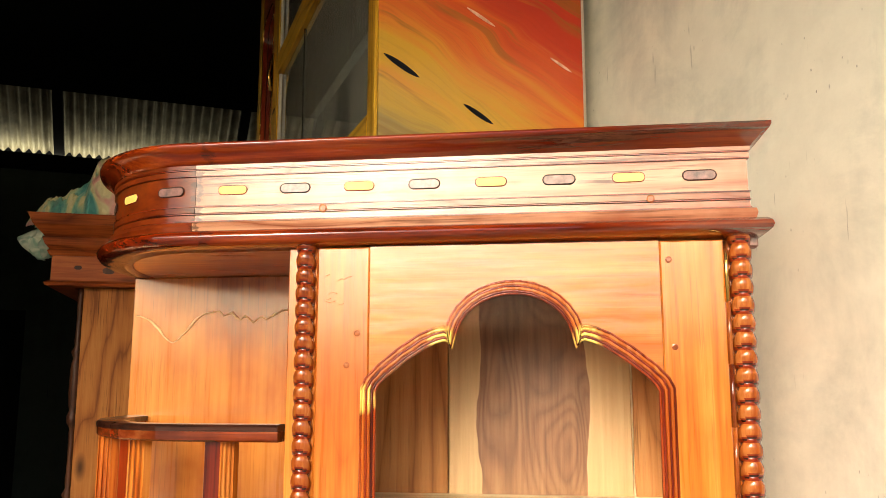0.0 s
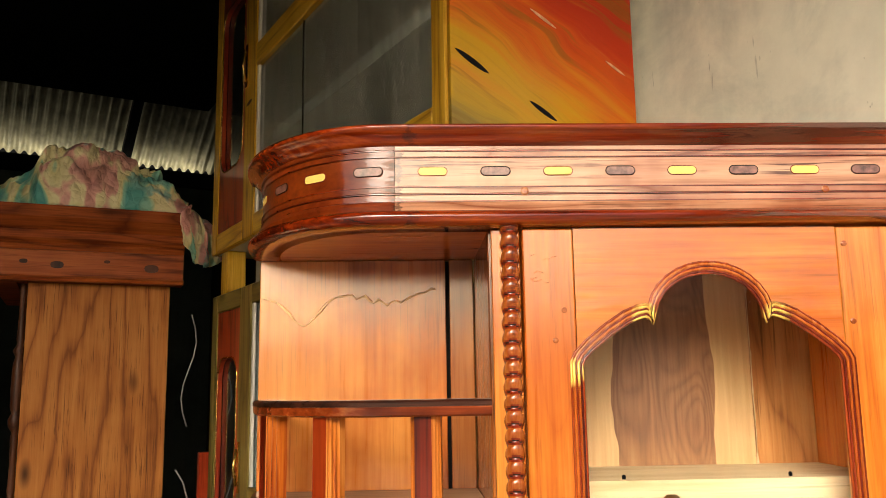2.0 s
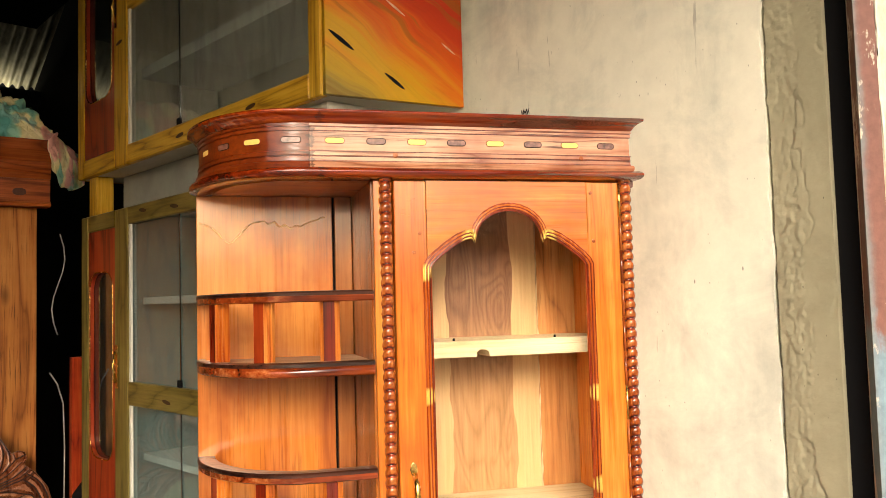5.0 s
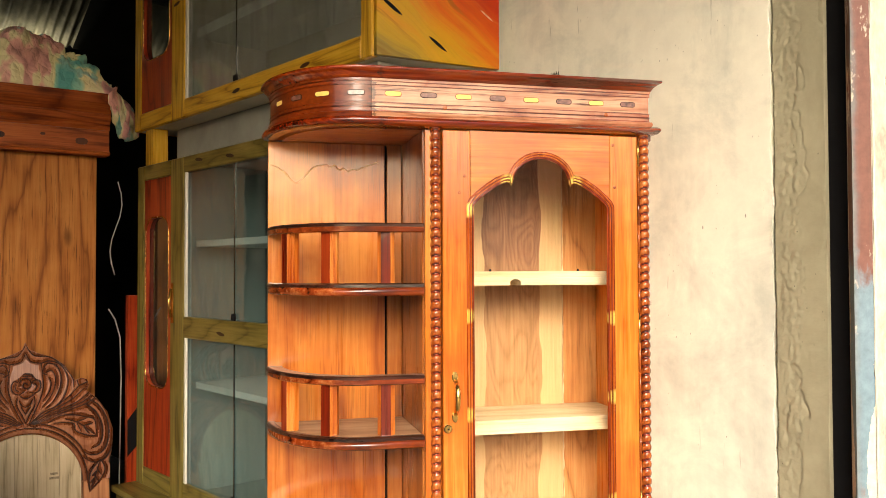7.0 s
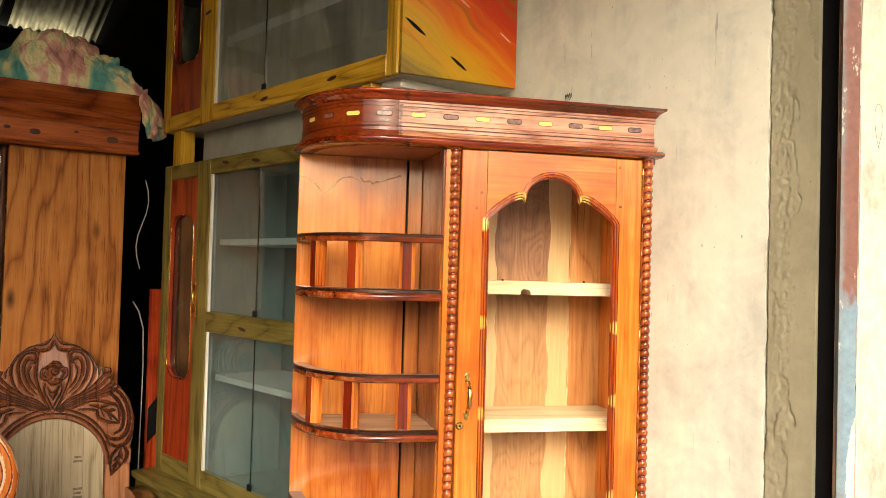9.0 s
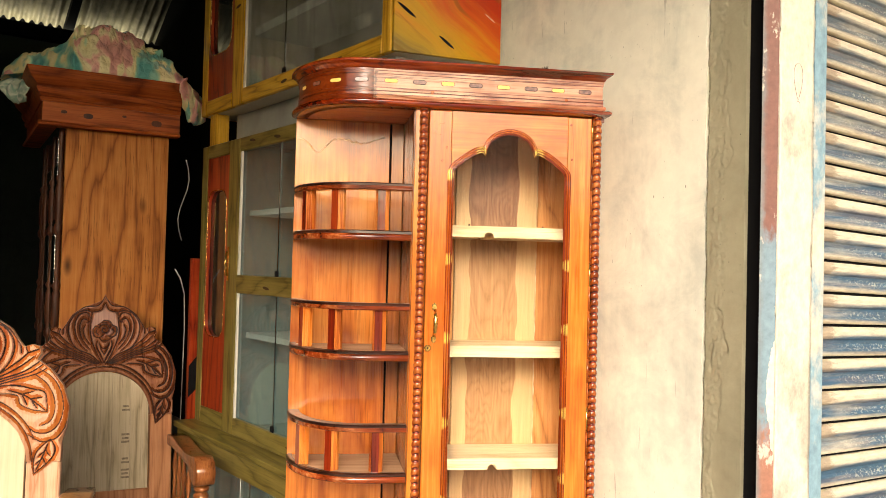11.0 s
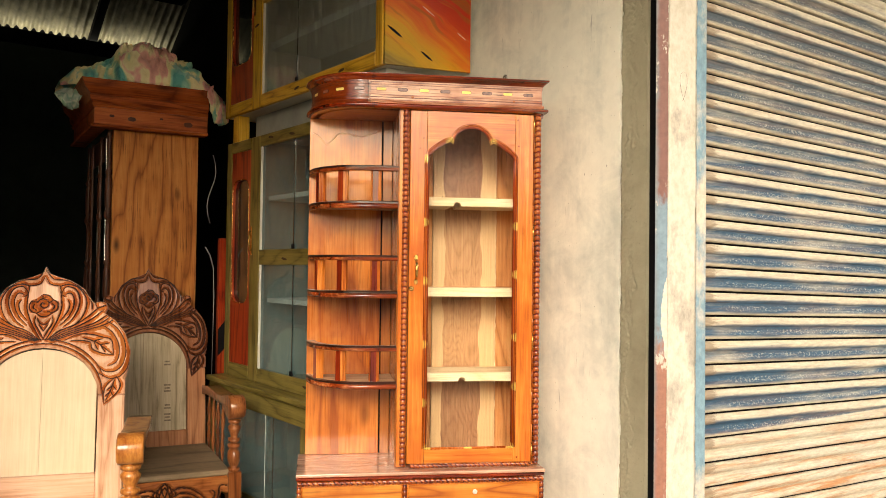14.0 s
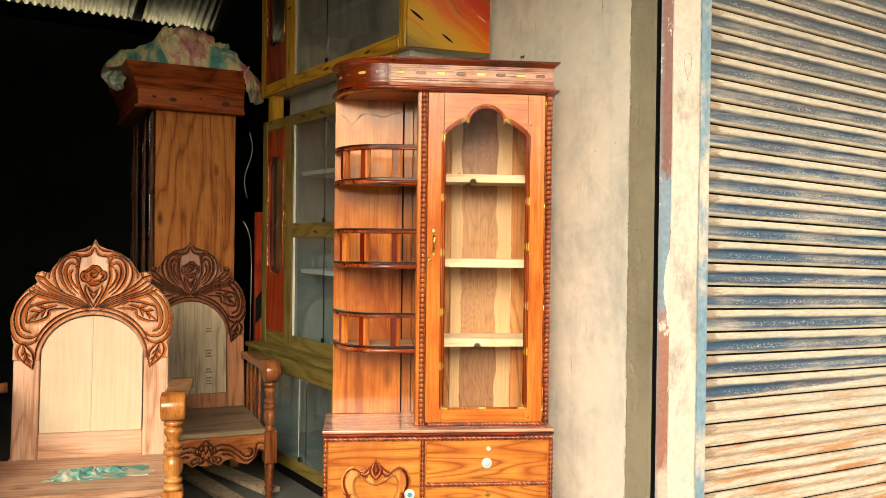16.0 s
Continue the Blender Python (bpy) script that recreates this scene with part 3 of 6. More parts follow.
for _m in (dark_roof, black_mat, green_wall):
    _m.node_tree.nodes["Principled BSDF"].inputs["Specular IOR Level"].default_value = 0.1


# ---- mesh helpers ----
def finish(name, bm, material, smooth=False):
    bmesh.ops.recalc_face_normals(bm, faces=bm.faces)
    me = bpy.data.meshes.new(name)
    bm.to_mesh(me)
    bm.free()
    if smooth:
        me.polygons.foreach_set("use_smooth", [True] * len(me.polygons))
    me.materials.append(material)
    return me


def part(name, bm, material, parent=None, label="", smooth=False):
    ob = new(name, finish(name, bm, material, smooth))
    ob.parent = parent
    return tagged(ob, label) if label else ob


def share(name, me, parent, m=None):
    ob = new(name, me)
    ob.parent = parent
    if m is not None:
        ob.matrix_basis = m
    return ob


def thing(name, m, label, category, group="", kind=""):
    ob = new(name)
    ob.empty_display_size = 0.1
    ob.matrix_basis = m
    return tagged(ob, label, category, group, kind)


def add_box(bm, x0, x1, y0, y1, z0, z1, bev=0.0, seg=1):
    r = bmesh.ops.create_cube(bm, size=1.0, matrix=Matrix.Translation(((x0 + x1) / 2, (y0 + y1) / 2, (z0 + z1) / 2))
                              @ Matrix.Diagonal((x1 - x0, y1 - y0, z1 - z0, 1)))
    if bev > 0:
        es = list({e for v in r["verts"] for e in v.link_edges})
        bmesh.ops.bevel(bm, geom=es, offset=bev, segments=seg, affect='EDGES', profile=0.5)
    return bm


def box(x0, x1, y0, y1, z0, z1, bev=0.002, seg=1):
    return add_box(bmesh.new(), x0, x1, y0, y1, z0, z1, bev, seg)


def lathe(profile, n=16, cx=0.0, cy=0.0, bm=None):
    """profile: (radius, z) from below to above."""
    bm = bm or bmesh.new()
    rows = [[bm.verts.new((cx + r * math.cos(2 * math.pi * i / n), cy + r * math.sin(2 * math.pi * i / n), z)) for i in range(n)] for r, z in profile]
    for a, b in zip(rows, rows[1:]):
        for i in range(n):
            bm.faces.new((a[i], a[(i + 1) % n], b[(i + 1) % n], b[i]))
    bm.faces.new(rows[0][::-1])
    bm.faces.new(rows[-1])
    return bm


def prism(poly, z0, z1, plane='xy', bev=0.0):
    """A polygon pushed out between two heights; plane 'xz' stands it up and runs from y z0 to y z1."""
    bm = bmesh.new()
    at = (lambda p, h: (p[0], p[1], h)) if plane == 'xy' else (lambda p, h: (p[0], h, p[1])) if plane == 'xz' else (lambda p, h: (h, p[0], p[1]))
    a = [bm.verts.new(at(p, z0)) for p in poly]
    b = [bm.verts.new(at(p, z1)) for p in poly]
    fa, fb = bm.faces.new(a), bm.faces.new(b[::-1])
    n = len(poly)
    for i in range(n):
        bm.faces.new((a[i], b[i], b[(i + 1) % n], a[(i + 1) % n]))
    if bev:
        es = list(set(fa.edges) | set(fb.edges))
        bmesh.ops.bevel(bm, geom=es, offset=bev, segments=2, affect='EDGES', profile=0.5)
    return bm


def sweep(profile, path, closed=False):
    """profile: (outward, height) loop; path: plan points, outward to the right of the way."""
    bm = bmesh.new()
    n = len(path)
    rows = []
    for i, p in enumerate(path):
        a = Vector(path[i - 1]) if i or closed else None
        b = Vector(path[(i + 1) % n]) if i < n - 1 or closed else None
        p = Vector(p)
        d1 = (p - a).normalized() if a is not None else (b - p).normalized()
        d2 = (b - p).normalized() if b is not None else d1
        n1, n2 = Vector((d1.y, -d1.x)), Vector((d2.y, -d2.x))
        nn = (n1 + n2).normalized()
        k = 1.0 / max(0.4, nn.dot(n1))
        rows.append([bm.verts.new((p.x + nn.x * o * k, p.y + nn.y * o * k, h)) for o, h in profile])
    m = len(profile)
    last = n if closed else n - 1
    for i in range(last):
        a, b = rows[i], rows[(i + 1) % n]
        for j in range(m):
            bm.faces.new((a[j], a[(j + 1) % m], b[(j + 1) % m], b[j]))
    if not closed:
        bm.faces.new(rows[0][::-1])
        bm.faces.new(rows[-1])
    return bm


def tube(points, radius, n=8, bm=None, flat=1.0):
    """A tapered round along 3D points; radius: a number or one for each point; flat squeezes it in y."""
    bm = bm or bmesh.new()
    pts = [Vector(p) for p in points]
    rad = radius if isinstance(radius, (list, tuple)) else [radius] * len(pts)
    rows = []
    for i, p in enumerate(pts):
        d = (pts[min(i + 1, len(pts) - 1)] - pts[max(i - 1, 0)]).normalized()
        ref = Vector((0, 1, 0)) if abs(d.y) < 0.9 else Vector((1, 0, 0))
        s = d.cross(ref).normalized()
        u = s.cross(d).normalized()
        row = []
        for k in range(n):
            a = 2 * math.pi * k / n
            off = s * math.cos(a) * rad[i] + u * math.sin(a) * rad[i] * flat
            row.append(bm.verts.new(p + off))
        rows.append(row)
    for a, b in zip(rows, rows[1:]):
        for k in range(n):
            bm.faces.new((a[k], a[(k + 1) % n], b[(k + 1) % n], b[k]))
    bm.faces.new(rows[0][::-1])
    bm.faces.new(rows[-1])
    return bm


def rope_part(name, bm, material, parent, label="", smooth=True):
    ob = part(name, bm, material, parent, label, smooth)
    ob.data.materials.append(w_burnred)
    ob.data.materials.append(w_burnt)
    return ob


def rope(z0, z1, r, pitch, cx=0.0, cy=0.0, axis='z', start=0.0):
    """A carved rope of round beads, twisted; along z, or along x from z0 to z1 at height start."""
    bm = bmesh.new()
    n, per = 12, 10
    steps = max(2, int(round((z1 - z0) / pitch * per)))
    rows = []
    for i in range(steps + 1):
        z = z0 + (z1 - z0) * i / steps
        row = []
        for k in range(n):
            a = 2 * math.pi * k / n
            ph = (z - z0) / pitch + 0.35 * math.sin(a)
            rr = r * (0.62 + 0.38 * abs(math.sin(math.pi * ph)) ** 0.6)
            if axis == 'z':
                row.append(bm.verts.new((cx + rr * math.cos(a), cy + rr * math.sin(a), z)))
            else:
                row.append(bm.verts.new((z, cy + rr * math.cos(a), start + rr * math.sin(a))))
        rows.append(row)
    for i, (a, b) in enumerate(zip(rows, rows[1:])):
        for k in range(n):
            f = bm.faces.new((a[k], a[(k + 1) % n], b[(k + 1) % n], b[k]))
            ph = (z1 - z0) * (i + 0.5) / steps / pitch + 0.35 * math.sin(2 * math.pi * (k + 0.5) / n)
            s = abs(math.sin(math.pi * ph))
            # Faces low between beads take darker woods, deepening the creases by colour.
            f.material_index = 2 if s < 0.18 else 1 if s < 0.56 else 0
    bm.faces.new(rows[0][::-1])
    bm.faces.new(rows[-1])
    return bm


def arc(cx, cy, a, b, t0, t1, n):
    return [(cx + a * math.cos(radians(t0 + (t1 - t0) * i / n)), cy + b * math.sin(radians(t0 + (t1 - t0) * i / n))) for i in range(n + 1)]


# ---- structure ----
def setting(name, bm, material, label, category, m=FM, smooth=False):
    ob = new(name, finish(name, bm, material, smooth))
    ob.matrix_basis = m
    return tagged(ob, label, category, kind="structure")


setting("ground", box(-60, 60, -60, -0.62, -0.30, -0.06, 0), ground_mat, "dusty bare ground of the street outside the shop", "ground")
setting("wall_rear_east", box(1.41, 1.54, 2.30, 6.75, -0.06, 4.6, 0), dark_roof, "rear side wall coloured near-black for the unlit rear", "wall")
setting("wall_jog", box(0.60, 1.54, 2.16, 2.30, -0.06, 4.6, 0), dark_roof, "short rear wall coloured near-black for the unlit rear", "wall")
setting("floor", box(-3.2, 1.41, -0.62, 6.62, -0.30, 0.0, 0), floor_mat, "grey cement floor inside the furniture shop", "floor")


def wobble_wall():
    """The side wall, with a softly uneven hand-trowelled face."""
    bm = bmesh.new()
    nv, nz = 90, 240
    rows = []
    for i in range(nv + 1):
        v = -0.368 + (2.15 + 0.368) * (i / nv) ** 1.6
        row = []
        for j in range(nz + 1):
            z = -0.06 + 3.56 * j / nz
            edge = 0.010 * noise.noise((3.1, 0, z * 9)) + 0.008 * noise.noise((1, 5, z * 31)) + 0.004 * noise.noise((2, 7, z * 90)) if i == 0 else 0
            row.append(bm.verts.new((0.6 + 0.006 * noise.noise((v * 2.5, z * 2.5, 0)) + 0.002 * noise.noise((v * 11, z * 11, 4)), v + edge, z)))
        rows.append(row)
    for a, b in zip(rows, rows[1:]):
        for j in range(nz):
            bm.faces.new((a[j], a[j + 1], b[j + 1], b[j]))
    # the body behind the face
    back = [[bm.verts.new((0.76, v, z)) for z in (-0.06, 3.5)] for v in (-0.368, 2.15)]
    bm.faces.new((back[0][0], back[0][1], back[1][1], back[1][0]))
    for row, end in ((rows[0], back[0]), (rows[-1], back[1])):
        bm.faces.new([bm.verts.new(v.co) for v in row] + [end[1], end[0]])
    bm.faces.new([r[-1] for r in rows] + [back[1][1], back[0][1]])
    return bm


def rough_edge():
    """The unplastered end of the wall: crumbling cement beside a trowelled strip, with a crack along the plaster."""
    bm = bmesh.new()
    nv, nz = 46, 860
    rows = []
    for i in range(nv + 1):
        t = i / nv
        row = []
        for j in range(nz + 1):
            z = -0.06 + 3.0 * j / nz
            v = -0.366 - 0.113 * t
            # where the crumbling part ends: about the middle, wandering, with whole slabs here and there
            border = 0.52 + 0.17 * noise.noise((z * 6.0, 8.0, 0)) + 0.10 * noise.noise((z * 23, 3.0, 0)) - 0.5 * max(0.0, noise.noise((z * 1.7 + 1.1, 1, 6)) - 0.18)
            wx, wz = 0.8 * noise.noise((v * 26, z * 26, 5)), 0.8 * noise.noise((v * 26, z * 26, 8))
            f1, f2 = noise.voronoi((v * 75 + wx, z * 60 + wz, 1.0))[0][:2]
            crumb = 0.0016 * noise.cell((v * 30 + wx, z * 16 + wz, 1.0)) + 0.0018 * min(0.45, f2 - f1) + 0.0022 * noise.fractal((v * 85, z * 70, 2.0), 0.6, 2.1, 6) + 0.002
            slab = 0.0030 + 0.0020 * noise.noise((v * 18, z * 9, 9)) + 0.0006 * noise.noise((v * 120, z * 60, 9))
            crack = abs(noise.noise((v * 12 + 0.3 * wx, z * 5.5, 4.4)))
            slab -= 0.004 * max(0.0, 1 - crack / 0.022)
            lump = crumb if t < border else slab
            h = 0.603 - lump + 0.003 * noise.noise((z * 5, 1, 1))
            gap = 0.030 + 0.022 * noise.noise((z * 11, 2, 7)) + 0.02 * noise.noise((z * 41, 2, 9))
            if t < gap + 0.025:
                h += 0.022
            row.append(bm.verts.new((h, v, z)))
        rows.append(row)
    for a, b in zip(rows, rows[1:]):
        for j in range(nz):
            bm.faces.new((a[j], a[j + 1], b[j + 1], b[j]))
    b2 = [[bm.verts.new((0.74, v, z)) for z in (-0.06, 2.94)] for v in (-0.366, -0.479)]
    bm.faces.new((b2[0][0], b2[0][1], b2[1][1], b2[1][0]))
    bm.faces.new([rows[-1][j] for j in range(nz + 1)] + [b2[1][1], b2[1][0]])
    bm.faces.new([r[-1] for r in rows] + [b2[1][1], b2[0][1]])
    return bm


setting("wall_east", wobble_wall(), wall_mat, "stained cream lime-plastered side wall of the shop", "wall", smooth=True)
setting("wall_edge", rough_edge(), cement_mat, "rough grey cement edge where the plaster has broken away", "wall", smooth=True)
# Black strip stands in for the dark inside this gap.
setting("shutter_channel", prism([(0.612, -0.4795), (0.66, -0.4795), (0.66, -0.528), (0.612, -0.522)], -0.06, 3.0), black_mat,
        "black strip filling the dark gap between wall and shutter post", "channel")
setting("shutter_post_edge", prism([(0.559, -0.546), (0.590, -0.568), (0.62, -0.53), (0.60, -0.52)], -0.06, 3.0), red_blue,
        "steel post edge with worn red and blue paint", "post")


def flaked_post():
    bm = bmesh.new()
    nu, nz = 12, 300
    rows = []
    for i in range(nu + 1):
        t = i / nu
        row = []
        for j in range(nz + 1):
            z = -0.06 + 3.06 * j / nz
            u, v = 0.5915 + t * 0.109, -0.5695 - t * 0.022
            e = 0.004 * noise.noise((z * 14, 3, 1)) + 0.005 * noise.noise((z * 40, 6, 1)) if i in (0, nu) else 0
            row.append(bm.verts.new((u + e, v + 0.003 * noise.noise((u * 14, z * 9, 2)) + 0.0015 * noise.noise((u * 60, z * 40, 2)), z)))
        rows.append(row)
    for a, b in zip(rows, rows[1:]):
        for j in range(nz):
            bm.faces.new((a[j], a[j + 1], b[j + 1], b[j]))
    b2 = [[bm.verts.new((u, -0.50, z)) for z in (-0.06, 3.0)] for u in (0.63, 0.701)]
    bm.faces.new([rows[-1][j] for j in range(nz + 1)] + [b2[1][1], b2[1][0]])
    bm.faces.new([rows[0][j] for j in range(nz + 1)] + [b2[0][1], b2[0][0]])
    return bm


setting("shutter_post", flaked_post(), pillar_mat, "plastered shutter post with flaking cream paint", "post", smooth=True)
setting("shutter_guide", prism([(0.7015, -0.592), (0.738, -0.600), (0.738, -0.545), (0.7015, -0.545)], -0.06, 3.0), blue_edge,
        "vertical shutter guide rail with chipped pale blue paint", "guide rail")
# Unseen wall; its height is set for reflections in the cabinet.
setting("wall_street", box(-30, 30, -14.4, -14.2, -0.1, 2.7, 0), cement_mat, "unseen wall added to darken low reflections in varnish and glass", "wall")
# Unseen slab, added only to cut light on the upper front.
setting("awning", box(-3.35, 3.4, -2.0, -0.505, 3.08, 3.14, 0), dark_roof, "unseen slab added to shade the top of the shop front", "awning")
setting("wall_front", box(0.76, 3.4, -0.50, -0.36, -0.06, 3.4, 0), wall_mat, "plain wall behind the closed roller shutter", "wall")
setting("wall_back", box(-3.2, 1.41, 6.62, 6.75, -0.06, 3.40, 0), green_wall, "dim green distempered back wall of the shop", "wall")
setting("wall_west", box(-3.35, -3.2, -0.5, 6.75, -0.06, 4.6, 0), green_wall, "unseen green wall closing the far side of the shop", "wall")
# Unseen partition, added to block daylight coming from the left.
setting("wall_partition_west", box(-1.90, -1.75, 0.95, 6.62, -0.06, 4.6, 0), green_wall, "unseen partition added to keep daylight off the wardrobe front", "wall")
# Black sheet in place of an unlit opening.
setting("door_1", box(-2.4, -0.98, 6.60, 6.62, 0.0, 2.16, 0), black_mat, "black sheet standing for the dark doorway in the back wall", "doorway")
# Unseen; its height is chosen for how much light gets in.
setting("lintel", box(-3.35, 0.6, -0.50, -0.30, 2.95, 3.7, 0), wall_mat, "unseen lintel over the shop opening, set to limit light inside", "lintel")

# roof: boards coloured near-black for darkness over the front, a tin sheet behind
_rf = bmesh.new()
_c = [(-3.35, -0.5, 3.42), (0.78, -0.5, 3.42), (0.78, 4.4, 3.30), (-3.35, 4.4, 3.30)]
for _dz in (0.0, 0.08):
    _rf.faces.new([_rf.verts.new((a, b, c + _dz)) for a, b, c in _c])
setting("ceiling", _rf, dark_roof, "ceiling boards coloured near-black for the dark roof space", "ceiling")
# Unseen boards, added to stop sky light leaking in above.
setting("ceiling_rear", box(-3.35, 1.20, 2.2, 5.25, 4.48, 4.56, 0), dark_roof, "unseen boards added to keep sky light out of the rear", "ceiling")
setting("wall_gable", box(-3.35, 0.6, 2.2, 2.28, 3.36, 4.479, 0), dark_roof, "unseen boards added to stop light above the front ceiling", "wall")


def tin_sheet(u0, u1):
    """A corrugated roof sheet that falls to the eave at the back of the shop."""
    bm = bmesh.new()
    nu, nv = int((u1 - u0) / 0.0075), 16
    rows = []
    for i in range(nu + 1):
        u = u0 + (u1 - u0) * i / nu
        row = []
        for j in range(nv + 1):
            k = 1.45 * (1 - (j / nv) ** 0.7)
            row.append(bm.verts.new((u, 6.55 - k + 0.004 * noise.noise((u * 5, 0, 3)), 3.46 + 0.70 * k + 0.019 * math.sin(2 * math.pi * u / 0.076))))
        rows.append(row)
    for a, b in zip(rows, rows[1:]):
        for j in range(nv):
            bm.faces.new((a[j], a[j + 1], b[j + 1], b[j]))
    return bm


for _a, _b in ((0.64, 1.41), (-0.78, 0.60), (-3.2, -0.83)):
    setting("roof_sheet", tin_sheet(_a, _b), tin_mat, "weathered corrugated tin roof sheet under the rafters", "roof", smooth=True)
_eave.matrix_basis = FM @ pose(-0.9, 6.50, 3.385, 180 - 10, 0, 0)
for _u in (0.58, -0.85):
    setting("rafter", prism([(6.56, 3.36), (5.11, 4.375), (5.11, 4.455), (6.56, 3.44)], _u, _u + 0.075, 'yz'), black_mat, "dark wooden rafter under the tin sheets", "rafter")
# This beam also hides the added eave lamp from the camera.
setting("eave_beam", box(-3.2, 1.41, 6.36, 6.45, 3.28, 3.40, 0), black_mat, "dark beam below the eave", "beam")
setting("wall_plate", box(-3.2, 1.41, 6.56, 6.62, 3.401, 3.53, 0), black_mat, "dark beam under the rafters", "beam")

_lp = [(0.645 + 0.024 * math.sin(2 * math.pi * t) * (0.62 - 0.38 * math.cos(2 * math.pi * t)) + 0.012 * (t - 0.5), -0.5825 - 0.2 * (0.013 * math.sin(2 * math.pi * t)) - 0.0012, 1.79 + 0.046 * math.cos(math.pi * (2 * t - 1)) ) for t in [i / 24 for i in range(25)]]
setting("pencil_loop", tube(_lp, 0.0004, 5), dark_slot, "thin pencil loop drawn on the post", "mark")
_cw = bmesh.new()
for _i in range(6):
    _y, _z = 0.215 + 0.004 * (_i - 4) + 0.003 * noise.noise((_i, 1, 2)), 1.957 + 0.006 * noise.noise((_i, 4, 2))
    tube([(0.5975, _y, _z - 0.006 - 0.004 * (_i % 3)), (0.5965, _y + 0.002, _z), (0.5975, _y + 0.005 * (_i % 2), _z + 0.007)], [0.0004, 0.0014, 0.0004], 5, _cw)
setting("cobweb", _cw, black_mat, "small dark patch of cobweb on the wall", "cobweb")

# ---- roller shutter ----
shutter = thing("roller_shutter", FM, "closed steel roller shutter with worn blue paint and rust", "roller shutter")


SLAT = 0.0773


def slat_mesh(z0, dy):
    """A rolled slat: two swells with a shallow groove between; the curtain hangs a little askew."""
    prof = [(-0.583, 0.001), (-0.590, 0.0015)]
    for a, y in ((0.04, -0.595), (0.10, -0.5985), (0.18, -0.5990), (0.235, -0.5965), (0.27, -0.5925), (0.39, -0.5905), (0.51, -0.5925), (0.56, -0.5970),
                 (0.66, -0.6000), (0.78, -0.5998), (0.87, -0.5965), (0.925, -0.591)):
        prof.append((y, SLAT * a))
    prof += [(-0.583, SLAT * 0.930)]
    bm = prism([(y + dy, z + z0) for y, z in prof], 0.7385, 2.9, 'yz')
    for v in bm.verts:
        d = v.co.x - 0.7385
        v.co.y -= 0.044 * d
        v.co.z -= 0.028 * d
    return bm


# Black sheet behind the slats stands for the dark in their gaps.
_bk = box(0.7385, 2.9, -0.5815, -0.575, -0.05, 2.98, 0)
for v in _bk.verts:
    v.co.y -= 0.044 * (v.co.x - 0.7385)
part("backing", _bk, black_mat, shutter)
# each slat keeps its own height in its mesh so that the paint bands run on
for i in range(39):
    part("slat", slat_mesh(-0.0057 + SLAT * i, 0.0006 * ((i * 7) % 3 - 1)), slat_mat, shutter)

# ---- the display cabinet ----
DEPTH = 0.235
cab = thing("display_cabinet", pose(0, 0, 0), "glossy orange wooden display cabinet with glazed door and rounded corner shelves", "cabinet")


def plan(inset, right=0.443, back=DEPTH):
    """The outline of the top from the left back round to the right back, drawn in by inset."""
    a, b = 0.171 - inset, DEPTH - inset
    pts = arc(-0.128, DEPTH, a, b, 180, 270, 120)
    pts[0] = (pts[0][0], back)
    return pts + [(right - inset, inset), (right - inset, back)]


# cornice: from below the round moulding, the fluted frieze, the crown
part("soffit", prism(plan(0.008), 1.7225, 1.7335), w_door_x, cab)
part("lower_moulding", sweep([(-0.02, 1.7222), (0.004, 1.7222), (0.010, 1.7236), (0.0165, 1.7254), (0.0203, 1.7288), (0.0215, 1.7325), (0.0203, 1.7362), (0.0165, 1.7393), (0.010, 1.7408), (-0.02, 1.7408)], plan(0.0)),
     w_red, cab, "dark red rounded moulding", True)
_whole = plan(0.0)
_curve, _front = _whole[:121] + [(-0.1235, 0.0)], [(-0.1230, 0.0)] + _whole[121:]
for _pts, _m, _lab in ((_curve, w_curve, "dark red-orange curved frieze"), (_front, w_frieze, "frieze board with a pinkish sheen in its colour")):
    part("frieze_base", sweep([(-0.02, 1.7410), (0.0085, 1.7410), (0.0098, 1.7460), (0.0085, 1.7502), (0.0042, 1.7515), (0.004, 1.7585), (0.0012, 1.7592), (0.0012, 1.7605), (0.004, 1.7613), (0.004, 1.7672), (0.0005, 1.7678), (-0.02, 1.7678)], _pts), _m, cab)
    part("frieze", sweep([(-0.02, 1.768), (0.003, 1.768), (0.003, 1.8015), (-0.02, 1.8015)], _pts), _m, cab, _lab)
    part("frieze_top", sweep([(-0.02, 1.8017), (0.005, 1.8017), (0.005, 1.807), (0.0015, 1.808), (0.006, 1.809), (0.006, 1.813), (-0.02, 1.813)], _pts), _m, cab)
part("crown_moulding", sweep([(-0.03, 1.8135), (0.007, 1.8135), (0.011, 1.820), (0.018, 1.8262), (0.0225, 1.8275), (0.0235, 1.830), (0.0235, 1.833), (-0.03, 1.833)], plan(0.0)),
     w_red, cab, "dark red projecting crown moulding", True)
part("top_board", prism(plan(0.006), 1.820, 1.8315), w_red, cab)


# Dark strips paint groove shade and dirt between the beads.
for _z in (1.7520, 1.7600, 1.7680, 1.8015, 1.8083):
    part("frieze_line", sweep([(0.002, _z - 0.0006), (0.0050, _z - 0.0006), (0.0050, _z + 0.0004), (0.002, _z + 0.0004)], plan(0.0)), w_burnred, cab, "dark strip for groove shade and dirt between the frieze beads")


def stadium(L, R):
    return [(L + R * math.cos(radians(a)), R * math.sin(radians(a))) for a in range(-90, 91, 30)] + \
           [(-L + R * math.cos(radians(a)), R * math.sin(radians(a))) for a in range(90, 271, 30)]


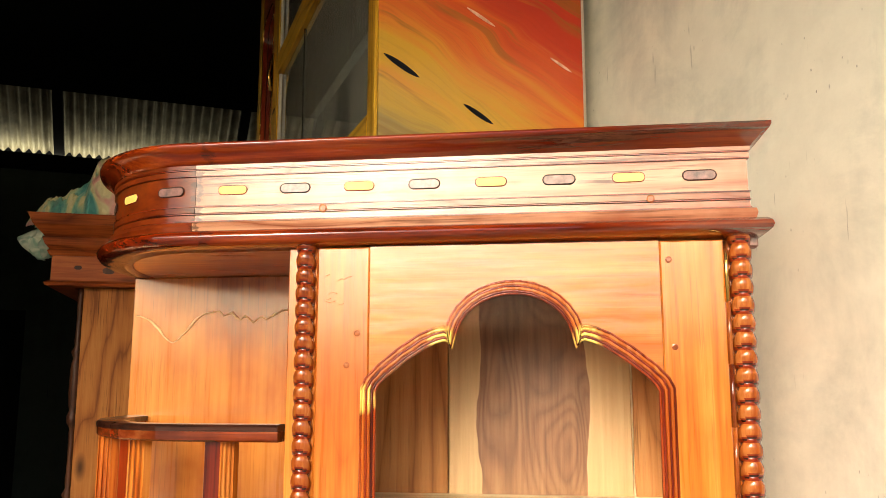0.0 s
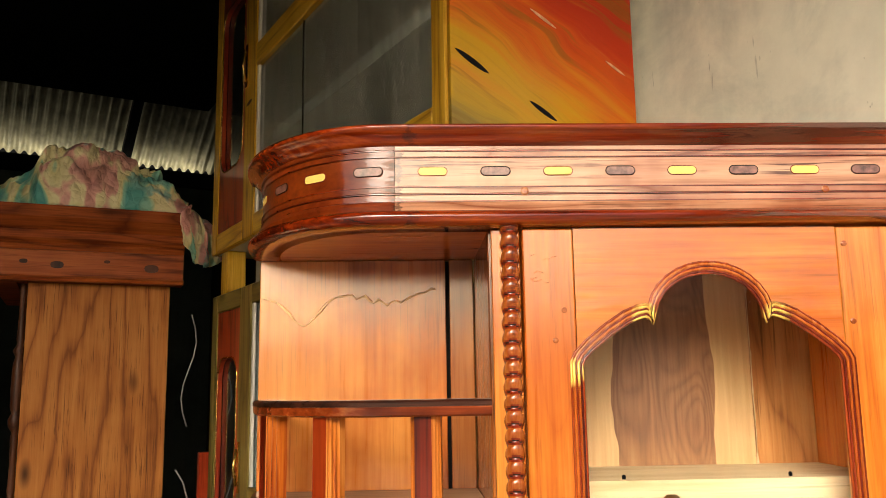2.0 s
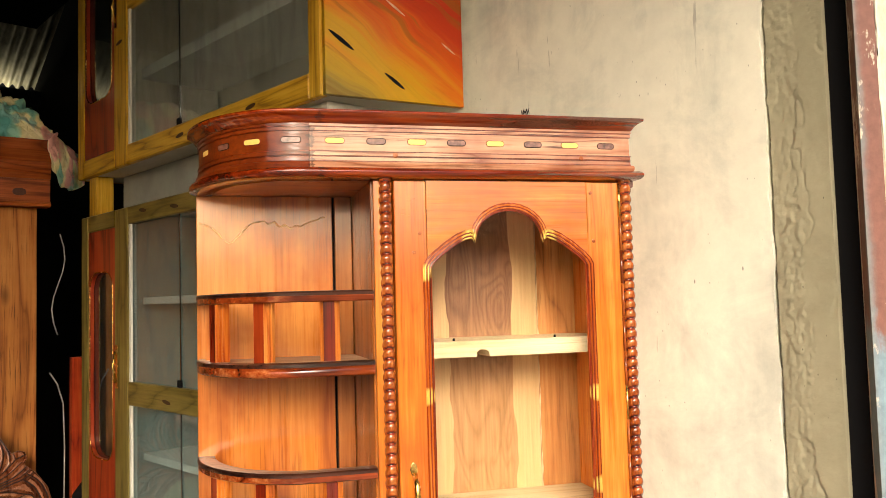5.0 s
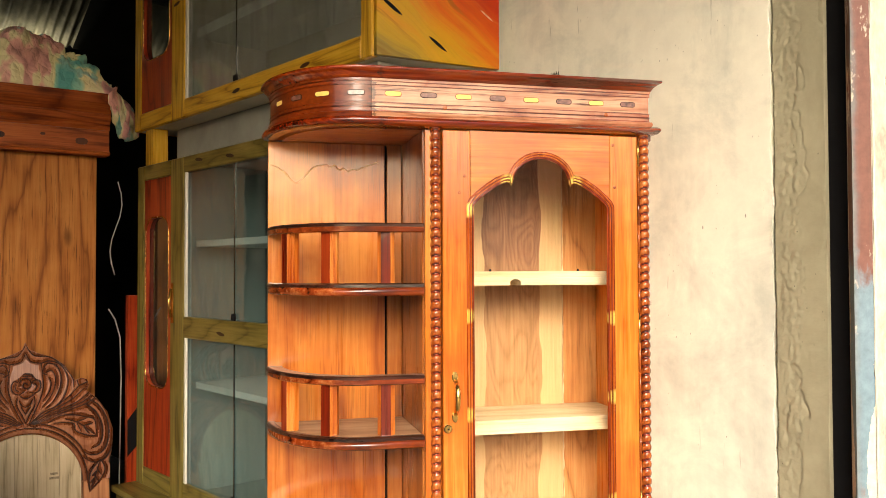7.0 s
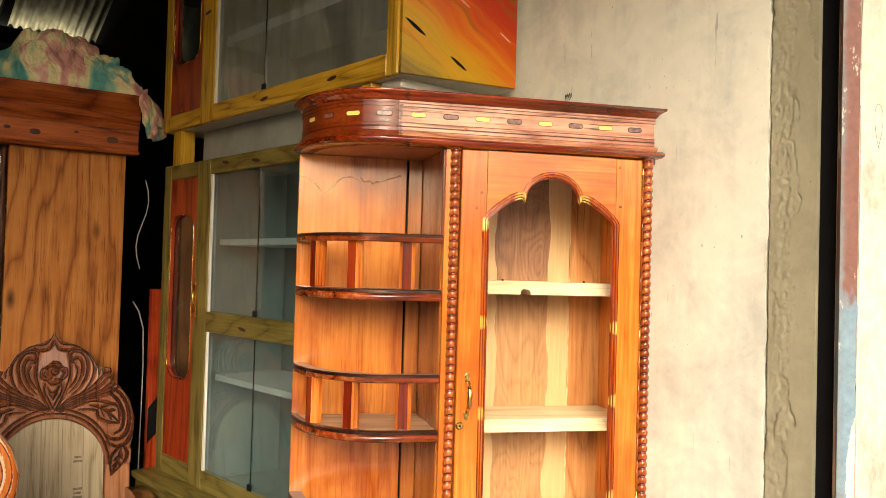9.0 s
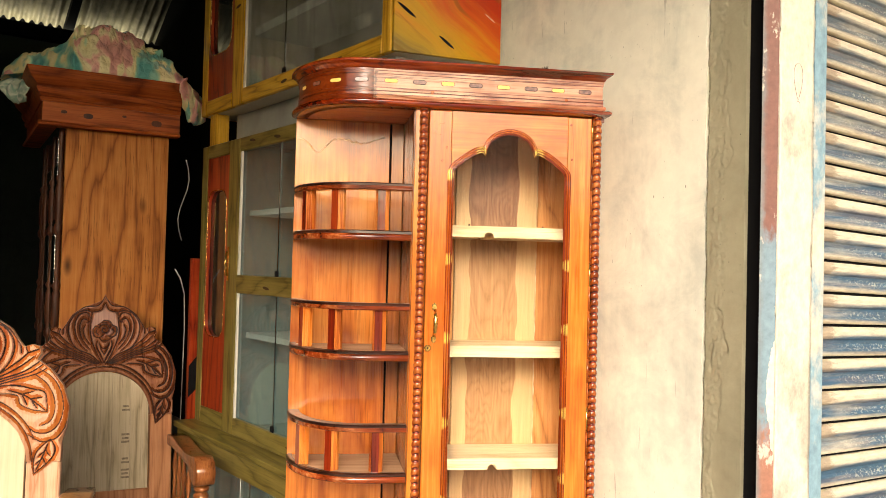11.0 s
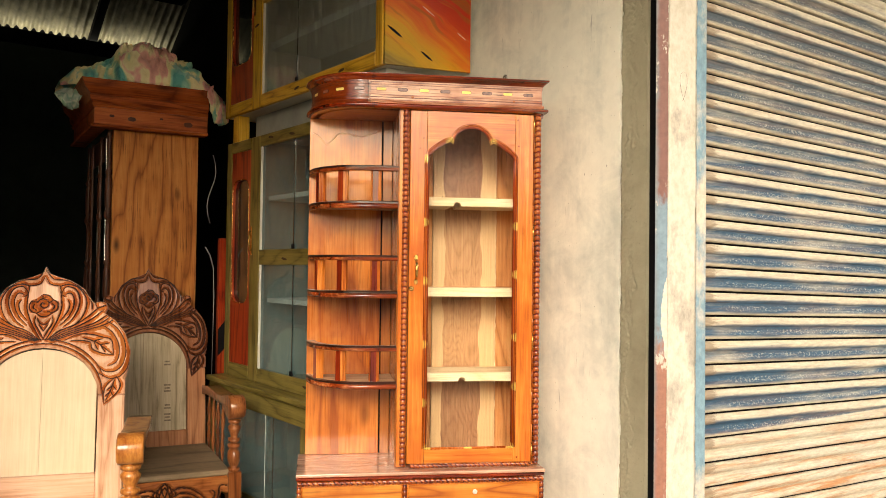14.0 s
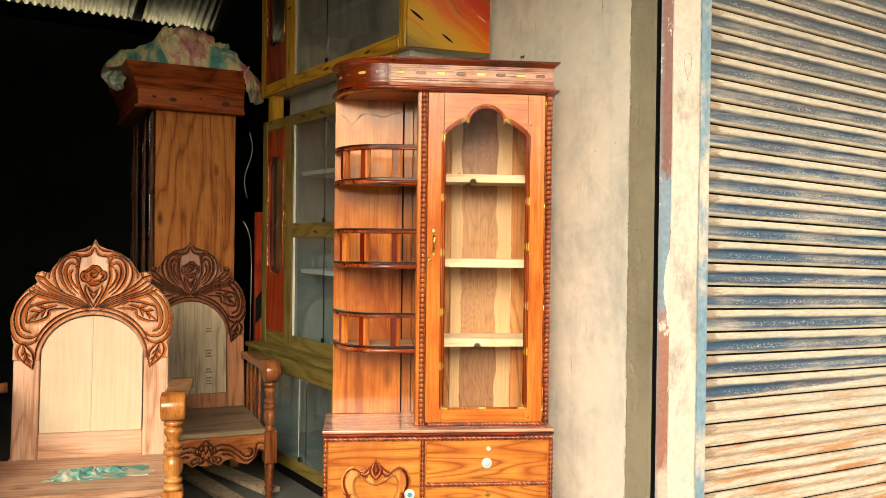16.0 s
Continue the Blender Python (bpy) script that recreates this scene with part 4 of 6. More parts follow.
# Flat plates with dark rims: each slot's recess is drawn in colour.
_gold_slot = finish("inlay", prism(stadium(0.0112, 0.0043), -0.0006, 0.0005, 'xz'), gilt)
_dark_slot = finish("inlay", prism(stadium(0.0112, 0.0043), -0.0006, 0.0005, 'xz'), dark_slot)
_ring = [(x, 0.0, z) for x, z in stadium(0.0112, 0.0048)]
_rim = finish("rim", tube(_ring + _ring[:1], 0.0008, 6), w_groove, True)
_rim_red = finish("rim", tube(_ring + _ring[:1], 0.0006, 6), w_red, True)
_slots = [(-0.082 + 0.0689 * i, -0.0033, 0, i % 2 == 0) for i in range(8)]
for ang, bright in ((262, False), (241, True), (222, False), (204, True)):
    c, s = math.cos(radians(ang)), math.sin(radians(ang))
    nx, ny = c / 0.171, s / DEPTH
    ln = math.hypot(nx, ny)
    _slots.append((-0.128 + 0.171 * c + 0.0033 * nx / ln, DEPTH + DEPTH * s + 0.0033 * ny / ln, math.degrees(math.atan2(nx, -ny)), bright))
for x, y, turn, bright in _slots:
    so = share("slot", _gold_slot if bright else _dark_slot, cab, pose(x, y, 1.7855, 0, 0, turn))
    share("rim", _rim_red if bright else _rim, so)
part("frieze_plug", lathe([(0.0045, 0.0), (0.0045, 0.0012), (0.003, 0.0016)], 12), w_bead, cab).matrix_basis = pose(0.018, -0.0042, 1.7625, 90, 0, 0)
part("frieze_plug", lathe([(0.0040, 0.0), (0.0040, 0.0012), (0.003, 0.0016)], 12), w_bead, cab).matrix_basis = pose(0.352, -0.0042, 1.7625, 90, 0, 0)

# carcass of the upper part
part("back_board", box(-0.307, -0.0605, DEPTH - 0.012, DEPTH, 0.578, 1.722, 0.001), w_back, cab, "varnished back board with pale streaks")
_put = []
for i in range(40):
    t = i / 39
    _put.append((-0.302 + 0.228 * t, DEPTH - 0.0122, 1.672 - 0.034 * math.exp(-((t - 0.24) / 0.12) ** 2) - 0.010 * math.sin(11 * t) * t + 0.006 * noise.noise((t * 23, 2, 1))))
part("putty_line", tube(_put, [0.0009 + 0.0032 * abs(noise.noise((i * 0.9, 0, 3))) for i in range(40)], 5), putty, cab, "crooked ridge of putty under the varnish", True)
part("back_strip", box(-0.0555, -0.0235, DEPTH - 0.012, DEPTH, 0.578, 1.722, 0.001), w_strip, cab, "back strip with its shade in the colour")
# Black board behind the seam supplies its shadow line.
part("seam_board", box(-0.09, -0.03, DEPTH + 0.0005, DEPTH + 0.008, 0.578, 1.722, 0.001), black_mat, cab)
part("divider", box(-0.0225, -0.004, 0.018, DEPTH, 0.578, 1.722, 0.0015), w_strip, cab, "divider with its shade in the colour")
part("side_panel", box(0.4275, 0.443, 0.014, DEPTH, 0.578, 1.722, 0.0015), w_door, cab)
part("inner_board", box(-0.0035, 0.1195, DEPTH - 0.013, DEPTH - 0.001, 0.578, 1.722, 0.001), w_inner, cab)
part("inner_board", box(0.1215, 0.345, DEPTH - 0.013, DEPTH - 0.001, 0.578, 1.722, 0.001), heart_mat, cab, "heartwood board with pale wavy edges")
part("inner_board", box(0.347, 0.427, DEPTH - 0.013, DEPTH - 0.001, 0.578, 1.722, 0.001), w_inner, cab)


_seam = [(0.346 + 0.0012 * noise.noise((i * 0.4, 3, 1)), DEPTH - 0.0133, 0.60 + 1.10 * i / 110) for i in range(111)]
part("seam_filler", tube(_seam, [0.0004 + 0.0026 * abs(noise.noise((i * 0.7, 5, 3))) for i in range(111)], 5), w_shelf, cab, "pale filler squeezed out of the seam", True)


def notched_shelf(z, th, notch_x):
    poly = [(0.0, z - th)]
    if notch_x:
        poly += [(notch_x - 0.012, z - th), (notch_x - 0.011, z - th + 0.008), (notch_x - 0.005, z - th + 0.0125), (notch_x + 0.005, z - th + 0.0125),
                 (notch_x + 0.011, z - th + 0.008), (notch_x + 0.012, z - th)]
    poly += [(0.4265, z - th), (0.4265, z), (0.0, z)]
    return prism(poly, 0.055, DEPTH - 0.0135, 'xz')


part("inner_shelf", notched_shelf(1.448, 0.028, 0.1785), w_shelf, cab, "pale unvarnished shelf board with a cut notch")
part("inner_shelf", notched_shelf(1.150, 0.028, 0), w_shelf, cab, "pale unvarnished shelf board")
part("inner_shelf", notched_shelf(0.872, 0.028, 0.20), w_shelf, cab, "pale unvarnished shelf board")
for _n in range(2):
    part("shelf_pin", lathe([(0.0022, 0), (0.0022, 0.004), (0.001, 0.005)], 8), black_mat, cab).matrix_basis = pose(0.13 + 0.19 * _n, 0.07, 1.448)

part("bracket", box(0.4435, 0.4535, 0.000, 0.012, 1.7125, 1.7275, 0.002), dark_slot, cab, "small grey metal bracket")
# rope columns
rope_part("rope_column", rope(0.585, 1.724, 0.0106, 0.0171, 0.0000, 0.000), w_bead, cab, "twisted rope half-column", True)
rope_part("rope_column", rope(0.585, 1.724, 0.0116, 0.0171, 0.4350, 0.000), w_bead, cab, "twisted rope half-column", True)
part("column_back", box(-0.0195, 0.0115, 0.004, 0.0178, 0.58, 1.7215, 0.001), w_door, cab)
part("column_back", box(0.4225, 0.4435, 0.004, 0.0135, 0.58, 1.7215, 0.001), w_door, cab)

# the door
door = part("door", box(0.0135, 0.0685, -0.004, 0.016, 0.5905, 1.7205, 0.0015), w_door, cab, "glazed door with an arched cusped opening")
part("door_stile", box(0.3585, 0.4205, -0.004, 0.016, 0.5905, 1.7205, 0.0015), w_door, door)
part("door_rail", box(0.069, 0.358, -0.004, 0.016, 0.5905, 0.6365, 0.0015), w_door_x, door)


def arch_line(grow=0.0):
    """The cusped arch from the left spring to the right one, drawn outward by grow."""
    def half(s):
        c = 0.2145
        sh = [(c + s * (-0.1465 - grow), 1.560)]
        for ox, oz, nx, nz in ((0, 0, -1, 0.2), (0.004, 0.008, -0.9, 0.45), (0.0147, 0.0190, -0.7, 0.7), (0.035, 0.035, -0.6, 0.8), (0.055, 0.048, -0.45, 0.9),
                               (0.068, 0.0535, -0.25, 1), (0.077, 0.0555, 0, 1), (0.081, 0.0535, -0.1, 1), (0.0825, 0.0465, -0.25, 0.95)):
            sh.append((c + s * (-0.1465 + ox + nx * grow), 1.576 + oz + nz * grow))
        return sh
    left = half(1)
    right = [(2 * 0.2145 - x, z) for x, z in left][::-1]
    mid = [(0.2145 + (0.0640 + grow * 0.75) * math.cos(radians(a)), 1.6225 + (0.0545 + grow * 0.9) * math.sin(radians(a))) for a in range(168, 11, -12)]
    return left + mid + right


_al = arch_line(0.0)
_poly = [(0.069, 1.7205), (0.069, 1.592)] + [p for p in _al if 0.0725 < p[0] < 0.3555 and p[1] > 1.59] + [(0.358, 1.592), (0.358, 1.7205)]
part("arched_rail", prism(_poly, -0.004, 0.016, 'xz'), w_door_x, door, "arched top rail with a cusped edge")


def moulding(grow, r, y):
    line = [(0.0695 - grow, 0.638)] + [(p[0], p[1]) for p in arch_line(grow)] + [(0.3595 + grow, 0.638)]
    return tube([(x, y, z) for x, z in line], r, 6)


GOLD = [(0.0635, z, 0.017) for z in (1.566, 1.362, 1.174, 0.970, 0.784)] + [(0.3650, z, 0.017) for z in (1.354, 1.197, 0.993, 0.834)]
GOLD += [(x, 0.640, 0.016) for x in (0.078, 0.2105, 0.350)] + [(0.1435, 1.6235, 0.018), (0.2855, 1.6235, 0.018)]


def gold_touched(name, dark, mid, light):
    """Orange-red varnish with dabs of gold paint that thin out along the bead."""
    m = wood(name, dark, mid, light, 'z', ring=2, streak=0.7, rough=0.26, coat=0.8, coat_rough=0.10, ripple=0.25)
    nt = m.node_tree
    bs = next(n for n in nt.nodes if n.type == 'BSDF_PRINCIPLED')
    tc = nt.nodes.new("ShaderNodeTexCoord")
    most = None
    for x, z, r in GOLD:
        ds = nt.nodes.new("ShaderNodeVectorMath")
        ds.operation = 'DISTANCE'
        nt.links.new(tc.outputs["Object"], ds.inputs[0])
        ds.inputs[1].default_value = (x, -0.005, z)
        k = math_n(nt, 'MULTIPLY_ADD', ds.outputs["Value"], -1.0 / r, 1.0)
        most = k if most is None else math_n(nt, 'MAXIMUM', most, k)
    ragged = math_n(nt, 'ADD', most, math_n(nt, 'MULTIPLY_ADD', noise_n(nt, coords(nt, (1, 1, 0.4)), 240.0, 3.0, 0.6), 0.5, -0.25))
    f = ramp(nt, ragged, [(0.05, (0, 0, 0)), (0.50, (1, 1, 1))])
    was = bs.inputs["Base Color"].links[0].from_socket
    nt.links.new(mix_c(nt, f, was, (0.95, 0.66, 0.14)), bs.inputs["Base Color"])
    nt.links.new(math_n(nt, 'MULTIPLY', f, 0.35), bs.inputs["Metallic"])
    return m


bead_red = gold_touched("gold_touched_red", (0.10, 0.010, 0.002), (0.26, 0.032, 0.004), (0.42, 0.075, 0.010))
bead_orange = gold_touched("gold_touched_orange", (0.30, 0.050, 0.005), (0.50, 0.115, 0.012), (0.68, 0.22, 0.04))
part("arch_moulding", moulding(0.0066, 0.0013, -0.0041), bead_red, door, "dark red arch bead", True)
part("arch_moulding", moulding(0.0038, 0.0019, -0.0046), bead_orange, door, "orange arch moulding with gold dabs", True)
part("arch_moulding", moulding(0.0012, 0.0012, -0.0040), w_burnred, door, "dark red arch bead", True)
part("arch_moulding", moulding(-0.0014, 0.0019, -0.0036), bead_orange, door, "orange arch moulding with gold dabs", True)
part("arch_moulding", moulding(-0.0042, 0.0014, -0.0022), w_burnred, door, "dark red arch bead", True)
part("arch_moulding", moulding(-0.0064, 0.0017, -0.0004), bead_red, door, "", True)
part("lower_bead", tube([(0.069, -0.004, 0.6385), (0.359, -0.004, 0.6385)], 0.0036, 6), bead_orange, door, "", True)
_g = part("glass_pane", box(0.0655, 0.362, 0.0052, 0.0082, 0.633, 1.69, 0), pane, door, "clear glass pane")
_g.visible_shadow = False
for x, z in ((0.3668, 1.7015), (0.3695, 1.6165), (0.0565, 1.632), (0.046, 1.60), (0.3725, 0.606)):
    part("wood_plug", lathe([(0.0032, 0), (0.0032, 0.0011), (0.002, 0.0015)], 10), w_bead, door).matrix_basis = pose(x, -0.0041, z, 90, 0, 0)
_rng = random.Random(5)
for i in range(6):
    x, z, d = _rng.uniform(0.020, 0.045), _rng.uniform(1.652, 1.698), _rng.uniform(-0.25, 0.5)
    pts = [(x + 0.0035 * k + _rng.uniform(-0.001, 0.001), z + 0.0035 * k * d + _rng.uniform(-0.0018, 0.0018)) for k in range(_rng.randint(3, 5))]
    part("crack", tube([(px, -0.0041, pz) for px, pz in pts], [0.0002] + [0.0004] * (len(pts) - 2) + [0.0002], 5), w_door, door, "crooked crack in the varnish", True)
# handle: two plates and a bowed grip; below it the lock
handle = part("handle", tube([(0.036, -0.010, 1.178), (0.0362, -0.024, 1.190), (0.0365, -0.028, 1.208), (0.0365, -0.026, 1.225), (0.0365, -0.012, 1.240)],
                             [0.0042, 0.0048, 0.0052, 0.0048, 0.0042], 10), brass, door, "brass bow handle", True)
for z in (1.171, 1.247):
    part("handle_plate", lathe([(0.0062, 0), (0.0062, 0.0025), (0.005, 0.0035)], 12), brass, handle).matrix_basis = pose(0.036, -0.004, z, 90, 0, 0) @ Matrix.Diagonal((1, 1.7, 1, 1))
part("lock", lathe([(0.0085, 0), (0.0085, 0.003), (0.006, 0.005), (0.0025, 0.005)], 16), brass, door, "round brass lock").matrix_basis = pose(0.022, -0.004, 1.149, 90, 0, 0)
part("keyhole", lathe([(0.0018, 0), (0.0018, 0.001)], 8), black_mat, door).matrix_basis = pose(0.022, -0.0088, 1.149, 90, 0, 0)
# the piano hinge by the right column
for i in range(19):
    part("hinge_knuckle", lathe([(0.0026, 0), (0.0026, 0.0585)], 8), w_bead if i % 6 else brass, door, "", True).matrix_basis = pose(0.4205, -0.006, 0.594 + 0.0592 * i)

# corner shelves with rail and fluted balusters
def shelf_plan(inset, extra=0.0):
    a, b = 0.182 + extra - inset, 0.220 + extra - inset
    return arc(-0.118, 0.222, a, b, 180, 270, 16) + [(-0.0235, 0.002 + inset - extra)]


def baluster():
    """A square post: burnt red flat front, three flutes on each slanting flank."""
    half = [(0.0092, -0.013)]
    ax, ay, bx, by = 0.0100, -0.0128, 0.0165, 0.002
    for k in range(3):
        for f, dip in ((0.06, 0), (0.14, 0.0022), (0.24, 0.0022), (0.31, 0)):
            t = k / 3 + f
            half.append((ax + (bx - ax) * t - dip, ay + (by - ay) * t))
    half += [(0.0165, 0.010)]
    poly = half + [(-x, y) for x, y in half[::-1]]
    bm = prism(poly, 0.0, 0.0962)
    for f in bm.faces:
        c = f.calc_center_median()
        f.material_index = 1 if abs(c.x) < 0.0005 and c.y < -0.012 else 0
    return bm


_bal = finish("baluster", baluster(), w_flute)
_bal.materials.append(w_burnred)
for z_shelf in (1.424, 1.137, 0.849):
    sh = part("corner_shelf", prism(shelf_plan(0.0) + [(-0.0235, 0.2225), (-0.30, 0.2225)], z_shelf - 0.012, z_shelf), w_dusty, cab, "rounded corner shelf board")
    part("shelf_edge", sweep([(-0.004, z_shelf - 0.021), (0.005, z_shelf - 0.021), (0.0078, z_shelf - 0.018), (0.0082, z_shelf - 0.0055), (-0.004, z_shelf - 0.0055)],
                            shelf_plan(0.0)), w_rail, sh, "red-stained shelf edging", True)
    part("edge_cap", sweep([(-0.007, z_shelf + 0.0003), (-0.007, z_shelf + 0.0025), (0.003, z_shelf + 0.003), (0.0085, z_shelf + 0.0005), (0.0088, z_shelf - 0.0052), (-0.004, z_shelf - 0.0052)],
                           shelf_plan(0.0)), w_burnt, sh, "burnt black top edge")
    zr = z_shelf + 0.099
    part("guard_rail", sweep([(-0.020, zr), (0.005, zr), (0.0078, zr + 0.002), (0.0080, zr + 0.0105), (-0.020, zr + 0.0105)], shelf_plan(0.0)),
         w_rail, sh, "red-stained curved guard rail")
    part("rail_cap", sweep([(-0.022, zr + 0.0107), (0.0088, zr + 0.0107), (0.0088, zr + 0.0150), (0.0060, zr + 0.0175), (-0.004, zr + 0.0182), (-0.022, zr + 0.0170)], shelf_plan(0.0)),
         w_burnt, sh, "burnt black top of the rail")
    for x, y, turn in ((-0.093, 0.018, -12), (-0.199, 0.042, -34), (-0.268, 0.113, -60)):
        share("baluster", _bal, sh, pose(x, y, z_shelf + 0.0028, 0, 0, turn))

# base cabinet
base = part("base_carcass", box(-0.327, 0.450, -0.048, DEPTH, 0.03, 0.552, 0.002), w_door, cab)
part("counter", prism([(-0.331, -0.055), (0.454, -0.055), (0.454, DEPTH), (-0.331, DEPTH)], 0.5670, 0.5775, bev=0.003), w_ledge, cab, "glossy varnished ledge board")
part("counter_moulding", box(-0.330, 0.453, -0.054, -0.046, 0.5562, 0.5668, 0.002), w_red, base)
part("plinth", box(-0.32, 0.443, -0.036, DEPTH - 0.01, 0.0, 0.0298, 0.001), w_red, base)
rope_part("rope_trim", rope(0.024, 0.414, 0.0072, 0.0150, 0, -0.010, 'x', 0.5850), w_bead, cab, "small rope trim", True)
rope_part("rope_trim", rope(-0.326, 0.449, 0.0082, 0.0166, 0, -0.050, 'x', 0.5470), w_bead, base, "small rope trim", True)
rope_part("rope_trim", rope(0.014, 0.434, 0.0080, 0.0166, 0, -0.050, 'x', 0.3905), w_bead, base, "small rope trim", True)
for x in (-0.321, 0.0045, 0.4435):
    rope_part("rope_trim", rope(0.05, 0.539, 0.0080, 0.0166, x, -0.050), w_bead, base, "small rope trim", True)
for z0, z1 in ((0.4005, 0.5365), (0.245, 0.381), (0.09, 0.235)):
    dr = part("drawer", box(0.0155, 0.432, -0.0535, -0.0485, z0, z1, 0.003), w_drawer, base, "grained varnished drawer front")
    kz = (z0 + z1) / 2
    kn = part("knob", lathe([(0.006, 0), (0.006, 0.008), (0.0125, 0.014), (0.014, 0.019), (0.011, 0.024), (0.0085, 0.0245)], 16), porcelain, dr, "round porcelain knob", True)
    kn.matrix_basis = pose(0.219, -0.0536, kz - 0.002, 90, 0, 0) @ Matrix.Diagonal((1.35, 1.35, 1, 1))
    part("knob_centre", lathe([(0.0082, 0), (0.006, 0.003), (0.002, 0.0042)], 12), blue_gem if z0 < 0.3 else porcelain, dr, "", True).matrix_basis = pose(0.219, -0.0782, kz - 0.002, 90, 0, 0)
    part("lock", lathe([(0.0078, 0), (0.0078, 0.002), (0.005, 0.004), (0.0015, 0.004)], 14), porcelain if z0 > 0.3 else brass, dr).matrix_basis = pose(0.227, -0.0536, kz + 0.043, 90, 0, 0)
bdoor = part("base_door", box(-0.3115, -0.0055, -0.0535, -0.0485, 0.05, 0.5375, 0.003), w_drawer, base, "varnished base door with a carved heart scroll")


kn = part("knob", lathe([(0.006, 0), (0.006, 0.008), (0.0125, 0.014), (0.014, 0.019), (0.011, 0.024), (0.0085, 0.0245)], 16), porcelain, bdoor, "round knob with a blue crystal", True)
kn.matrix_basis = pose(-0.040, -0.0536, 0.366, 90, 0, 0) @ Matrix.Diagonal((1.35, 1.35, 1, 1))
part("knob_centre", lathe([(0.0082, 0), (0.006, 0.003), (0.002, 0.0042)], 12), blue_gem, bdoor, "", True).matrix_basis = pose(-0.040, -0.0782, 0.366, 90, 0, 0)

# ---- tall glazed cabinets behind, standing against the side wall ----
def pane_box(name, bm, parent, label="glass pane", m=pane_hazy):
    ob = part(name, bm, m, parent, label)
    ob.visible_shadow = False
    return ob


def rounded_slot(v0, v1, z0, z1, r, up=True, n=5):
    """A tall opening, its corners cut round."""
    pts = []
    for cx, cz, a0 in ((v1 - r, z1 - r, 0), (v0 + r, z1 - r, 90), (v0 + r, z0 + r, 180), (v1 - r, z0 + r, 270)):
        pts += [(cx + r * math.cos(radians(a0 + 90 * i / n)), cz + r * math.sin(radians(a0 + 90 * i / n))) for i in range(n + 1)]
    return pts


def panel_with_hole(v0, v1, z0, z1, hole, u0, u1):
    """A flat panel in the v-z plane, from u0 to u1, with a hole through it."""
    bm = bmesh.new()
    outer = [(v1, z1), (v0, z1), (v0, z0), (v1, z0)]
    n = len(hole)
    q = n // 4
    vo = {(i, u): bm.verts.new((u, *outer[i])) for i in range(4) for u in (u0, u1)}
    vh = {(i, u): bm.verts.new((u, *hole[i])) for i in range(n) for u in (u0, u1)}
    for u in (u0, u1):
        for c in range(4):
            for i in range(c * q, c * q + q - 1):
                bm.faces.new((vo[c, u], vh[i, u], vh[i + 1, u]))
            i = c * q + q - 1
            bm.faces.new((vo[c, u], vh[i, u], vh[(i + 1) % n, u], vo[(c + 1) % 4, u]))
    for i in range(n):
        bm.faces.new((vh[i, u0], vh[(i + 1) % n, u0], vh[(i + 1) % n, u1], vh[i, u1]))
    for i in range(4):
        bm.faces.new((vo[i, u0], vo[(i + 1) % 4, u0], vo[(i + 1) % 4, u1], vo[i, u1]))
    return bm


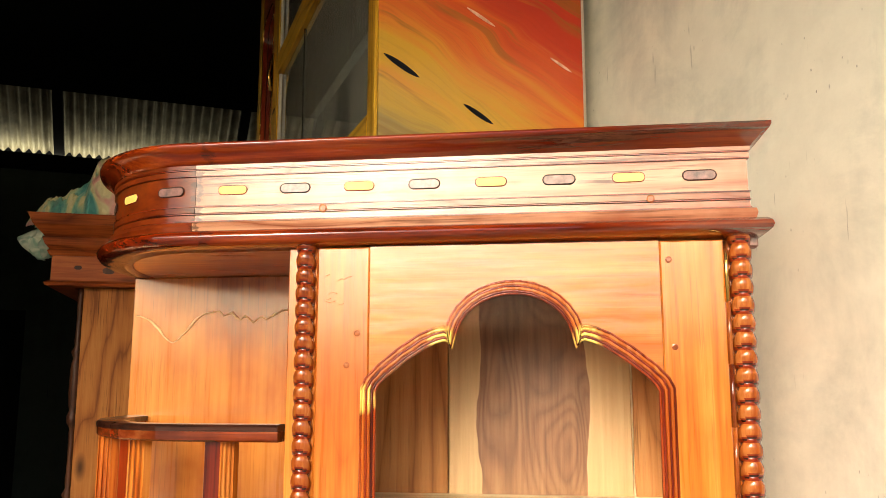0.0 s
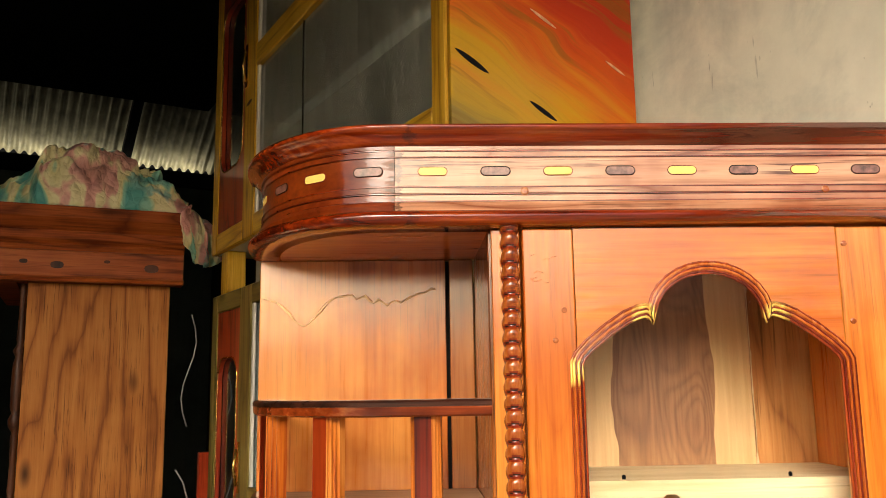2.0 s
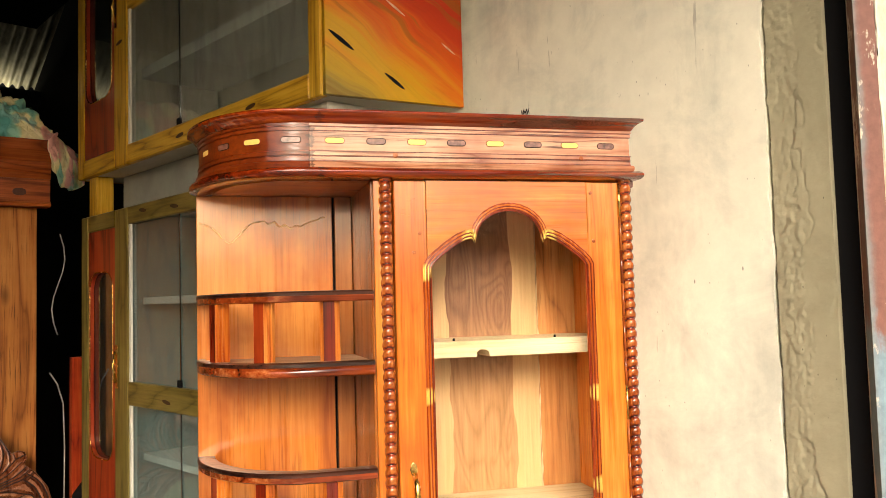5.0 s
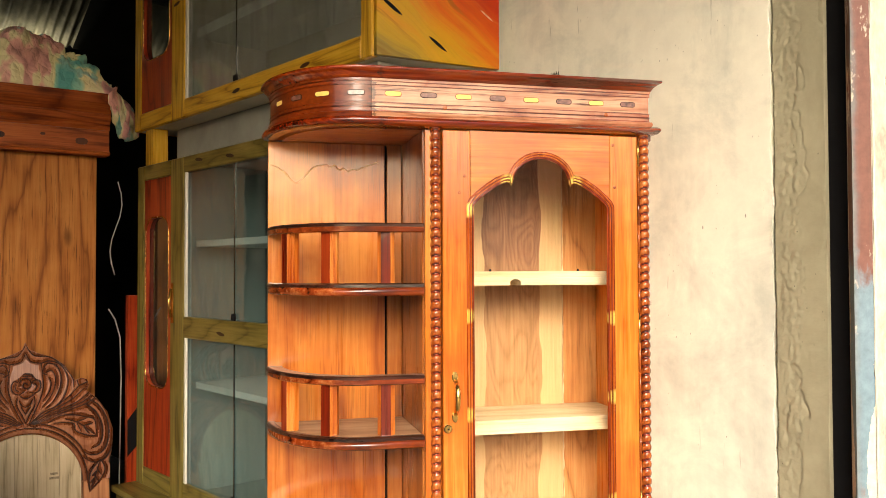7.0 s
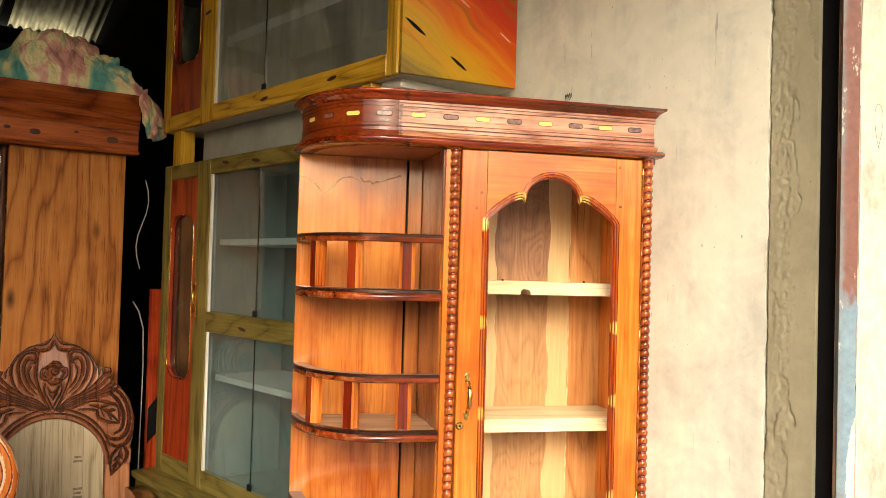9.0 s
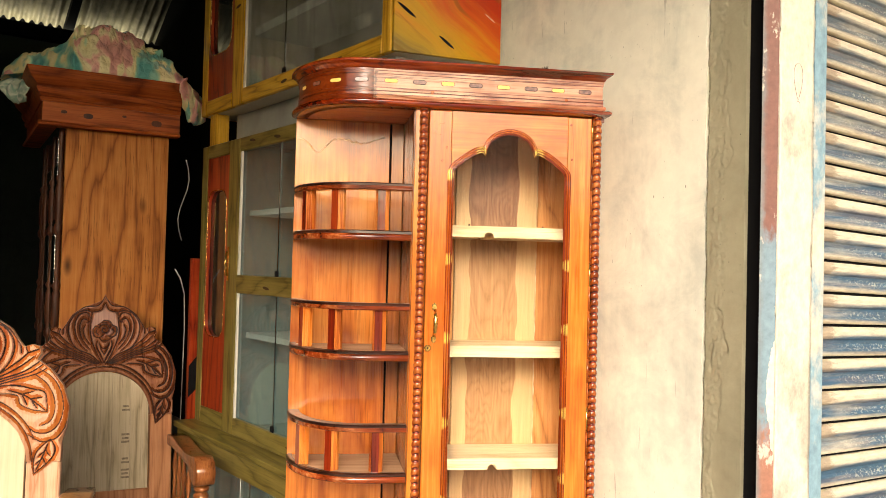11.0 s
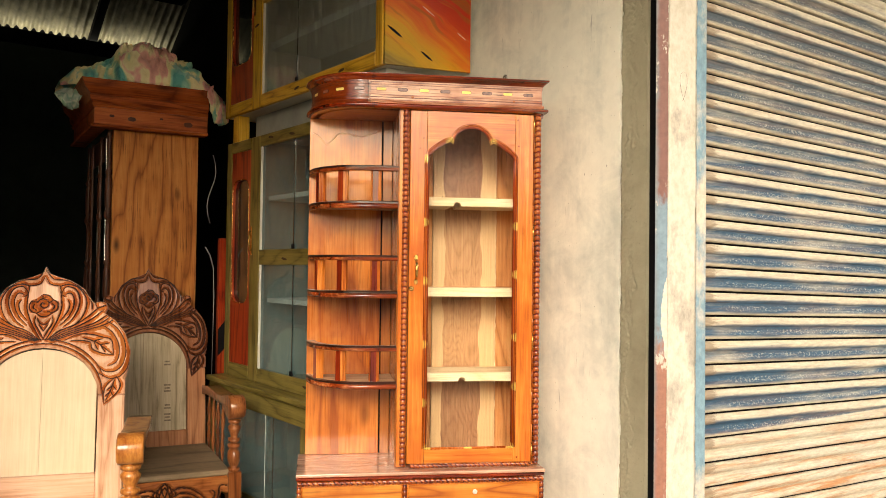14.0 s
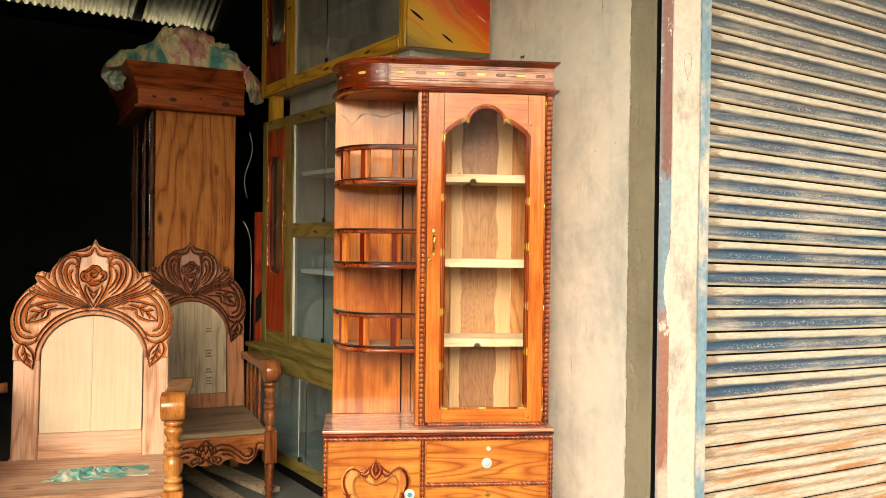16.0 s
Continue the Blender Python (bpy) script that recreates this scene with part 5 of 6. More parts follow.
def tall_unit(name, label, z0, z1, wood_z, wood_y, v0, v1, rails, narrow, side_mat, shelves, inside_grey=inside_grey):
    """A glazed cabinet with a wide two-pane front and a narrow door with a red panel."""
    ob = thing(name, FM, label, "cabinet")
    U0, U1, S = 0.20, 0.585, 1.590          # front, back, the stile between wide and narrow
    splay = 14.2 if side_mat is marble else 0.0     # the marbled side's angle is fitted to the camera's view
    back = v0 + 0.0165 - (U1 - U0) * math.tan(radians(splay))
    part("back_panel", box(U1 - 0.036 if splay else U1 - 0.012, U1 - 0.024 if splay else U1, back + 0.008, v1, z0, z1, 0.001), inside_grey, ob)
    side = part("side_panel", box(0, 0.357 if splay else U1 + 0.010 - U0, 0, 0.016, z0, z1, 0.001), side_mat, ob, "painted side panel")
    side.matrix_basis = pose(U0 + 0.001, v0, 0, 0, 0, -splay)
    part("side_panel", box(U0 + 0.022, U1 - 0.038, v1 - 0.016, v1, z0, z1, 0.001), wood_z, ob)
    floor_plan = [(U0 + 0.022, v0 + 0.012), (U1 - 0.0375, back + 0.014), (U1 - 0.0375, v1 - 0.0165), (U0 + 0.022, v1 - 0.0165)]
    part("top_panel", prism(floor_plan, z1 - 0.018, z1), inside_grey, ob)
    part("bottom_panel", prism(floor_plan, z0, z0 + 0.018), inside_grey, ob)
    for z in shelves:
        part("inner_shelf", box(U0 + 0.07, U1 - 0.038, v0 + 0.02, v1 - 0.30, z - (0.036 if z > 2 else 0.022), z, 0.001), white_board if z > 2 else shelf_grey, ob, "pale inner shelf")
    part("partition", box(U0 + 0.023, U1 - 0.038, 1.60, 1.615, z0 + 0.019, z1 - 0.019, 0.001), inside_grey, ob)
    # face: stiles full height, rails between
    part("stile", box(U0, U0 + 0.021, v0 + 0.0165, v0 + 0.066, z0, z1, 0.003), wood_z, ob)
    part("stile", box(U0, U0 + 0.021, S - 0.030, S + 0.075, z0, z1, 0.003), wood_z, ob)
    part("stile", box(U0, U0 + 0.021, v1 - 0.060, v1, z0, z1, 0.003), wood_z, ob)
    part("glazing_strip", box(U0 + 0.004, U0 + 0.0125, S - 0.045, S - 0.0305, rails[0][1], rails[-1][0], 0.002), white_board, ob, "pale glazing strip")
    for a, b in rails:
        part("rail", box(U0, U0 + 0.021, v0 + 0.0665, S - 0.0305, a, b, 0.003), wood_y, ob)
    part("rail", box(U0, U0 + 0.021, S + 0.0755, v1 - 0.0605, rails[0][0], rails[0][1], 0.003), wood_y, ob)
    part("rail", box(U0, U0 + 0.021, S + 0.0755, v1 - 0.0605, rails[-1][0], rails[-1][1], 0.003), wood_y, ob)
    a, b = S + 0.077, v1 - 0.062
    h0, h1 = narrow
    nd_ = part("narrow_door", panel_with_hole(a, b, rails[0][1] + 0.002, rails[-1][0] - 0.002, rounded_slot(a + 0.020, b - 0.016, h0, h1, 0.06), U0 + 0.003, U0 + 0.016),
               w_redp, ob, "red painted narrow door with a rounded glass slot")
    ring = rounded_slot(a + 0.019, b - 0.015, h0 - 0.001, h1 + 0.001, 0.06)
    beads = []
    for (va, za), (vb, zb) in zip(ring, ring[1:] + ring[:1]):
        k = max(1, int(math.hypot(vb - va, zb - za) / 0.0045))
        beads += [(U0 + 0.0015, va + (vb - va) * i / k, za + (zb - za) * i / k) for i in range(k)]
    part("gilt_bead_string", tube(beads, [0.0008 if i % 2 else 0.0026 for i in range(len(beads))], 6), brass, nd_, "string of small gilt beads", True)
    pane_box("glass_pane", box(U0 + 0.0175, U0 + 0.0205, a + 0.005, b - 0.005, h0 - 0.02, h1 + 0.02, 0), nd_, "opaque black pane standing for the dark compartment", pane_dark)
    part("latch", tube([(U0 - 0.008, S + 0.052, (h0 + h1) / 2 - 0.05), (U0 - 0.016, S + 0.05, (h0 + h1) / 2), (U0 - 0.008, S + 0.052, (h0 + h1) / 2 + 0.05)], 0.005, 8), brass, nd_, "brass latch", True)
    part("latch_plate", box(U0 - 0.004, U0 - 0.0002, S + 0.043, S + 0.061, (h0 + h1) / 2 - 0.07, (h0 + h1) / 2 + 0.07, 0.001), brass, nd_)
    for (a0, a1), (b0, b1) in zip(rails, rails[1:]):
        mid = (v0 + S) / 2 + 0.18
        pane_box("glass_pane", box(U0 + 0.014, U0 + 0.018, v0 + 0.06, S - 0.026, a1 - 0.004, b0 + 0.004, 0), ob, "glass pane", pane_teal if z0 < 1 else pane_hazy)
        part("pane_edge", box(U0 + 0.0105, U0 + 0.0135, mid - 0.002, mid + 0.002, a1 - 0.002, b0 + 0.002, 0), pane_dark, ob, "edge of the sliding pane")
        part("glass_clip", box(U0 + 0.005, U0 + 0.0125, mid - 0.012, mid + 0.012, a1, a1 + 0.022, 0.002), black_mat, ob)
    return ob


lower = tall_unit("glazed_cabinet", "tall glazed cabinet with an olive grained frame and red narrow door", 0.655, 1.850, w_olive, w_olive_y, 0.470, 1.965,
                  [(0.655, 0.722), (1.222, 1.295), (1.795, 1.850)], (1.03, 1.65), w_olive, (1.06, 1.56))
upper = tall_unit("glazed_top_cabinet", "glazed top cabinet with a yellow grained frame and marbled orange side", 1.990, 2.960, w_yellow, w_yellow_y, 0.452, 2.000,
                  [(1.990, 2.052), (2.495, 2.565), (2.900, 2.960)], (2.245, 2.80), marble, (2.32,), inside_brown)
# boards that carry the top cabinet
for a, b in ((0.60, 0.66), (1.86, 1.93)):
    sp = thing("spacer_block", FM, "yellow wooden block between two cabinets", "block", "spacer blocks")
    part("block", box(0.215, 0.275, a, b, 1.8505, 1.9895, 0.003), w_yellow, sp)
sp = thing("packing_board", FM, "grey board lying between two stacked cabinets", "board")
part("board", box(0.30, 0.56, 0.60, 1.84, 1.8505, 1.9895, 0.003), packing_grey, sp)
sp = thing("packing_strip", FM, "grey strip of board under the top cabinet", "board")
part("strip", box(0.24, 0.56, 0.50, 0.59, 1.965, 1.9895, 0.002), white_board, sp)
# knots and pale flecks painted on the marbled side
_side = next(c for c in upper.children if c.data and c.data.materials[0] is marble)
for x, z, ln, wide, m, lab in ((0.040, 2.118, 0.062, 0.0062, black_mat, "dark painted wood knot"), (0.172, 2.036, 0.052, 0.0052, black_mat, "dark painted wood knot"),
                               (0.178, 2.212, 0.050, 0.0034, w_chair, "pale painted fleck"), (0.318, 2.130, 0.038, 0.0028, w_chair, "pale painted fleck")):
    pts = [(x + ln * 0.5 * math.cos(radians(a)), z + wide * math.sin(radians(a)) * abs(math.sin(radians(a))) ** 0.5 - 0.66 * ln * 0.5 * math.cos(radians(a))) for a in range(0, 360, 20)]
    part("painted_knot" if m is black_mat else "painted_fleck", prism(pts, -0.0011, 0.0, 'xz'), m, _side, lab)


def lens_knot(parent, v, z, ln, u, tilt=0.0):
    """A lens-shaped dark knot in a rail that faces the room."""
    pts = [(v + ln * 0.5 * math.cos(radians(a)), z + 0.006 * math.sin(radians(a)) + tilt * ln * math.cos(radians(a))) for a in range(0, 360, 30)]
    part("knot", prism(pts, u - 0.0008, u + 0.001, 'yz'), w_groove, parent, "dark wood knot")


for v, z in ((0.62, 1.822), (0.93, 1.830), (1.22, 1.818), (1.44, 1.828), (0.80, 1.262), (1.28, 1.250), (1.05, 0.690)):
    lens_knot(lower, v, z, 0.055, 0.2, 0.06)
for v, z in ((0.78, 2.024), (1.18, 2.018), (1.62, 2.40)):
    lens_knot(upper, v, z, 0.050, 0.2, -0.05)

# the wider base under the olive cabinet
basec = thing("cabinet_base", FM, "low olive base cabinet with glazed teal doors", "cabinet")
part("top", box(0.110, 0.585, 0.47, 1.975, 0.630, 0.6548, 0.003), w_olive_y, basec)
teal_inside = plain("teal_panel", (0.15, 0.225, 0.225), 0.5, vary=0.15, scale=5)
part("back_panel", box(0.568, 0.580, 0.49, 1.955, 0.085, 0.6295, 0.001), teal_inside, basec, "teal painted back panel")
part("bottom_panel", box(0.150, 0.5675, 0.49, 1.955, 0.085, 0.120, 0.001), inside_grey, basec)
for v in (0.475, 0.915, 1.955):
    part("partition", box(0.150, 0.5675, v, v + 0.015, 0.1205, 0.6295, 0.001), teal_inside, basec)
for a, b in ((0.542, 0.6295), (0.085, 0.145)):
    part("rail", box(0.128, 0.1495, 0.47, 1.975, a, b, 0.003), w_olive_y, basec)
for v in (0.47, 0.905, 1.915):
    part("stile", box(0.1285, 0.1493, v, v + 0.05, 0.1455, 0.5415, 0.003), w_olive, basec)
for a, b, u in ((0.5205, 0.9045, 0.140), (0.9555, 1.305, 0.136), (1.240, 1.9145, 0.142)):
    pane_box("glass_pane", box(u, u + 0.004, a, b, 0.1455, 0.5415, 0), basec, "teal tinted glass pane", pane_teal)
# Pale strip paints a reflection line on the glass.
part("pane_edge", box(0.1345, 0.1405, 1.3055, 1.311, 0.146, 0.541, 0.001), shelf_grey, basec, "pale strip drawn for a line of reflection on the pane")
part("pane_edge", box(0.1412, 0.1468, 1.235, 1.2395, 0.146, 0.541, 0.001), pane_dark, basec, "dark edge of the sliding pane")
part("glass_clip", box(0.128, 0.1345, 1.278, 1.302, 0.1455, 0.167, 0.002), black_mat, basec)
# Black board fills the shadow gap under the base.
part("foot_board", box(0.19, 0.57, 0.50, 1.95, 0.0, 0.0848, 0), black_mat, basec)

# ---- the wardrobe ----
ward = thing("wardrobe", FM @ pose(0.096, 2.110, 0, 0, 0, -6.5), "raw teak wardrobe with plain side, turned columns and stepped cornice", "wardrobe")
W, D2 = 0.425, 0.80      # the side that shows; the front runs back into the shop
part("side_board", box(-W + 0.0006, -0.0006, 0.0, 0.018, 0.06, 1.897, 0.0015), w_teak, ward)
part("body", box(-W + 0.002, -0.001, 0.0185, D2, 0.06, 1.897, 0.001), w_teak, ward)
part("plinth", box(-W - 0.03, 0.01, -0.02, D2, 0.0, 0.0598, 0.003), w_teak_x, ward)
_wp = [(0.0, D2), (-W - 0.055, D2), (-W - 0.055, 0.0), (0.035, 0.0), (0.0, D2)]
part("cornice_step", sweep([(-0.02, 1.8975), (0.055, 1.8975), (0.060, 1.906), (0.050, 1.914), (-0.02, 1.914)], _wp[1:4]), w_teak_x, ward)
part("cornice_frieze", sweep([(-0.02, 1.9145), (0.042, 1.9145), (0.042, 1.995), (-0.02, 1.995)], _wp[1:4]), w_teak_x, ward, "reddish knotty frieze board")
part("cornice_crown", sweep([(-0.02, 1.9955), (0.048, 1.9955), (0.056, 2.010), (0.050, 2.018), (0.062, 2.03), (0.070, 2.052), (0.064, 2.058), (0.096, 2.092), (0.110, 2.126), (-0.02, 2.126)], _wp[1:4]), w_teak_x, ward, "stepped red-brown crown")
part("roof_board", box(-W - 0.05, 0.0, 0.0, D2, 2.10, 2.125, 0), w_teak, ward)
for _x, _z, _r in ((-0.345, 1.950, 0.013), (-0.44, 1.958, 0.008), (-0.065, 1.948, 0.015), (-0.20, 1.965, 0.006)):
    _kp = [(_x + _r * 1.5 * math.cos(radians(a)), _z + _r * math.sin(radians(a)) * (1 + 0.15 * math.cos(2 * radians(a)))) for a in range(0, 360, 30)]
    part("knot", prism(_kp, -0.0428, -0.040, 'xz'), w_ward, ward, "dark wood knot")
# Columns and doors use the wood darkened for shade.
# turned half columns at the front corners and a mirror door between
_colp = []
for i in range(96):
    z = 0.08 + 1.815 * i / 95
    s = (i % 24) / 24
    r = 0.0145 + 0.005 * math.sin(2 * math.pi * s) + (0.006 if i % 24 in (0, 1, 12) else 0) - (0.004 if i % 24 in (2, 11, 13, 23) else 0)
    _colp.append((max(0.006, r), z))
for y in (0.035, 0.30, 0.62, 0.77):
    part("turned_column", lathe(_colp, 12, -W - 0.012, y), w_ward, ward, "turned half-column", True)
for y0, y1 in ((0.06, 0.275), (0.33, 0.59)):
    dd = part("door", box(-W - 0.014, -W, y0, y1, 0.10, 1.88, 0.003), w_ward, ward, "wooden wardrobe door with its shade in the colour")
    part("mirror", box(-W - 0.019, -W - 0.0142, y0 + 0.05, y1 - 0.05, 0.30, 1.75, 0.002), mirror_m, dd, "mirror in the door")
    if y0 < 0.1:
        part("bevel_strip", rope(0.30, 1.86, 0.004, 0.02, -W - 0.018, y0 + 0.022), chrome, dd, "", True)


def floral_mat():
    m, nt, bs = mat_base("floral_sheet")
    v = coords(nt, (1.7, 1, 0.8), False, (0.2, 0.35, 0.0))
    a = noise_n(nt, v, 5.2, 2.0, 0.5, 0.4)
    b = noise_n(nt, coords(nt, (1, 1.2, 1), False, (0.4, 0.2, 0.9)), 7.0, 3.0, 0.6, 0.2)
    c1 = ramp(nt, a, [(0.36, (0.10, 0.38, 0.36)), (0.42, (0.32, 0.62, 0.46)), (0.455, (0.80, 0.74, 0.38)), (0.52, (0.88, 0.80, 0.50)), (0.55, (0.84, 0.46, 0.38)), (0.64, (0.64, 0.29, 0.27))])
    f = ramp(nt, b, [(0.57, (0, 0, 0)), (0.62, (1, 1, 1))])
    col = mix_c(nt, math_n(nt, 'MULTIPLY', f, 0.85), c1, (0.22, 0.50, 0.46))
    nt.links.new(col, bs.inputs["Base Color"])
    bs.inputs["Roughness"].default_value = 0.42
    vo = nd(nt, "ShaderNodeTexVoronoi", Scale=1.0)
    vo.feature = 'DISTANCE_TO_EDGE'
    nt.links.new(coords(nt, (15, 15, 11), False, (0.3, 0.5, 0.2)), vo.inputs["Vector"])
    vf = nd(nt, "ShaderNodeTexVoronoi", Scale=1.0)
    vf.feature = 'DISTANCE_TO_EDGE'
    nt.links.new(coords(nt, (38, 38, 30), False, (0.9, 0.1, 0.6)), vf.inputs["Vector"])
    bump(nt, bs, math_n(nt, 'ADD', vo.outputs["Distance"], math_n(nt, 'MULTIPLY', vf.outputs["Distance"], 0.5)), 0.55, 0.030)
    return m


def cloth_patch(name, c1, c2):
    m, nt, bs = mat_base(name)
    a = noise_n(nt, coords(nt, (1, 1, 1), False), 16.0, 2.0, 0.5, 1.0)
    nt.links.new(ramp(nt, a, [(0.44, c1), (0.50, tuple(0.5 * (p + q) for p, q in zip(c1, c2))), (0.56, c2)]), bs.inputs["Base Color"])
    bs.inputs["Roughness"].default_value = 0.8
    return m


floral = floral_mat()


def heap(w, d, h, nx, ny, seed, crease=0.03, rise=None):
    """A crumpled sheet lying in a heap: thick, closed below."""
    bm = bmesh.new()
    rows = []
    for i in range(nx + 1):
        row = []
        for j in range(ny + 1):
            x, y = i / nx, j / ny
            hump = (math.sin(math.pi * x) * math.sin(math.pi * y)) ** 0.55
            if rise:
                hump *= rise(x, y)
            fold = noise.turbulence((x * 5 * w + seed, y * 5 * d, seed), 3, False) - 0.5
            rid = abs(noise.noise((x * 9 + seed, y * 7, 1.3))) + 0.6 * abs(noise.noise((x * 21, y * 18 + seed, 4.3)))
            z = h * hump + (crease * 1.6 * fold - crease * 1.4 * rid) * min(1, hump * 2.5)
            ex = 0.04 * noise.noise((x * 4, y * 4, seed)) * (1 if 0 < i < nx else 2.0)
            row.append(bm.verts.new(((x - 0.5) * w + ex, (y - 0.5) * d + 0.04 * noise.noise((y * 6, x * 6, seed + 3)), max(0.002, z))))
        rows.append(row)
    for a, b in zip(rows, rows[1:]):
        for j in range(ny):
            bm.faces.new((a[j], b[j], b[j + 1], a[j + 1]))
    bot = [[bm.verts.new((v.co.x, v.co.y, 0.0)) for v in (r[0], r[-1])] for r in rows]
    for i in range(nx):
        bm.faces.new((rows[i][0], bot[i][0], bot[i + 1][0], rows[i + 1][0]))
        bm.faces.new((rows[i][-1], rows[i + 1][-1], bot[i + 1][1], bot[i][1]))
    return bm


def sheet_bundle():
    """A crumpled sheet: heaped on the wardrobe, drawn tight down one side and over the end of the cornice."""
    prof = [(-0.66, 0.03), (-0.60, 0.085), (-0.52, 0.10), (-0.44, 0.13), (-0.395, 0.205), (-0.30, 0.222), (-0.195, 0.228), (-0.08, 0.160), (0.045, 0.065),
            (0.098, 0.015), (0.112, -0.08), (0.118, -0.160)]
    bm = bmesh.new()
    ns, ny = 210, 110
    rows = []
    for i in range(ns + 1):
        t = i / ns * (len(prof) - 1)
        k = min(int(t), len(prof) - 2)
        f = t - k
        px = prof[k][0] * (1 - f) + prof[k + 1][0] * f
        pz = prof[k][1] * (1 - f) + prof[k + 1][1] * f
        hang = max(0.0, min(1.0, (t - 8) / 1.2))
        y0 = -0.100 + 0.28 * max(0.0, 1 - t / 3.6) + 0.03 * noise.noise((t * 0.9, 3, 1)) - 0.035 * hang
        y1 = 0.42 - 0.32 * hang
        row = []
        for j in range(ny + 1):
            y = j / ny
            face = min(1.0, (y / 0.20) ** 0.6) * min(1.0, (1 - y) / 0.25 + 0.05)
            z = pz * (face * (1 - hang) + hang * (1 - 0.35 * (2 * y - 1) ** 2))
            a = noise.noise((px * 7 + 2 * y, y * 5 + pz * 6, 2.2))
            b = 1 - 2 * abs(noise.noise((px * 11 - 3 * y, y * 8 + pz * 9, 7.7)))
            f1, f2 = noise.voronoi((px * 10 + 0.6 * a, y * 5 + 0.5 * b, pz * 8))[0][:2]
            g1, g2 = noise.voronoi((px * 24 + 0.8 * b, y * 12, pz * 19 + 3))[0][:2]
            c1 = abs(noise.noise((px * 17 + 1.5 * a, y * 8 - 2 * pz, pz * 12)))
            c2 = abs(noise.noise((px * 34 - a, y * 17 + b, pz * 24 + 5)))
            amp = 0.008 * a + 0.006 * b + 0.030 * (min(0.5, f2 - f1) - 0.22) + 0.010 * (min(0.5, g2 - g1) - 0.2) + 0.024 * (c1 - 0.2) + 0.010 * (c2 - 0.2)
            live = (0.35 + 0.65 * min(1.0, abs(pz) * 9)) * min(1.0, y * 9 + hang)
            zz = z + amp * live * (1 - 0.7 * hang)
            row.append(bm.verts.new((px + hang * (0.15 * y - 0.090) + 0.012 * hang * math.sin(19 * y + 9 * pz) + amp * 0.5 * live, y0 + (y1 - y0) * y - amp * 1.2 * live, zz if hang > 0.3 else max(0.001, zz))))
        rows.append(row)
    for a, b in zip(rows, rows[1:]):
        for j in range(ny):
            bm.faces.new((a[j], b[j], b[j + 1], a[j + 1]))
    return bm


bundle = new("floral_sheet", finish("floral_sheet", sheet_bundle(), floral, True))
bundle.matrix_basis = ward.matrix_basis @ pose(0, 0, 2.1265)
_thick = bundle.modifiers.new("thickness", 'SOLIDIFY')
_thick.thickness = 0.003
tagged(bundle, "crumpled floral plastic sheet bundle lying on the wardrobe", "cloth")


def hanging_corner():
    """A limp gathered corner of the sheet that hangs over the cornice."""
    bm = bmesh.new()
    nx, nz = 20, 16
    rows = []
    for i in range(nx + 1):
        row = []
        for j in range(nz + 1):
            x, t = i / nx - 0.5, j / nz
            w = 0.10 + 0.06 * math.sin(math.pi * min(1, t * 1.1)) ** 2
            am = 0.016 * math.sin(x * 19 + 2 * t) + 0.010 * noise.noise((x * 7, t * 6, 2))
            row.append(bm.verts.new((x * w, -0.05 * math.sin(math.pi * t) + am, -0.13 * t * (1 - 0.9 * x * x) + 0.012 * noise.noise((x * 8, t * 3, 6)))))
        rows.append(row)
    for a, b in zip(rows, rows[1:]):
        for j in range(nz):
            bm.faces.new((a[j], b[j], b[j + 1], a[j + 1]))
    return bm


_hc = part("hanging_corner", hanging_corner(), cloth_patch("mint_cloth", (0.34, 0.52, 0.42), (0.66, 0.74, 0.62)), bundle, "pale mint corner of the sheet hanging down", True)
_hc.matrix_basis = pose(-0.600, 0.20, -0.005, 0, 0, -25) @ Matrix.Scale(0.85, 4)
_hc.modifiers.new("thickness", 'SOLIDIFY').thickness = 0.003

# ---- behind the wardrobe: a painted board, dark boards, a white cable ----
pb = thing("painted_board", FM, "red marbled board with black streaks leaning by the wall", "board")
part("board", box(0.186, 0.285, 2.02, 2.045, 0.0, 1.36, 0.002), w_redp, pb)
for z0, z1 in ((0.74, 0.98), (0.30, 0.50)):
    part("black_streak", prism([(0.1865, z0), (0.2845, z0 + 0.10), (0.2845, z1 + 0.02), (0.1865, z1 - 0.10)], 2.0185, 2.0195, 'xz'), black_mat, pb)
cb = thing("cable", FM, "thin white cable hanging on the dark wall", "cable")
part("wire", tube([(0.155 + 0.02 * math.sin(i * 0.8), 2.05 + 0.004 * i, 1.80 - 0.045 * i) for i in range(9)], 0.0022, 6), cable_m, cb, "", True)
part("wire", tube([(0.115, 2.03, 1.31), (0.140, 2.03, 1.27), (0.160, 2.03, 1.20), (0.165, 2.03, 1.05), (0.163, 2.03, 0.85), (0.160, 2.03, 0.60)], 0.0024, 6), cable_m, cb, "", True)

# ---- carved armchairs ----
HALF = [(0.0, 1.205), (0.012, 1.180), (0.045, 1.165), (0.095, 1.150), (0.140, 1.120), (0.165, 1.080), (0.180, 1.060), (0.205, 1.068), (0.225, 1.062), (0.232, 1.040),
        (0.222, 1.020), (0.262, 0.990), (0.300, 0.940), (0.322, 0.870), (0.316, 0.800), (0.305, 0.760)]


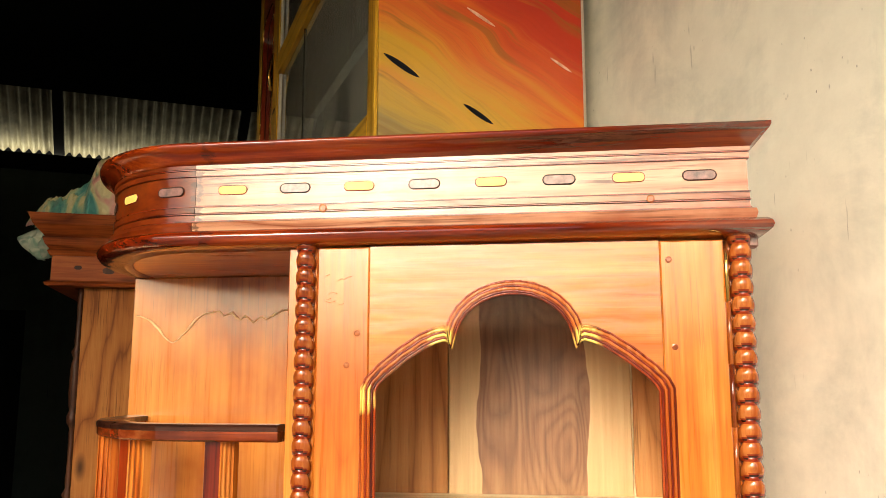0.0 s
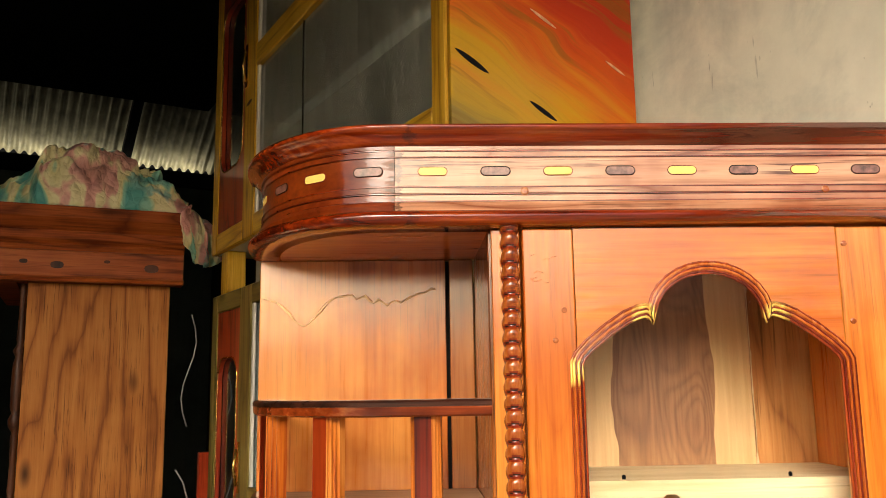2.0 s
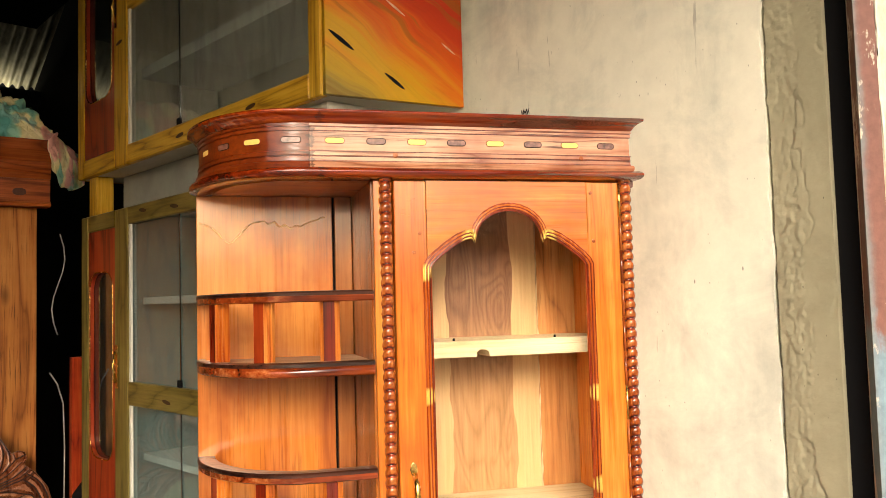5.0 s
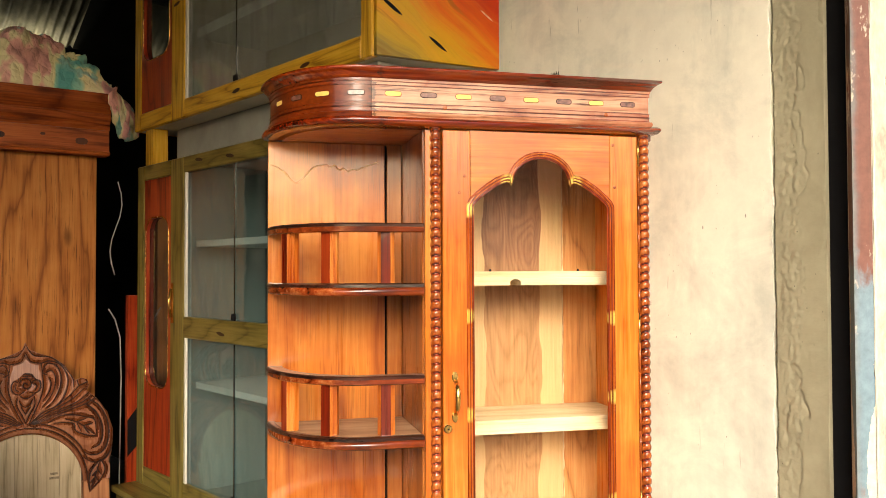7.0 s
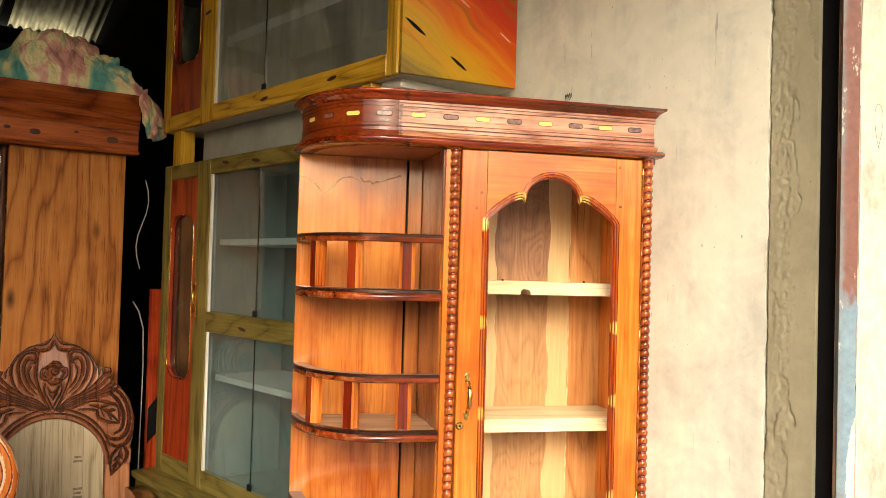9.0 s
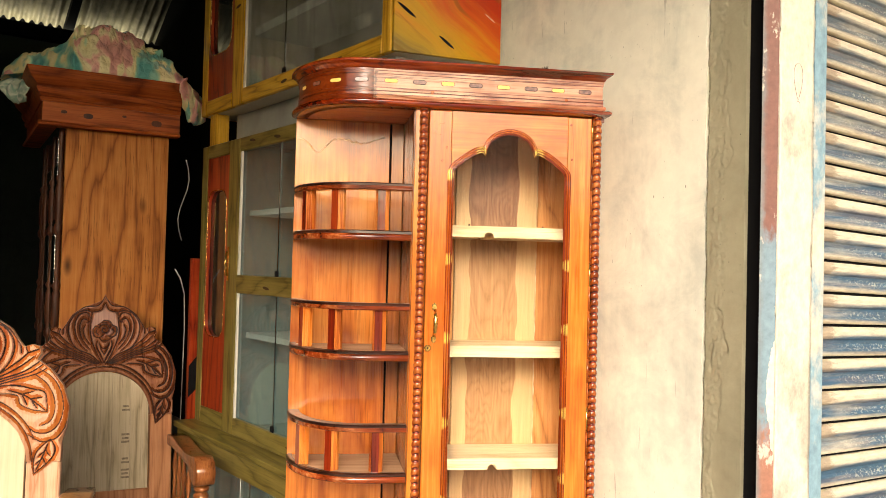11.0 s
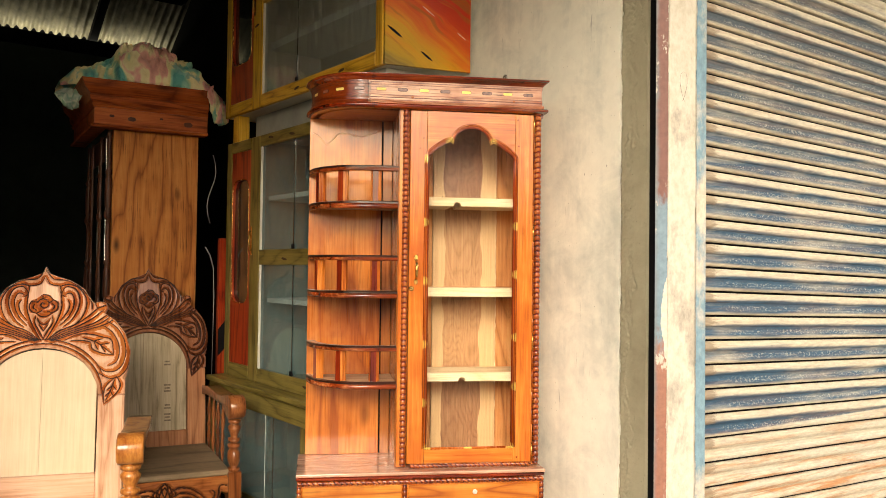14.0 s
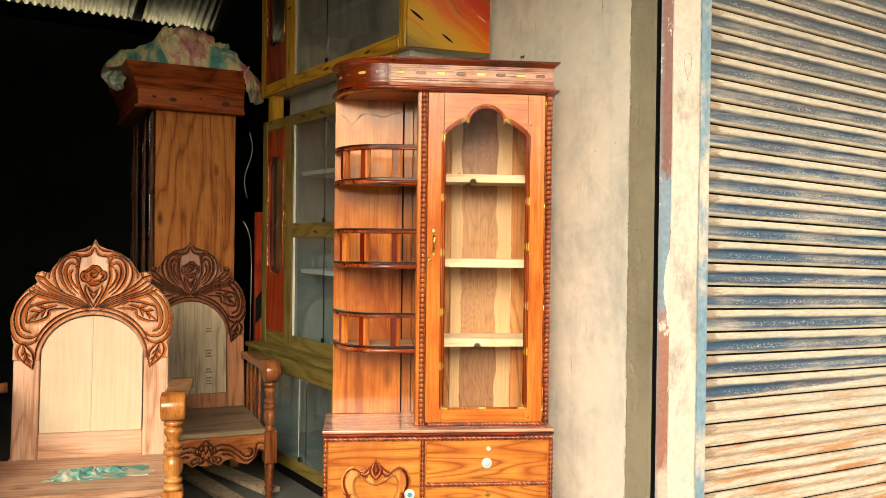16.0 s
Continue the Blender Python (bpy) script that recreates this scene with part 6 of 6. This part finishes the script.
def spline(pts, per=6):
    """A smooth line through a few points (Catmull-Rom)."""
    P = [pts[0]] + list(pts) + [pts[-1]]
    out = []
    for i in range(1, len(P) - 2):
        for k in range(per):
            t = k / per
            out.append(tuple(0.5 * ((2 * P[i][d]) + (-P[i - 1][d] + P[i + 1][d]) * t + (2 * P[i - 1][d] - 5 * P[i][d] + 4 * P[i + 1][d] - P[i + 2][d]) * t * t
                                    + (-P[i - 1][d] + 3 * P[i][d] - 3 * P[i + 1][d] + P[i + 2][d]) * t ** 3) for d in (0, 1)))
    return out + [pts[-1]]


def line_distance(X, Z, line):
    """Distance to a line, the share of the way along it, and whether the point lies to its left."""
    d = np.full(X.shape, 9.0)
    along = np.zeros(X.shape)
    left = np.zeros(X.shape, bool)
    n = len(line) - 1
    for i, ((ax, az), (bx, bz)) in enumerate(zip(line, line[1:])):
        ex, ez = bx - ax, bz - az
        t = np.clip(((X - ax) * ex + (Z - az) * ez) / max(1e-12, ex * ex + ez * ez), 0, 1)
        dd = np.hypot(X - ax - t * ex, Z - az - t * ez)
        k = dd < d
        d = np.where(k, dd, d)
        along = np.where(k, (i + t) / n, along)
        left = np.where(k, ex * (Z - az) - ez * (X - ax) > 0, left)
    return d, along, left


def inside(X, Z, poly):
    r = np.zeros(X.shape, bool)
    for (ax, az), (bx, bz) in zip(poly, poly[1:] + poly[:1]):
        c = ((az > Z) != (bz > Z)) & (X < (bx - ax) * (Z - az) / (bz - az + 1e-12) + ax)
        r ^= c
    return r


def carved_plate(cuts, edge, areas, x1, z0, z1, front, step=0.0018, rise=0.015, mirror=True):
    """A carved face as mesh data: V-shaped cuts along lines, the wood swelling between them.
    Faces in slot 0 are bare wood; slot 1, a polish tint, and slot 2, a cut's dark bottom, also paint relief shade."""
    nx, nz = int(x1 / step), int((z1 - z0) / step)
    gx = np.linspace(0.0 if mirror else -x1, x1, nx + 1 if mirror else 2 * nx + 1)
    gz = np.linspace(z0, z1, nz + 1)
    X, Z = np.meshgrid(gx, gz, indexing='ij')
    d = np.full(X.shape, 9.0)
    h = np.full(X.shape, 1.0)
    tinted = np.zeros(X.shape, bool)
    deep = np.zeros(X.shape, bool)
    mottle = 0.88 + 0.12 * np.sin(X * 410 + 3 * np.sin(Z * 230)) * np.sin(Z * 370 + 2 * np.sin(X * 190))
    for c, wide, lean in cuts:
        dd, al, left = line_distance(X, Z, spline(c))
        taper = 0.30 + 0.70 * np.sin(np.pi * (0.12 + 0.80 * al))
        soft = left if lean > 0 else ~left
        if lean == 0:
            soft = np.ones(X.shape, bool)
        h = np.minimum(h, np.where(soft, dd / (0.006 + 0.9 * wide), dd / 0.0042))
        # Tint and dark bottoms follow the cuts: stain plus relief shading in colour.
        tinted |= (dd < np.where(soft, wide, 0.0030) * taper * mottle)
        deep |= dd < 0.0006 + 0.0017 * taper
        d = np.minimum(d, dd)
    e = line_distance(X, Z, edge)[0]
    ok = np.zeros(X.shape, bool)
    for a in areas:
        ok |= inside(X, Z, a)
    h = rise * np.minimum(h, e / 0.010 + 0.10) ** 0.75
    cell = ok[:-1, :-1] & ok[1:, :-1] & ok[:-1, 1:] & ok[1:, 1:]
    I, J = np.nonzero(cell)
    m = Z.shape[1]
    idx = np.stack([I * m + J, (I + 1) * m + J, (I + 1) * m + J + 1, I * m + J + 1], 1)
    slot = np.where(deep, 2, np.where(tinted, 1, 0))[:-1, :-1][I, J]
    co = np.stack([X.ravel(), front - h.ravel(), Z.ravel()], 1)
    if mirror:
        n = len(co)
        co = np.concatenate([co, co * np.array([-1, 1, 1])])
        idx = np.concatenate([idx, idx[:, ::-1] + n])
        slot = np.concatenate([slot, slot])
    used, inv = np.unique(idx, return_inverse=True)
    return co[used], inv.reshape(idx.shape), slot


def carved(name, plate, mats, parent, label=""):
    co, idx, slot = plate
    me = bpy.data.meshes.new(name)
    me.from_pydata(co.tolist(), [], idx.tolist())
    for mt in mats:
        me.materials.append(mt)
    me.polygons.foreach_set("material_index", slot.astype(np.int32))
    me.polygons.foreach_set("use_smooth", [True] * len(idx))
    ob = new(name, me)
    ob.parent = parent
    return tagged(ob, label) if label else ob


def cu(*p):
    """Plan of the carving in hundredths of a metre, from the chair's middle and the crown of its arch."""
    return [(p[i] * 0.01, 0.885 + p[i + 1] * 0.01) for i in range(0, len(p), 2)]


CREST_TOP = [cu(0, 28.0, 1.7, 25.1, 5.4, 24.3, 8.3, 24.9, 12.1, 23.7, 14.9, 19.7, 15.1, 15.4, 13.1, 10.9, 9.3, 7.6),
             cu(0.3, 30.4, 2.9, 27.1, 8.6, 26.3, 13.6, 22.9, 16.9, 18.3, 17.4, 15.4),
             cu(6.4, 22.6, 8.0, 24.0, 10.9, 23.1, 12.6, 19.7, 12.3, 15.4, 10.0, 10.9, 7.1, 8.3),
             cu(7.4, 20.9, 9.3, 21.4, 10.6, 19.0, 10.3, 15.4, 8.6, 11.9, 6.0, 9.0),
             cu(8.3, 18.6, 9.1, 16.9, 8.3, 14.0, 6.0, 10.9), cu(6.4, 22.6, 6.0, 20.9, 7.4, 20.0),
             cu(5.4, 24.3, 5.9, 20.4, 6.1, 15.4, 4.6, 10.4, 1.7, 4.7, 0.6, 2.9)]
CREST_FAN = [cu(1.4, 3.1, 5.7, 6.6, 11.4, 9.0, 16.4, 12.6, 19.3, 15.4), cu(2.0, 2.9, 7.1, 5.4, 12.9, 7.6, 18.6, 9.7, 23.2, 13.0),
             cu(1.6, 3.0, 6.4, 6.0, 12.4, 8.4, 17.6, 11.4, 21.0, 14.2), cu(2.9, 2.6, 8.6, 4.6, 15.7, 6.9, 22.0, 8.8, 25.0, 10.6),
             cu(2.4, 2.7, 7.9, 5.0, 14.3, 7.3, 20.3, 9.3, 23.8, 11.8),
             cu(19.3, 15.4, 18.6, 18.0, 20.7, 19.2, 23.2, 17.6, 24.0, 15.6, 22.4, 13.8), cu(19.3, 15.4, 22.4, 16.6),
             cu(23.6, 12.9, 28.3, 9.0, 31.2, 3.3, 32.2, -2.4, 31.2, -8.1, 28.4, -11.7, 24.3, -12.4, 20.7, -10.3),
             cu(22.9, 10.4, 26.9, 7.6, 29.6, 2.9, 30.4, -2.4, 29.3, -7.1, 26.4, -9.6, 22.9, -9.6, 20.7, -8.1),
             cu(21.4, 8.7, 25.0, 6.1, 27.4, 1.9, 28.0, -2.4, 26.9, -6.0, 24.3, -7.4)]
CREST_LEAF = [cu(7.9, 2.9, 12.1, 5.1, 17.1, 5.1, 21.4, 4.0, 25.0, 2.6, 25.7, -3.1), cu(25.7, -3.1, 21.4, -2.4, 17.9, -0.6, 17.1, 1.9, 14.3, 2.6, 10.0, 2.6),
              cu(14.3, 3.7, 19.3, 1.9, 25.0, -2.6), cu(18.0, 2.4, 21.6, 3.3), cu(20.8, 1.0, 24.0, 1.4), cu(18.4, 2.0, 19.8, -0.9), cu(21.0, 0.5, 22.6, -1.9),
              cu(27.1, -11.7, 28.7, -14.9, 27.2, -18.3, 22.9, -22.2), cu(22.9, -22.2, 22.6, -18.6, 23.6, -15.2, 27.1, -11.7),
              cu(26.5, -12.9, 25.2, -16.8, 23.3, -21.2), cu(25.8, -14.8, 27.0, -16.9), cu(25.0, -17.2, 26.0, -19.2), cu(25.4, -15.6, 23.9, -16.9), cu(24.6, -18.0, 23.3, -19.2)]
CREST_CALYX = [cu(2.9, 12.3, 3.1, 9.7, 1.4, 6.6, 0, 3.7), cu(0, 9.0, 1.4, 9.7, 2.3, 11.4), cu(0, 6.6, 0.9, 8.0, 1.6, 9.0)]


def ro(*p):
    """Plan of the rose in hundredths of a metre from its heart."""
    return [(p[i] * 0.0132, 1.052 + p[i + 1] * 0.0132) for i in range(0, len(p), 2)]


ROSE_CUTS = [ro(0.3, 0.2, -0.5, 0.6, -0.9, -0.1, -0.2, -0.9, 0.9, -0.6, 1.3, 0.5, 0.5, 1.6, -0.9, 1.7, -1.9, 0.7), ro(-1.9, 0.7, -2.0, 2.2, -0.4, 3.0, 1.4, 2.7, 2.4, 1.6),
             ro(1.3, 0.5, 2.6, 1.4, 3.7, 0.7, 3.7, -1.2, 2.4, -2.2, 0.9, -1.9), ro(-1.9, 0.7, -3.3, 1.1, -4.0, -0.3, -3.5, -1.8, -2.0, -2.4, -0.5, -1.6),
             ro(-2.0, -2.4, -0.8, -3.4, 0.9, -3.3, 2.4, -2.2), ro(2.2, 0.4, 2.9, -0.4, 2.4, -1.3), ro(-2.6, 0.2, -2.9, -0.8, -2.0, -1.6), ro(-0.8, 2.4, 0.4, 2.3)]
_ro = spline(ro(-0.4, 3.4, 1.6, 3.1, 2.7, 1.8, 4.1, 1.0, 4.1, -1.4, 2.6, -2.5, 1.0, -3.8, -0.9, -3.9, -2.2, -2.6, -3.8, -2.1, -4.4, -0.3, -3.5, 1.4, -2.2, 2.0, -0.4, 3.4))
CREST_ARCH = [[(0.221 * math.cos(radians(a)), 0.700 + 0.202 * math.sin(radians(a))) for a in range(0, 91, 10)],
              [(0.234 * math.cos(radians(a)), 0.706 + 0.212 * math.sin(radians(a))) for a in range(18, 91, 9)]]
_loop = [(0.305, 0.700)] + HALF[::-1] + [(-0.002, 1.205), (-0.002, 0.885)] + [(0.205 * math.cos(radians(a)), 0.700 + 0.185 * math.sin(radians(a))) for a in range(90, -1, -6)]
_hang = spline(cu(27.1, -11.0, 29.4, -14.9, 27.8, -18.7, 22.7, -23.2)) + spline(cu(22.7, -23.2, 21.9, -18.6, 22.9, -14.8, 27.1, -11.0))
CREST = carved_plate([(c, w, k) for g, w, k in ((CREST_TOP, 0.014, 1), (CREST_FAN, 0.018, -1), (CREST_LEAF, 0.013, 1), (CREST_CALYX, 0.010, 1), (CREST_ARCH, 0.010, 1)) for c in g], _loop[1:17] + [(0.0, 1.205)], [_loop, _hang], 0.335, 0.645, 1.21, -0.0186)

ROSE = carved_plate([(c, 0.008, 1) for c in ROSE_CUTS], _ro, [_ro], 0.062, 0.992, 1.106, -0.0330, 0.0016, 0.012, False)

APRON_EDGE = [(-0.002, 0.160), (0.0, 0.160), (0.045, 0.172), (0.075, 0.163), (0.11, 0.180), (0.15, 0.186), (0.19, 0.166), (0.24, 0.158), (0.275, 0.178), (0.30, 0.215), (0.330, 0.205), (0.330, 0.2715)]
APRON_CUTS = [[(0.02, 0.222), (0.07, 0.240), (0.13, 0.236), (0.18, 0.215), (0.22, 0.190), (0.255, 0.192), (0.262, 0.215), (0.245, 0.225)],
              [(0.03, 0.206), (0.08, 0.222), (0.13, 0.218), (0.175, 0.198), (0.215, 0.174), (0.262, 0.178), (0.282, 0.205), (0.29, 0.235), (0.325, 0.235)],
              [(0.09, 0.205), (0.125, 0.203), (0.165, 0.186)], [(0.0, 0.246), (0.018, 0.228), (0.026, 0.205), (0.0, 0.190)],
              [(0.0, 0.262), (0.014, 0.244), (0.0, 0.215)], [(0.022, 0.25), (0.036, 0.225), (0.03, 0.205)], [(0.036, 0.240), (0.056, 0.222), (0.034, 0.206)],
              [(0.0, 0.188), (0.022, 0.176), (0.044, 0.180), (0.034, 0.200)], [(0.045, 0.182), (0.07, 0.174), (0.085, 0.192), (0.05, 0.203)], [(0.01, 0.20), (0.02, 0.185)], [(0.04, 0.20), (0.062, 0.185)]]
APRON = carved_plate([(c, 0.009, 1) for c in APRON_CUTS], APRON_EDGE[1:-1], [APRON_EDGE + [(-0.002, 0.2715)]], 0.332, 0.150, 0.2720, -0.5586, 0.0022)


HEART_OUT = [(0.0, 0.488), (0.013, 0.468), (0.032, 0.452), (0.052, 0.446), (0.070, 0.459), (0.094, 0.455), (0.112, 0.432), (0.117, 0.405), (0.110, 0.372), (0.086, 0.328), (0.046, 0.280), (0.0, 0.245)]
HEART_IN = [(0.0, 0.392), (0.026, 0.400), (0.044, 0.416), (0.054, 0.424), (0.064, 0.418), (0.070, 0.400), (0.066, 0.374), (0.046, 0.336), (0.024, 0.310), (0.0, 0.294)]
HEART_CUTS = [[(0.050, 0.437), (0.075, 0.450), (0.096, 0.436), (0.104, 0.405), (0.093, 0.368), (0.066, 0.320), (0.030, 0.280), (0.0, 0.262)],
              [(0.0, 0.486), (0.014, 0.458), (0.017, 0.436), (0.0, 0.414)], [(0.0, 0.470), (0.006, 0.448), (0.0, 0.428)],
              [(0.018, 0.455), (0.036, 0.438), (0.050, 0.436)], [(0.016, 0.436), (0.034, 0.424), (0.052, 0.432)], [(0.085, 0.362), (0.104, 0.352)], [(0.074, 0.340), (0.110, 0.372)]]
_heart = spline(HEART_OUT) + spline(HEART_IN)[::-1]
HEART = carved_plate([(c, 0.006, 1) for c in HEART_CUTS], _heart, [_heart], 0.122, 0.240, 0.490, -0.0541, 0.0018, 0.019)
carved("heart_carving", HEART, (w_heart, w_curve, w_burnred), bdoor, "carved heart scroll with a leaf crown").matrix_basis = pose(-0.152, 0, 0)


def armchair(m, label, wd, wx, wp, wc, wf, wt, ws, wa, wr, panel_slats, deep=1.0, wide=1.0, tilt=6, arms=1.0, lift=0.0):
    ob = thing("armchair", m, label, "armchair", "carved armchairs")
    lean = pose(0, 0, 0.30, -tilt, 0, 0) @ pose(0, 0, -0.30) @ Matrix.Diagonal((wide, 1, 1, 1))
    # crest board and stiles make the back, with an arched panel let in
    bm = bmesh.new()
    for s in (1, -1):
        loop = [(0.305, 0.700)] + HALF[::-1] + [(0.0, 0.885)] + [(0.205 * math.cos(radians(a)), 0.700 + 0.185 * math.sin(radians(a))) for a in range(78, -1, -12)] + [(0.205, 0.700)]
        va = [bm.verts.new((s * x, -0.018, z)) for x, z in loop]
        vb = [bm.verts.new((s * x, 0.018, z)) for x, z in loop]
        bm.faces.new(va)
        bm.faces.new(vb)
        for i in range(len(loop)):
            j = (i + 1) % len(loop)
            if abs(loop[i][0]) < 1e-6 and abs(loop[j][0]) < 1e-6:
                continue
            bm.faces.new((va[i], va[j], vb[j], vb[i]))
    bmesh.ops.remove_doubles(bm, verts=bm.verts, dist=0.0004)
    bk = part("crest_board", bm, wf, ob, "carved crest board with scrolls and a rose")
    bk.matrix_basis = lean
    for s in (-1, 1):
        part("stile", box(*sorted((s * 0.205, s * 0.305)), -0.018, 0.018, 0.10, 0.699, 0.004), wd, bk)
    part("bottom_rail", box(-0.2045, 0.2045, -0.016, 0.016, 0.272, 0.398, 0.004), wr, bk)
    xs = [-0.20 + 0.40 * i / panel_slats for i in range(panel_slats + 1)]
    for a, b in zip(xs, xs[1:]):
        pts = [(a + 0.0006, 0.399)] + [(b - 0.0006, 0.399)]
        for k in range(9):
            x = b - 0.0006 + (a - b + 0.0012) * k / 8
            pts.append((x, 0.700 + 0.180 * math.sqrt(max(0.0, 1 - (x / 0.2045) ** 2))))
        part("back_slat", prism(pts, -0.0155, 0.008, 'xz'), wp, bk, "pale back panel board")
    carved("carving", CREST, (wf, wc, w_groove), bk, "carved scrolls and leaves, cuts dark with stain and painted shade")
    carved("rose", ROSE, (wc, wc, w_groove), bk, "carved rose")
    # seat and apron
    part("seat", box(-0.345, 0.345, -0.555, -0.025, 0.272, 0.297, 0.004), ws, ob)
    part("side_rail", box(-0.345, -0.305, -0.50, -0.02, 0.195, 0.2715, 0.003), wx, ob)
    part("side_rail", box(0.305, 0.345, -0.50, -0.02, 0.195, 0.2715, 0.003), wx, ob)
    ap = APRON_EDGE[:0:-1] + [(-x, h) for x, h in APRON_EDGE[2:]]
    apron = part("apron", prism(ap, -0.558, -0.535, 'xz'), wa, ob, "carved front apron")
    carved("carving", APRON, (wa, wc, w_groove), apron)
    # front posts, arms, spindles, legs
    prof = [(0.022, 0.290), (0.034, 0.292), (0.036, 0.300), (0.034, 0.309), (0.020, 0.311), (0.020, 0.318), (0.032, 0.320), (0.034, 0.327), (0.032, 0.334), (0.019, 0.336), (0.030, 0.352), (0.036, 0.375), (0.034, 0.398), (0.023, 0.416),
            (0.020, 0.420), (0.033, 0.422), (0.035, 0.430), (0.033, 0.438), (0.020, 0.440), (0.020, 0.446), (0.031, 0.448), (0.033, 0.455), (0.031, 0.462), (0.018, 0.464), (0.022, 0.478), (0.033, 0.500), (0.035, 0.510), (0.024, 0.522),
            (0.020, 0.526), (0.033, 0.528), (0.035, 0.536), (0.033, 0.544), (0.024, 0.547), (0.024, 0.556)]
    legp = [(0.016, 0.0), (0.022, 0.008), (0.020, 0.03), (0.028, 0.05), (0.020, 0.062), (0.030, 0.080), (0.022, 0.095), (0.030, 0.112), (0.022, 0.125), (0.030, 0.145), (0.026, 0.170)]
    sp = [(0.006, 0.297), (0.010, 0.31), (0.006, 0.33), (0.013, 0.38), (0.008, 0.42), (0.012, 0.44), (0.008, 0.46), (0.014, 0.51), (0.007, 0.565), (0.006, 0.60)]
    for s in (-1, 1):
        x = s * 0.368
        part("post_block", box(x - 0.036, x + 0.036, -0.578, -0.506, 0.170, 0.289, 0.004), wt, ob)
        part("turned_post", lathe(prof, 16, x, -0.542), wt, ob, "turned arm post", True)
        part("front_leg", lathe(legp, 16, x, -0.542), wt, ob, "turned leg", True)
        part("back_leg", box(x - 0.03 - s * 0.085, x + 0.03 - s * 0.085, -0.015, 0.035, 0.0, 0.30, 0.004), wd, ob)
        top = [(0.03, 0.565), (-0.10, 0.585), (-0.30, 0.590), (-0.44, 0.600), (-0.505, 0.560), (-0.560, 0.545), (-0.606, 0.565), (-0.618, 0.605), (-0.600, 0.640), (-0.560, 0.652),
               (-0.50, 0.642), (-0.42, 0.628), (-0.30, 0.622), (-0.10, 0.625), (0.03, 0.610)]
        part("arm", prism(top, x - 0.043, x + 0.043, 'yz', 0.006), wt, ob, "scrolled wooden arm", True)
        for k in range(4):
            part("spindle", lathe(sp, 10, s * 0.345, -0.10 - 0.10 * k), wt, ob, "", True)
    for c in ob.children:
        if c is bk:
            continue
        c.matrix_basis = Matrix.Diagonal((arms, deep, 1, 1))
        kind = c.name.split(".")[0]
        if kind in ("seat", "side_rail"):
            c.matrix_basis = c.matrix_basis @ pose(0, 0, lift)
        elif kind == "apron":
            c.matrix_basis = c.matrix_basis @ pose(0, 0, 0.2715 + lift) @ Matrix.Diagonal((1, 1, 1 + 5 * lift, 1)) @ pose(0, 0, -0.2715)
        elif kind == "post_block":
            c.matrix_basis = c.matrix_basis @ pose(0, 0, 0.170) @ Matrix.Diagonal((1, 1, 1 + 8 * lift, 1)) @ pose(0, 0, -0.170)
    return ob


armchair(pose(-1.325, 0.775, 0.0, 0, 0, 8), "carved wooden armchair in fresh pale wood with a rose crest", w_chair, w_chair_x, w_panel, w_carve, w_carve_hi, w_turn, w_chair_x, w_chair_x, w_chair_rail, 2)
old_chair = armchair(FM @ pose(-0.195, 1.93, 0, 0, 0, -11), "dusty dark carved wooden armchair with a grey-green back panel", w_old, w_old, w_old_panel, w_old_carve, w_old_crest, w_old_turn, w_old_seat, w_old_apron, w_old, 5, 1.12, 0.90, 8, 0.79, 0.033)
# faded stencil marks, no longer legible, on the panel
_panel = next(c for c in old_chair.children if c.name.startswith("crest_board"))
for _z, _n in ((0.735, 2), (0.605, 3), (0.522, 2), (0.462, 3)):
    for _k in range(_n):
        part("stencil_bar", box(0.083 + 0.003 * (_k % 2), 0.118 - 0.004 * (_k % 2), -0.0164, -0.0156, _z + 0.015 * _k - 0.018, _z + 0.015 * _k - 0.010, 0), w_stencil, _panel, "faded dark stencil bar")
rag_mat = cloth_patch("rag_cloth", (0.12, 0.38, 0.31), (0.60, 0.60, 0.46))
rag = new("folded_rag", finish("folded_rag", heap(0.32, 0.17, 0.036, 60, 36, 6.2, 0.026), rag_mat, True))
rag.matrix_basis = pose(-1.195, 0.50, 0.2985, 0, 0, 12)
tagged(rag, "crumpled green and cream rag lying on the chair seat", "cloth")
for i, (x, y, turn, ln) in enumerate(((-0.92, 1.28, -58, 0.75), (-0.80, 1.42, -52, 0.6))):
    pl = thing("floor_plank", pose(x, y, 0.0, 0, 0, turn), "loose grey plank lying on the cement floor", "plank", "loose planks")
    part("plank", box(-ln / 2, ln / 2, -0.045, 0.045, 0.001, 0.024, 0.003), w_old_panel, pl)
